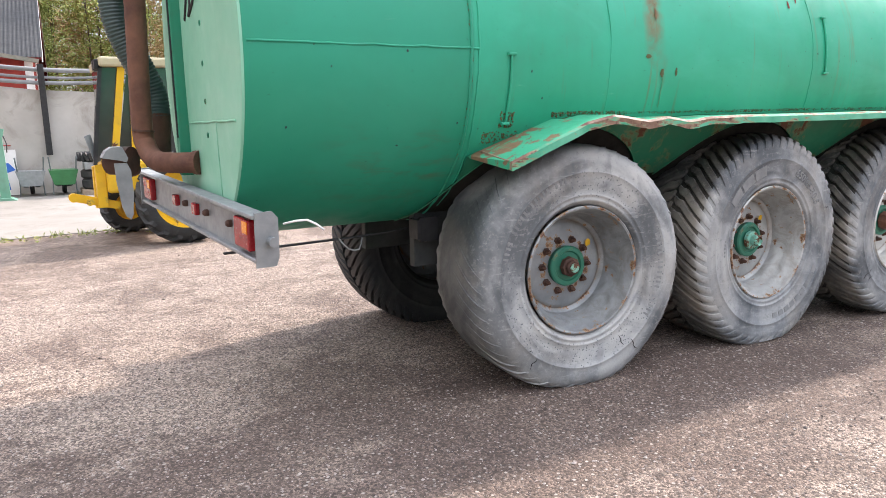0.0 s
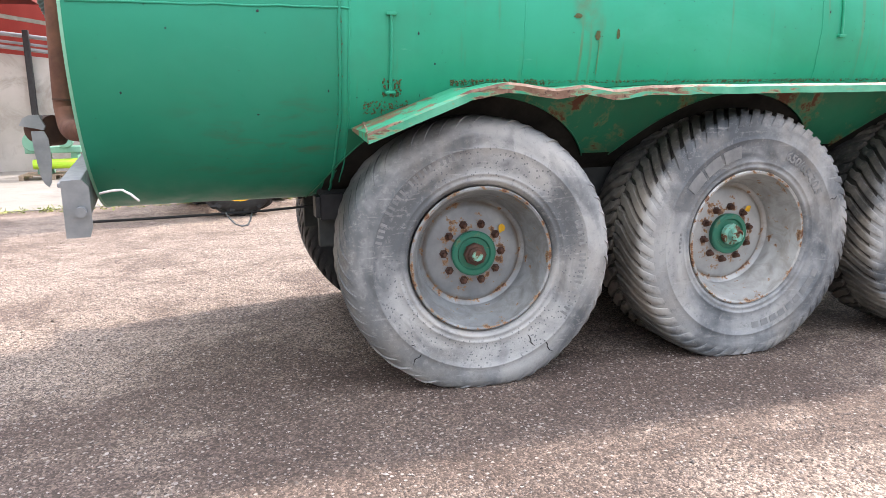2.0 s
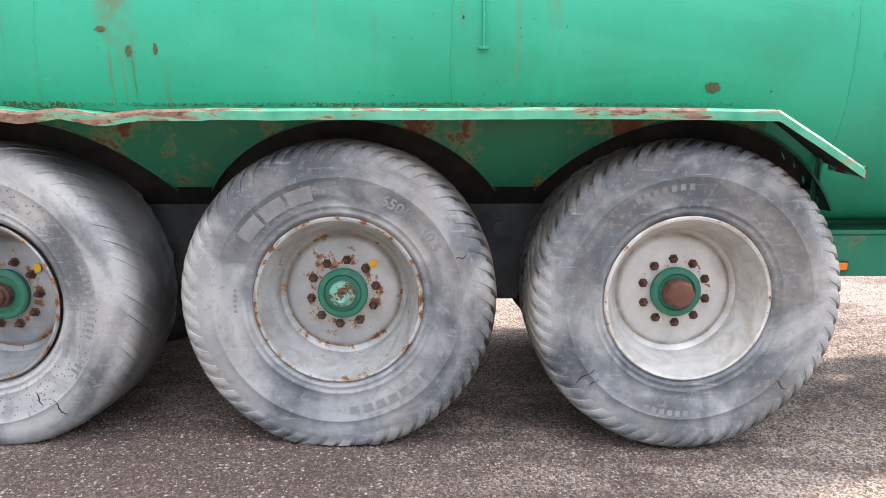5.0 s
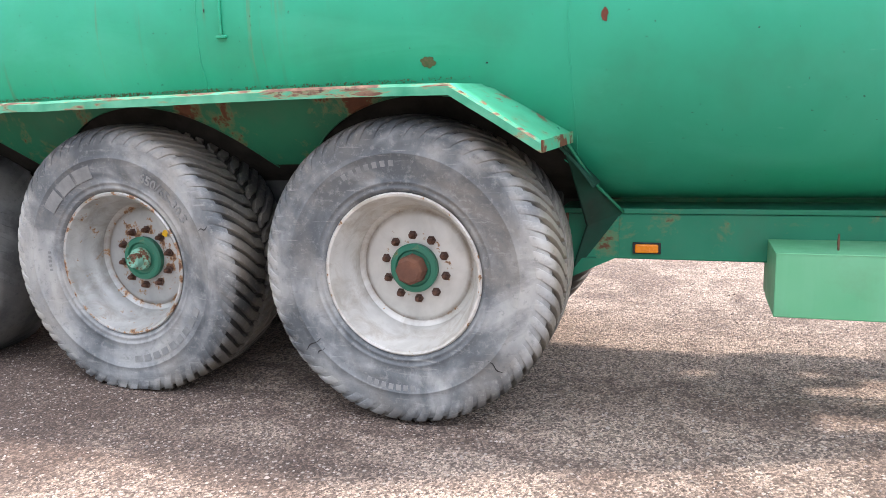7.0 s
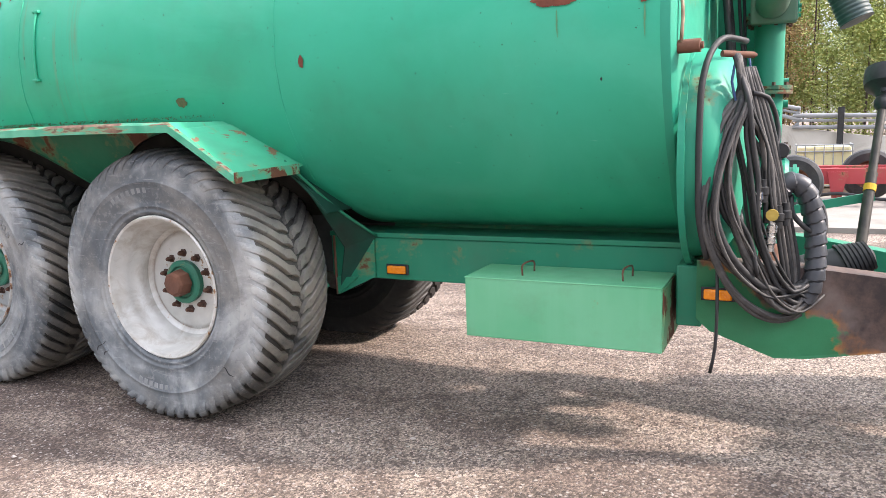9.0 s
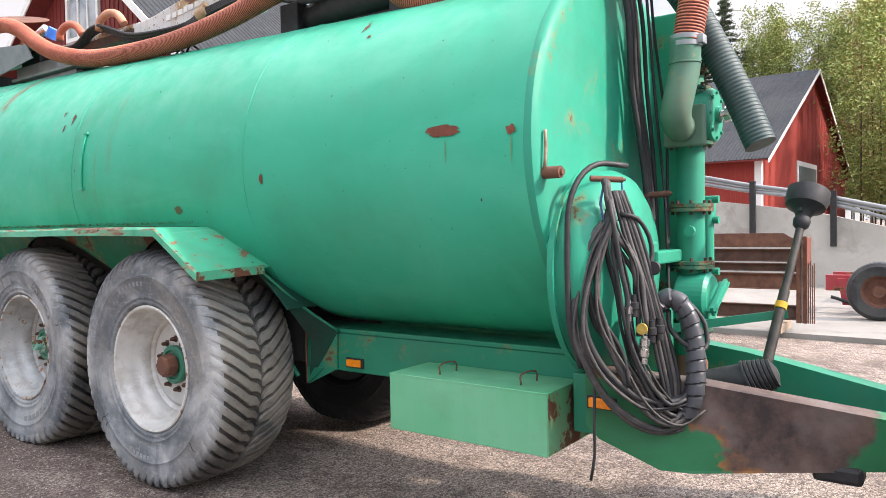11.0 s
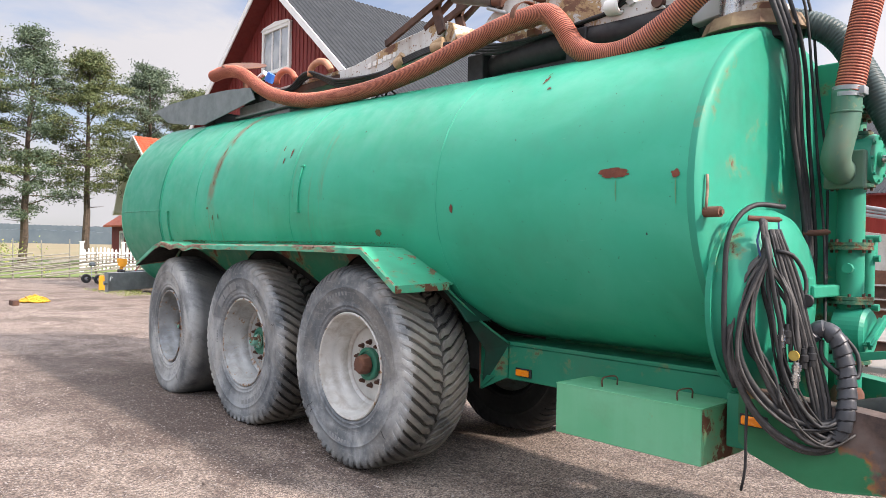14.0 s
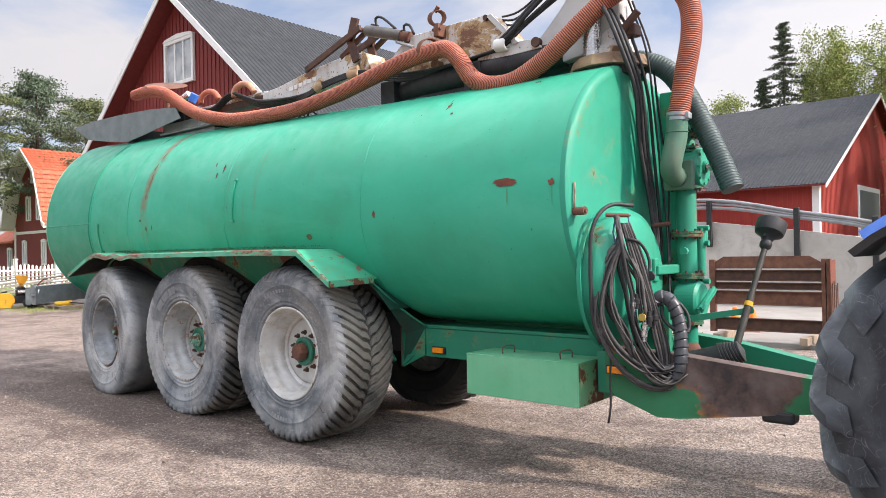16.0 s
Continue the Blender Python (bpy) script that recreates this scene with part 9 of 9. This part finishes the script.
    simple_wheel(t, (14.2, 5.3, 0.6), "y", 0.6, 0.4, M_LETTER, M_TYRE_DARK)


def scratched_rubber():
    """Black rubber with a grey bloom on its lugs and many fine pale scratches."""
    m = Mat("scuffed_tyre_rubber", 0.5, 0.0, 0.4)
    c = m.mix(m.ramp(m.noise(3.0, 7, 0.6, dist=0.5), 0.40, 0.62), (0.020, 0.024, 0.029), (0.055, 0.064, 0.071))
    far = m.n.new("ShaderNodeVectorMath")
    far.operation = "DISTANCE"
    m.l.new(m.co, far.inputs[0])
    far.inputs[1].default_value = (11.80, 3.70, 0.845)
    tops = m.ramp(far.outputs["Value"], 0.84, 0.92)
    c = m.mix(m.math("MULTIPLY", tops, m.ramp(m.noise(7, 6, 0.6), 0.38, 0.60)), c, (0.17, 0.20, 0.21))
    for scale, bend in ((11.0, 1.2), (19.0, 0.8), (31.0, 1.6)):
        warp = m.n.new("ShaderNodeVectorMath")
        warp.operation = "ADD"
        m.l.new(m.scaled(1.0, 1.0, 0.6), warp.inputs[0])
        m.l.new(m.mix(1.0, m.noise(bend * 2, 3), (0.5, 0.5, 0.5), "MULTIPLY"), warp.inputs[1])
        line = m.ramp(m.voronoi(scale, "Distance", warp.outputs[0], "DISTANCE_TO_EDGE"), 0.0, 0.016, (1,) * 3, (0,) * 3)
        line = m.math("MULTIPLY", line, m.ramp(m.noise(scale * 0.6, 4), 0.52, 0.62))
        c = m.mix(m.math("MULTIPLY", line, 0.42), c, (0.30, 0.33, 0.34))
    m.colour(c)
    m.bump(m.noise(60, 5), 0.25, 0.004)
    return m.m


M_TYRE_SCUFF = scratched_rubber()
plain_tractor()


def rope_heap():
    r = thing("rope_heap", "heap of yellow rope on the gravel", "rope")
    rng = random.Random(2)
    bm = fresh()
    pts = []
    for k in range(90):
        a = k * 0.9 + rng.uniform(-0.3, 0.3)
        q = rng.uniform(0.1, 0.42)
        pts.append((-10.9 + q * math.cos(a) * 1.1, 5.35 + q * math.sin(a), max(0.03, 0.26 * (1 - q / 0.45) * rng.uniform(0.3, 1.0))))
    tube(bm, pts, 0.022, 6, 0.15)
    part("rope", bm, M_ROPE, r)


rope_heap()
bm = fresh()
box(bm, -10.25, -9.85, 4.62, 4.78, 0.0, 0.13, 0.008)
tagged(mesh_object("steel_offcut", bm, M_RUST_DARK), "dark rusty steel tube offcut on the gravel", "steel offcut")


M_BLOWER = paint("orange_yellow_paint", (0.62, 0.25, 0.008), (0.70, 0.34, 0.02), 0.64, 5.0, 0.45)


def snow_blower():
    at = Matrix(((0.33, -0.944, 0, -15.3), (0.944, 0.33, 0, 9.0), (0, 0, 1, 0), (0, 0, 0, 1)))
    g = thing("snow_blower", "yellow snow blower with a yellow chute and black wheels", "snow blower", at=at)
    bm = fresh()
    arc = [(-0.30 + 0.26 * math.cos(radians(d)), 0.27 + 0.24 * math.sin(radians(d))) for d in range(-60, 100, 16)]
    rim = [(-0.30 + 0.235 * math.cos(radians(d)), 0.27 + 0.215 * math.sin(radians(d))) for d in range(-60, 100, 16)]
    prism(bm, arc + [(-0.56, 0.50)] + [(-0.56, 0.47)] + rim[::-1], "y", -0.36, 0.36)
    for y in (-0.37, 0.355):
        prism(bm, [(-0.56, 0.03), (-0.16, 0.03), (-0.06, 0.20), (-0.06, 0.36), (-0.20, 0.50), (-0.56, 0.50)], "y", y, y + 0.015)
    part("auger_housing", bm, M_BLOWER, g, "yellow auger housing")
    bm = fresh()
    rod(bm, (-0.36, -0.35, 0.24), (-0.36, 0.35, 0.24), 0.03, segs=10)
    for k in range(8):
        y = -0.32 + 0.09 * k
        bar(bm, (-0.36 + 0.16 * math.cos(k), y, 0.24 + 0.16 * math.sin(k)), (-0.36 - 0.16 * math.cos(k), y, 0.24 - 0.16 * math.sin(k)), 0.02, 0.05, up=(0, 1, 0))
    part("auger", bm, M_RUST_DARK, g)
    bm = fresh()
    prism(bm, [(-0.06, 0.16), (0.46, 0.16), (0.46, 0.34), (0.30, 0.42), (-0.06, 0.42)], "y", -0.20, 0.20)
    part("body", bm, M_BLACKSTEEL, g)
    bm = fresh()
    box(bm, -0.02, 0.30, -0.17, 0.17, 0.42, 0.64, 0.03)
    lathe(bm, [(0.02, 0.0), (0.13, 0.0), (0.14, 0.06), (0.10, 0.10), (0.02, 0.11)], (0.14, 0.0, 0.63), "z", 18)
    part("engine", bm, M_BLACKSTEEL, g, "", True)
    bm = fresh()
    rod(bm, (0.05, -0.22, 0.55), (0.27, -0.22, 0.55), 0.06, segs=12)
    part("muffler", bm, M_CHROME, g, "", True)
    bm = fresh()
    rod(bm, (0.12, 0, 0.62), (0.16, 0, 0.86), 0.06, segs=14)
    prism(bm, [(0.06, 0.84), (0.26, 0.82), (0.34, 0.96), (0.32, 1.10), (0.0, 1.12), (0.0, 0.98)], "y", -0.11, 0.11)
    part("chute", bm, M_BLOWER, g, "yellow discharge chute", True)
    for y in (-0.29, 0.29):
        bm = fresh()
        lathe(bm, [(0.03, -0.05), (0.12, -0.05), (0.17, -0.035), (0.175, 0.0), (0.17, 0.035), (0.12, 0.05), (0.03, 0.05)], (0.36, y, 0.175), "y", 20)
        wheel = part("wheel", bm, M_TYRE_DARK, g, "", True)
        bm = fresh()
        lathe(bm, [(0.01, -0.055), (0.09, -0.055), (0.09, 0.055), (0.01, 0.055)], (0.36, y, 0.175), "y", 14)
        part("rim", bm, M_GALV, wheel, "", True)
        bm = fresh()
        tube(bm, [(0.28, y * 0.7, 0.34), (0.55, y * 0.75, 0.64), (0.80, y * 0.8, 0.92), (0.98, y * 0.8, 0.94)], 0.014, 6)
        part("handle", bm, M_RED if y < 0 else M_BLACKSTEEL, g)


def hand_cart():
    """A low two-wheeled cart with a push post."""
    c = thing("hand_cart", "small grey hand cart with black wheels, parked by the fence", "cart")
    for x, y in ((-20.3, 9.47), (-19.45, 9.70)):
        bm = fresh()
        lathe(bm, [(0.08, -0.05), (0.15, -0.055), (0.185, -0.03), (0.19, 0.0), (0.185, 0.03), (0.15, 0.055), (0.08, 0.05)], (x, y, 0.19), "x", 22, closed=True)
        wheel = part("wheel", bm, M_TYRE_DARK, c, "", True)
        bm = fresh()
        lathe(bm, [(0.01, -0.05), (0.05, -0.05), (0.085, -0.03), (0.085, 0.03), (0.05, 0.05), (0.01, 0.05)], (x, y, 0.19), "x", 16)
        part("rim", bm, M_GALV, wheel, "", True)
    bm = fresh()
    rod(bm, (-20.3, 9.5, 0.19), (-19.45, 9.7, 0.19), 0.02, segs=8)
    bar(bm, (-20.2, 9.55, 0.24), (-19.6, 9.75, 0.24), 0.03, 0.03)
    bar(bm, (-19.95, 9.6, 0.22), (-19.75, 10.25, 0.40), 0.04, 0.05)
    part("axle_frame", bm, M_BLACKSTEEL, c)
    bm = fresh()
    tube(bm, [(-19.95, 9.58, 0.24), (-20.05, 9.60, 0.50), (-20.1, 9.62, 0.72)], 0.018, 8)
    part("post", bm, M_GALV, c, "", True)
    bm = fresh()
    lathe(bm, [(0.01, 0.0), (0.10, 0.0), (0.13, 0.04), (0.12, 0.12), (0.06, 0.17), (0.01, 0.18)], (-20.1, 9.63, 0.70), "z", 18)
    part("seat", bm, M_GREYSTEEL, c, "rounded dark seat", True)


def metal_tub():
    """Open trailer tub of sheet steel that stands on a pallet."""
    at = Matrix(((0.33, -0.944, 0, -14.5), (0.944, 0.33, 0, 9.85), (0, 0, 1, 0.13), (0, 0, 0, 1)))
    t = thing("metal_tub", "open grey sheet steel trailer tub on a pallet", "trailer tub", at=at)
    side = [(-0.78, 0.02), (0.70, 0.10), (0.92, 0.30), (0.66, 0.62), (-0.80, 0.52)]
    for y in (-0.50, 0.49):
        bm = fresh()
        prism(bm, side, "y", y, y + 0.012)
        prism(bm, [(-0.80, 0.51), (0.66, 0.61), (0.66, 0.645), (-0.80, 0.545)], "y", y - 0.02, y + 0.03)
        for x in (-0.45, 0.0, 0.42):
            box(bm, x - 0.02, x + 0.02, y - 0.02, y, 0.06, 0.52, 0.003)
        part("side_panel", bm, M_GREYSTEEL, t)
    bm = fresh()
    prism(bm, [(-0.78, 0.02), (0.70, 0.10), (0.70, 0.115), (-0.78, 0.035)], "y", -0.488, 0.49)
    part("floor_panel", bm, M_GREYSTEEL, t)
    bm = fresh()
    prism(bm, [(0.70, 0.115), (0.92, 0.30), (0.66, 0.60), (0.645, 0.60), (0.90, 0.30), (0.69, 0.13)], "y", -0.488, 0.49)
    part("end_panel", bm, M_GREYSTEEL, t)
    bm = fresh()
    prism(bm, [(-0.80, 0.035), (-0.785, 0.035), (-0.785, 0.51), (-0.80, 0.51)], "y", -0.488, 0.49)
    part("end_panel", bm, M_GREYSTEEL, t)


snow_blower()
hand_cart()
pallet(-15.0, 9.35, 1.2, 1.0, 0.0)
metal_tub()
pallet(-13.75, 9.35, 1.2, 1.0, 0.0)
bm = fresh()
lathe(bm, [(0.02, 0.0), (0.26, 0.0), (0.28, 0.06), (0.22, 0.16), (0.02, 0.19)], (-13.35, 9.75, 0.123), "z", 20)
tagged(mesh_object("yellow_hood", bm, M_YELLOW, True), "yellow machine hood lying on a pallet", "machine hood")


# ---- fences and trees ----
def pole_fence():
    f = thing("pole_fence", "grey weathered roundpole fence along the yard", "fence")
    rng = random.Random(6)
    for k in range(26):
        y = -14 + k * 1.15
        bm = fresh()
        rod(bm, (-25.0, y, 0), (-25.0 + rng.uniform(-0.03, 0.03), y + rng.uniform(-0.05, 0.05), 1.35 + rng.uniform(-0.1, 0.5)), 0.036, 0.026, segs=7)
        part("post", bm, M_FENCEWOOD, f)
    for row in range(5):                 # long poles laid aslant, one over the other
        for k in range(22):
            y = -14.5 + k * 1.32 + rng.uniform(-0.2, 0.2)
            bm = fresh()
            z = 0.08 + row * 0.17
            rod(bm, (-24.95 + rng.uniform(-0.06, 0.06), y, z + rng.uniform(-0.04, 0.03)), (-24.95 + rng.uniform(-0.06, 0.06), y + 3.4, z + rng.uniform(-0.05, 0.05) + 0.34), 0.036, 0.024, segs=7)
            part("rail", bm, M_FENCEWOOD, f)


pole_fence()


def picket_fence():
    f = thing("picket_fence", "white painted picket fence in front of the farmhouse", "fence")
    for k in range(31):
        y = 12.2 + k * 0.2
        bm = fresh()
        h = 1.25 + 0.12 * abs(math.sin(k * math.pi / 8))
        prism(bm, [(y, 0.2), (y + 0.1, 0.2), (y + 0.1, h), (y + 0.05, h + 0.06), (y, h)], "x", -30.0, -29.97)
        part("picket", bm, M_WHITE, f)
    for z in (0.45, 1.05):
        bm = fresh()
        box(bm, -30.03, -30.0, 12.1, 18.5, z, z + 0.09)
        part("rail", bm, M_WHITE, f)
    for y in (12.1, 14.2, 16.3, 18.5):
        bm = fresh()
        box(bm, -30.08, -29.92, y - 0.09, y + 0.09, 0.0, 1.65, 0.01)
        box(bm, -30.11, -29.89, y - 0.12, y + 0.12, 1.65, 1.72, 0.01)
        part("post", bm, M_WHITE, f)


picket_fence()


def tuft(bm, c, size, rng, blades, flat=0.6, mat=0, leaf=1.0):
    """A clump of pointed blades round c."""
    for _ in range(blades):
        d = Vector((rng.gauss(0, 1), rng.gauss(0, 1), rng.gauss(0, 1) * flat)).normalized()
        u = d.orthogonal().normalized()
        u.rotate(Matrix.Rotation(rng.uniform(0, 6.3), 3, d))
        p = c + d * size * rng.uniform(0.0, 1.55 - leaf)
        q = p + d * size * leaf * rng.uniform(0.5, 1.0) if leaf == 1.0 else p + Vector((rng.gauss(0, 1), rng.gauss(0, 1), rng.gauss(0, 1))).normalized() * size * 0.62 * leaf
        w = size * leaf * rng.uniform(0.16, 0.30)
        vs = [bm.verts.new(p - u * w * 0.5), bm.verts.new(p + u * w * 0.5), bm.verts.new(q + u * w * 0.3), bm.verts.new(q - u * w * 0.2)]
        bm.faces.new(vs).material_index = mat


def clump(bm, c, rad, rng, blades, leaf, flat=0.45):
    """Many short needles or leaves scattered through a flattened cloud round c."""
    for _ in range(blades):
        p = c + Vector((rng.gauss(0, 0.45), rng.gauss(0, 0.45), rng.gauss(0, 0.45) * flat)) * rad
        d = Vector((rng.gauss(0, 1), rng.gauss(0, 1), rng.gauss(0.25, 0.7))).normalized()
        u = d.orthogonal().normalized()
        u.rotate(Matrix.Rotation(rng.uniform(0, 6.3), 3, d))
        ln, w = leaf * rng.uniform(0.6, 1.2), leaf * rng.uniform(0.2, 0.36)
        bm.faces.new([bm.verts.new(q) for q in (p - u * w, p + u * w, p + d * ln + u * w * 0.5, p + d * ln - u * w * 0.4)])


def pine(x, y, h, seed, leaf, bare=0.35, spread=2.6, label="tall pine with a reddish bare trunk and open crown"):
    rng = random.Random(seed)
    t = thing("pine_tree", label, "tree", "pines behind the fence")
    bm = fresh()
    lean = Vector((rng.uniform(-0.3, 0.3), rng.uniform(-0.5, 0.5), 0))
    trunk = [Vector((x, y, 0)) + lean * (i / 8) ** 1.5 + Vector((rng.uniform(-0.06, 0.06), rng.uniform(-0.06, 0.06), h * i / 8)) for i in range(9)]
    for i in range(8):
        rod(bm, trunk[i], trunk[i + 1], 0.27 * (1 - i / 8.6) + 0.02, 0.27 * (1 - (i + 1) / 8.6) + 0.02, segs=9)
    crown = fresh()
    n = 58
    for k in range(n):
        f = bare + (1 - bare) * (k / n) ** 0.9
        i = min(7, int(f * 8))
        p = trunk[i].lerp(trunk[i + 1], f * 8 - i)
        a = k * 2.4 + rng.uniform(-0.5, 0.5)
        top = (f - bare) / (1 - bare)
        ln = 1.22 * spread * (0.45 + 0.75 * math.sin(math.pi * min(1, top * 0.75 + 0.22))) * (1 - 0.66 * top ** 3.0) * rng.uniform(0.5, 1.2)
        d = Vector((math.cos(a), math.sin(a), rng.uniform(-0.12, 0.30) + 0.35 * top))
        q = p + d * ln
        mid = p.lerp(q, 0.5) + Vector((0, 0, rng.uniform(0.0, 0.25)))
        rod(bm, p, mid, 0.045 * (1 - 0.6 * top), 0.03, segs=5)
        rod(bm, mid, q, 0.03, 0.012, segs=5)
        for j in range(rng.randint(7, 11)):
            s = 0.38 + 0.64 * rng.random()
            c = p.lerp(mid, s * 2) if s < 0.5 else mid.lerp(q, s * 2 - 1)
            c = c + Vector((rng.gauss(0, 0.30), rng.gauss(0, 0.30), rng.gauss(0.08, 0.14)))
            clump(crown, c, rng.uniform(0.55, 0.85), rng, 52, 0.15)
    for k in range(5):
        f = bare * rng.uniform(0.45, 1.0)
        i = min(7, int(f * 8))
        p = trunk[i].lerp(trunk[i + 1], f * 8 - i)
        a = rng.uniform(0, 6.3)
        rod(bm, p, p + Vector((math.cos(a), math.sin(a), 0.1)) * rng.uniform(0.5, 1.4), 0.03, 0.008, segs=5)
    part("trunk", bm, M_BARK, t)
    part("crown", crown, leaf, t)


pine(-45, 8.9, 15.3, 1, M_PINE, 0.36, 3.0)
pine(-45, 12.7, 15.9, 2, M_PINE_COOL, 0.20, 2.7, "tall blue-green pine with low branches")
pine(-45, 16.75, 15.0, 3, M_PINE, 0.34, 3.0)
pine(-47, 22.2, 15.2, 4, M_PINE_COOL, 0.30, 3.2)
pine(-45, 5.0, 15.0, 5, M_PINE, 0.35, 2.8)
pine(-52, 27.5, 15.0, 6, M_PINE, 0.3, 3.4)


def spruce(x, y, h, seed):
    rng = random.Random(seed)
    t = thing("spruce_tree", "tall dark pointed spruce behind the hall", "tree", "spruces behind the hall")
    bm = fresh()
    rod(bm, (x, y, 0), (x, y, h), 0.28, 0.02, segs=8)
    part("trunk", bm, M_BARK, t)
    crown = fresh()
    n = 95
    for k in range(n):
        f = 0.12 + 0.88 * k / n
        ln = (1 - f) * h * 0.25 * rng.uniform(0.7, 1.15) + 0.25
        a = k * 2.4 + rng.uniform(-0.4, 0.4)
        for j in range(7):
            s = (j + 1) / 7
            c = Vector((x + math.cos(a) * ln * s, y + math.sin(a) * ln * s, h * f - 0.25 * ln * s + 0.1 * s * s * ln))
            clump(crown, c, 0.45 + 0.45 * (1 - f), rng, 28, 0.20, 0.3)
    part("crown", crown, M_SPRUCE, t)


spruce(-10.2, 83.5, 26.0, 1)
spruce(-12.6, 84.5, 20.5, 2)
spruce(-8.6, 87, 21.0, 3)


def woods():
    """Mixed birch wood on the slope behind the yard."""
    rng = random.Random(9)
    leaf, gold, wood = fresh(), fresh(), fresh()
    spots = []
    for k in range(70):
        spots.append((rng.uniform(2.8, 34), rng.uniform(56, 84), rng.uniform(11, 21)))
    for k in range(26):
        spots.append((rng.uniform(2.5, 26), rng.uniform(36, 54), rng.uniform(5, 9)) if rng.random() < 0.7 else (rng.uniform(14, 40), rng.uniform(34, 60), rng.uniform(8, 15)))
    for k in range(26):
        spots.append((rng.uniform(-8.5, 4), rng.uniform(83, 92), rng.uniform(20, 26)))
    for k in range(8):
        spots.append((rng.uniform(-21, -15.5), rng.uniform(84, 92), rng.uniform(16, 20)))
    for x, y, h in spots:
        if (0.5 < x < 2.9 and y < 80) or (y < 83 and x < 13.4 - 0.153 * y) or (y < 56 and x < 16.0 - 0.153 * y):
            continue
        if -1 < x < 3.2 and 46 < y < 80:
            x += 3
        gl = rng.random() < 0.17
        crown = gold if gl else leaf
        base = 0.08 if y < 60 else 0.16
        rod(wood, (x, y, 0), (x + rng.uniform(-0.5, 0.5), y, h * 0.95), 0.08, 0.02, segs=6)
        n = int(30 + h * 3.0)
        for j in range(n):
            f = base + (1 - base) * rng.random()
            r = h * 0.135 * math.sin(math.pi * min(0.98, 0.12 + (f - base) / (1 - base) * 0.86)) ** 0.8
            a = rng.uniform(0, 6.3)
            q = r * math.sqrt(rng.random())
            c = Vector((x + q * math.cos(a), y + q * math.sin(a), h * f))
            clump(crown, c, rng.uniform(0.7, 1.25), rng, 60, 0.17 if y < 58 else 0.21, 0.8)
    wd = thing("woods", "dense mixed birch wood with some yellow leaves", "trees", kind="stuff")
    for nm, b, m in (("leaves", leaf, M_BIRCH), ("golden_leaves", gold, M_AUTUMN), ("trunks", wood, M_BARK)):
        tagged(part(nm, b, m, wd), kind="stuff")


woods()


def shrubs():
    rng = random.Random(4)
    bm = fresh()
    for k in range(9):
        x, y = -29 + rng.uniform(-3, 3), rng.uniform(-6, 9)
        for j in range(26):
            clump(bm, Vector((x + rng.gauss(0, 0.6), y + rng.gauss(0, 0.8), rng.uniform(0.2, 1.5))), 0.35, rng, 14, 0.10, 1.0)
    tagged(mesh_object("shrubs", bm, M_BIRCH), "low thin shrubs behind the pole fence", "shrubs", kind="stuff")
    bm = fresh()
    for k in range(400):
        x = rng.uniform(-3.5, 7)
        y = 12.45 + (0.1 if x < 1 else 0.2) + rng.gauss(0, 0.12)
        tuft(bm, Vector((x, y - 0.1, 0.03)), 0.07, rng, 5, 0.8)
    for k in range(500):
        tuft(bm, Vector((rng.uniform(-16, -12), rng.uniform(8, 10.5), 0.03)), 0.06, rng, 5, 0.8)
    tagged(mesh_object("weeds", bm, M_BIRCH), "thin weeds along the slab edge", "weeds", kind="stuff")


shrubs()


def loose_stones():
    """Loose stones on the gravel near the tanker; too many to count."""
    rng = np.random.default_rng(7)
    n = 110000
    x = rng.uniform(-2.5, 12.5, n)
    y = 0.9 + 9.5 * rng.uniform(0.0, 1.0, n) ** 1.7
    s = np.clip(rng.lognormal(-5.65, 0.42, n), 0.002, 0.014)
    base = np.array([(1, 0, 0), (-1, 0, 0), (0, 1, 0), (0, -1, 0), (0, 0, 1), (0, 0, -1)], float)
    tri = np.array([(0, 2, 4), (2, 1, 4), (1, 3, 4), (3, 0, 4), (2, 0, 5), (1, 2, 5), (3, 1, 5), (0, 3, 5)])
    a = rng.uniform(0, 6.28, n)
    k = np.clip((x - 4.0) / 2.4, 0, 1)
    drop = 0.065 * k * k * (3 - 2 * k)
    v = base[None] * rng.uniform(0.6, 1.3, (n, 6, 1)) * s[:, None, None] * np.array([1.2, 1.0, 0.75])
    c, d = np.cos(a)[:, None], np.sin(a)[:, None]
    vx, vy = v[:, :, 0] * c - v[:, :, 1] * d, v[:, :, 0] * d + v[:, :, 1] * c
    v = np.stack([vx + x[:, None], vy + y[:, None], v[:, :, 2] + s[:, None] * 0.35 - drop[:, None]], axis=2).reshape(-1, 3)
    f = (tri[None] + 6 * np.arange(n)[:, None, None]).reshape(-1, 3)
    me = bpy.data.meshes.new("loose_stones")
    me.from_pydata(v.tolist(), [], f.tolist())
    me.materials.append(M_STONE)
    tagged(new("loose_stones", me), "small loose grey and pink stones on the gravel", "stones", kind="stuff")


loose_stones()
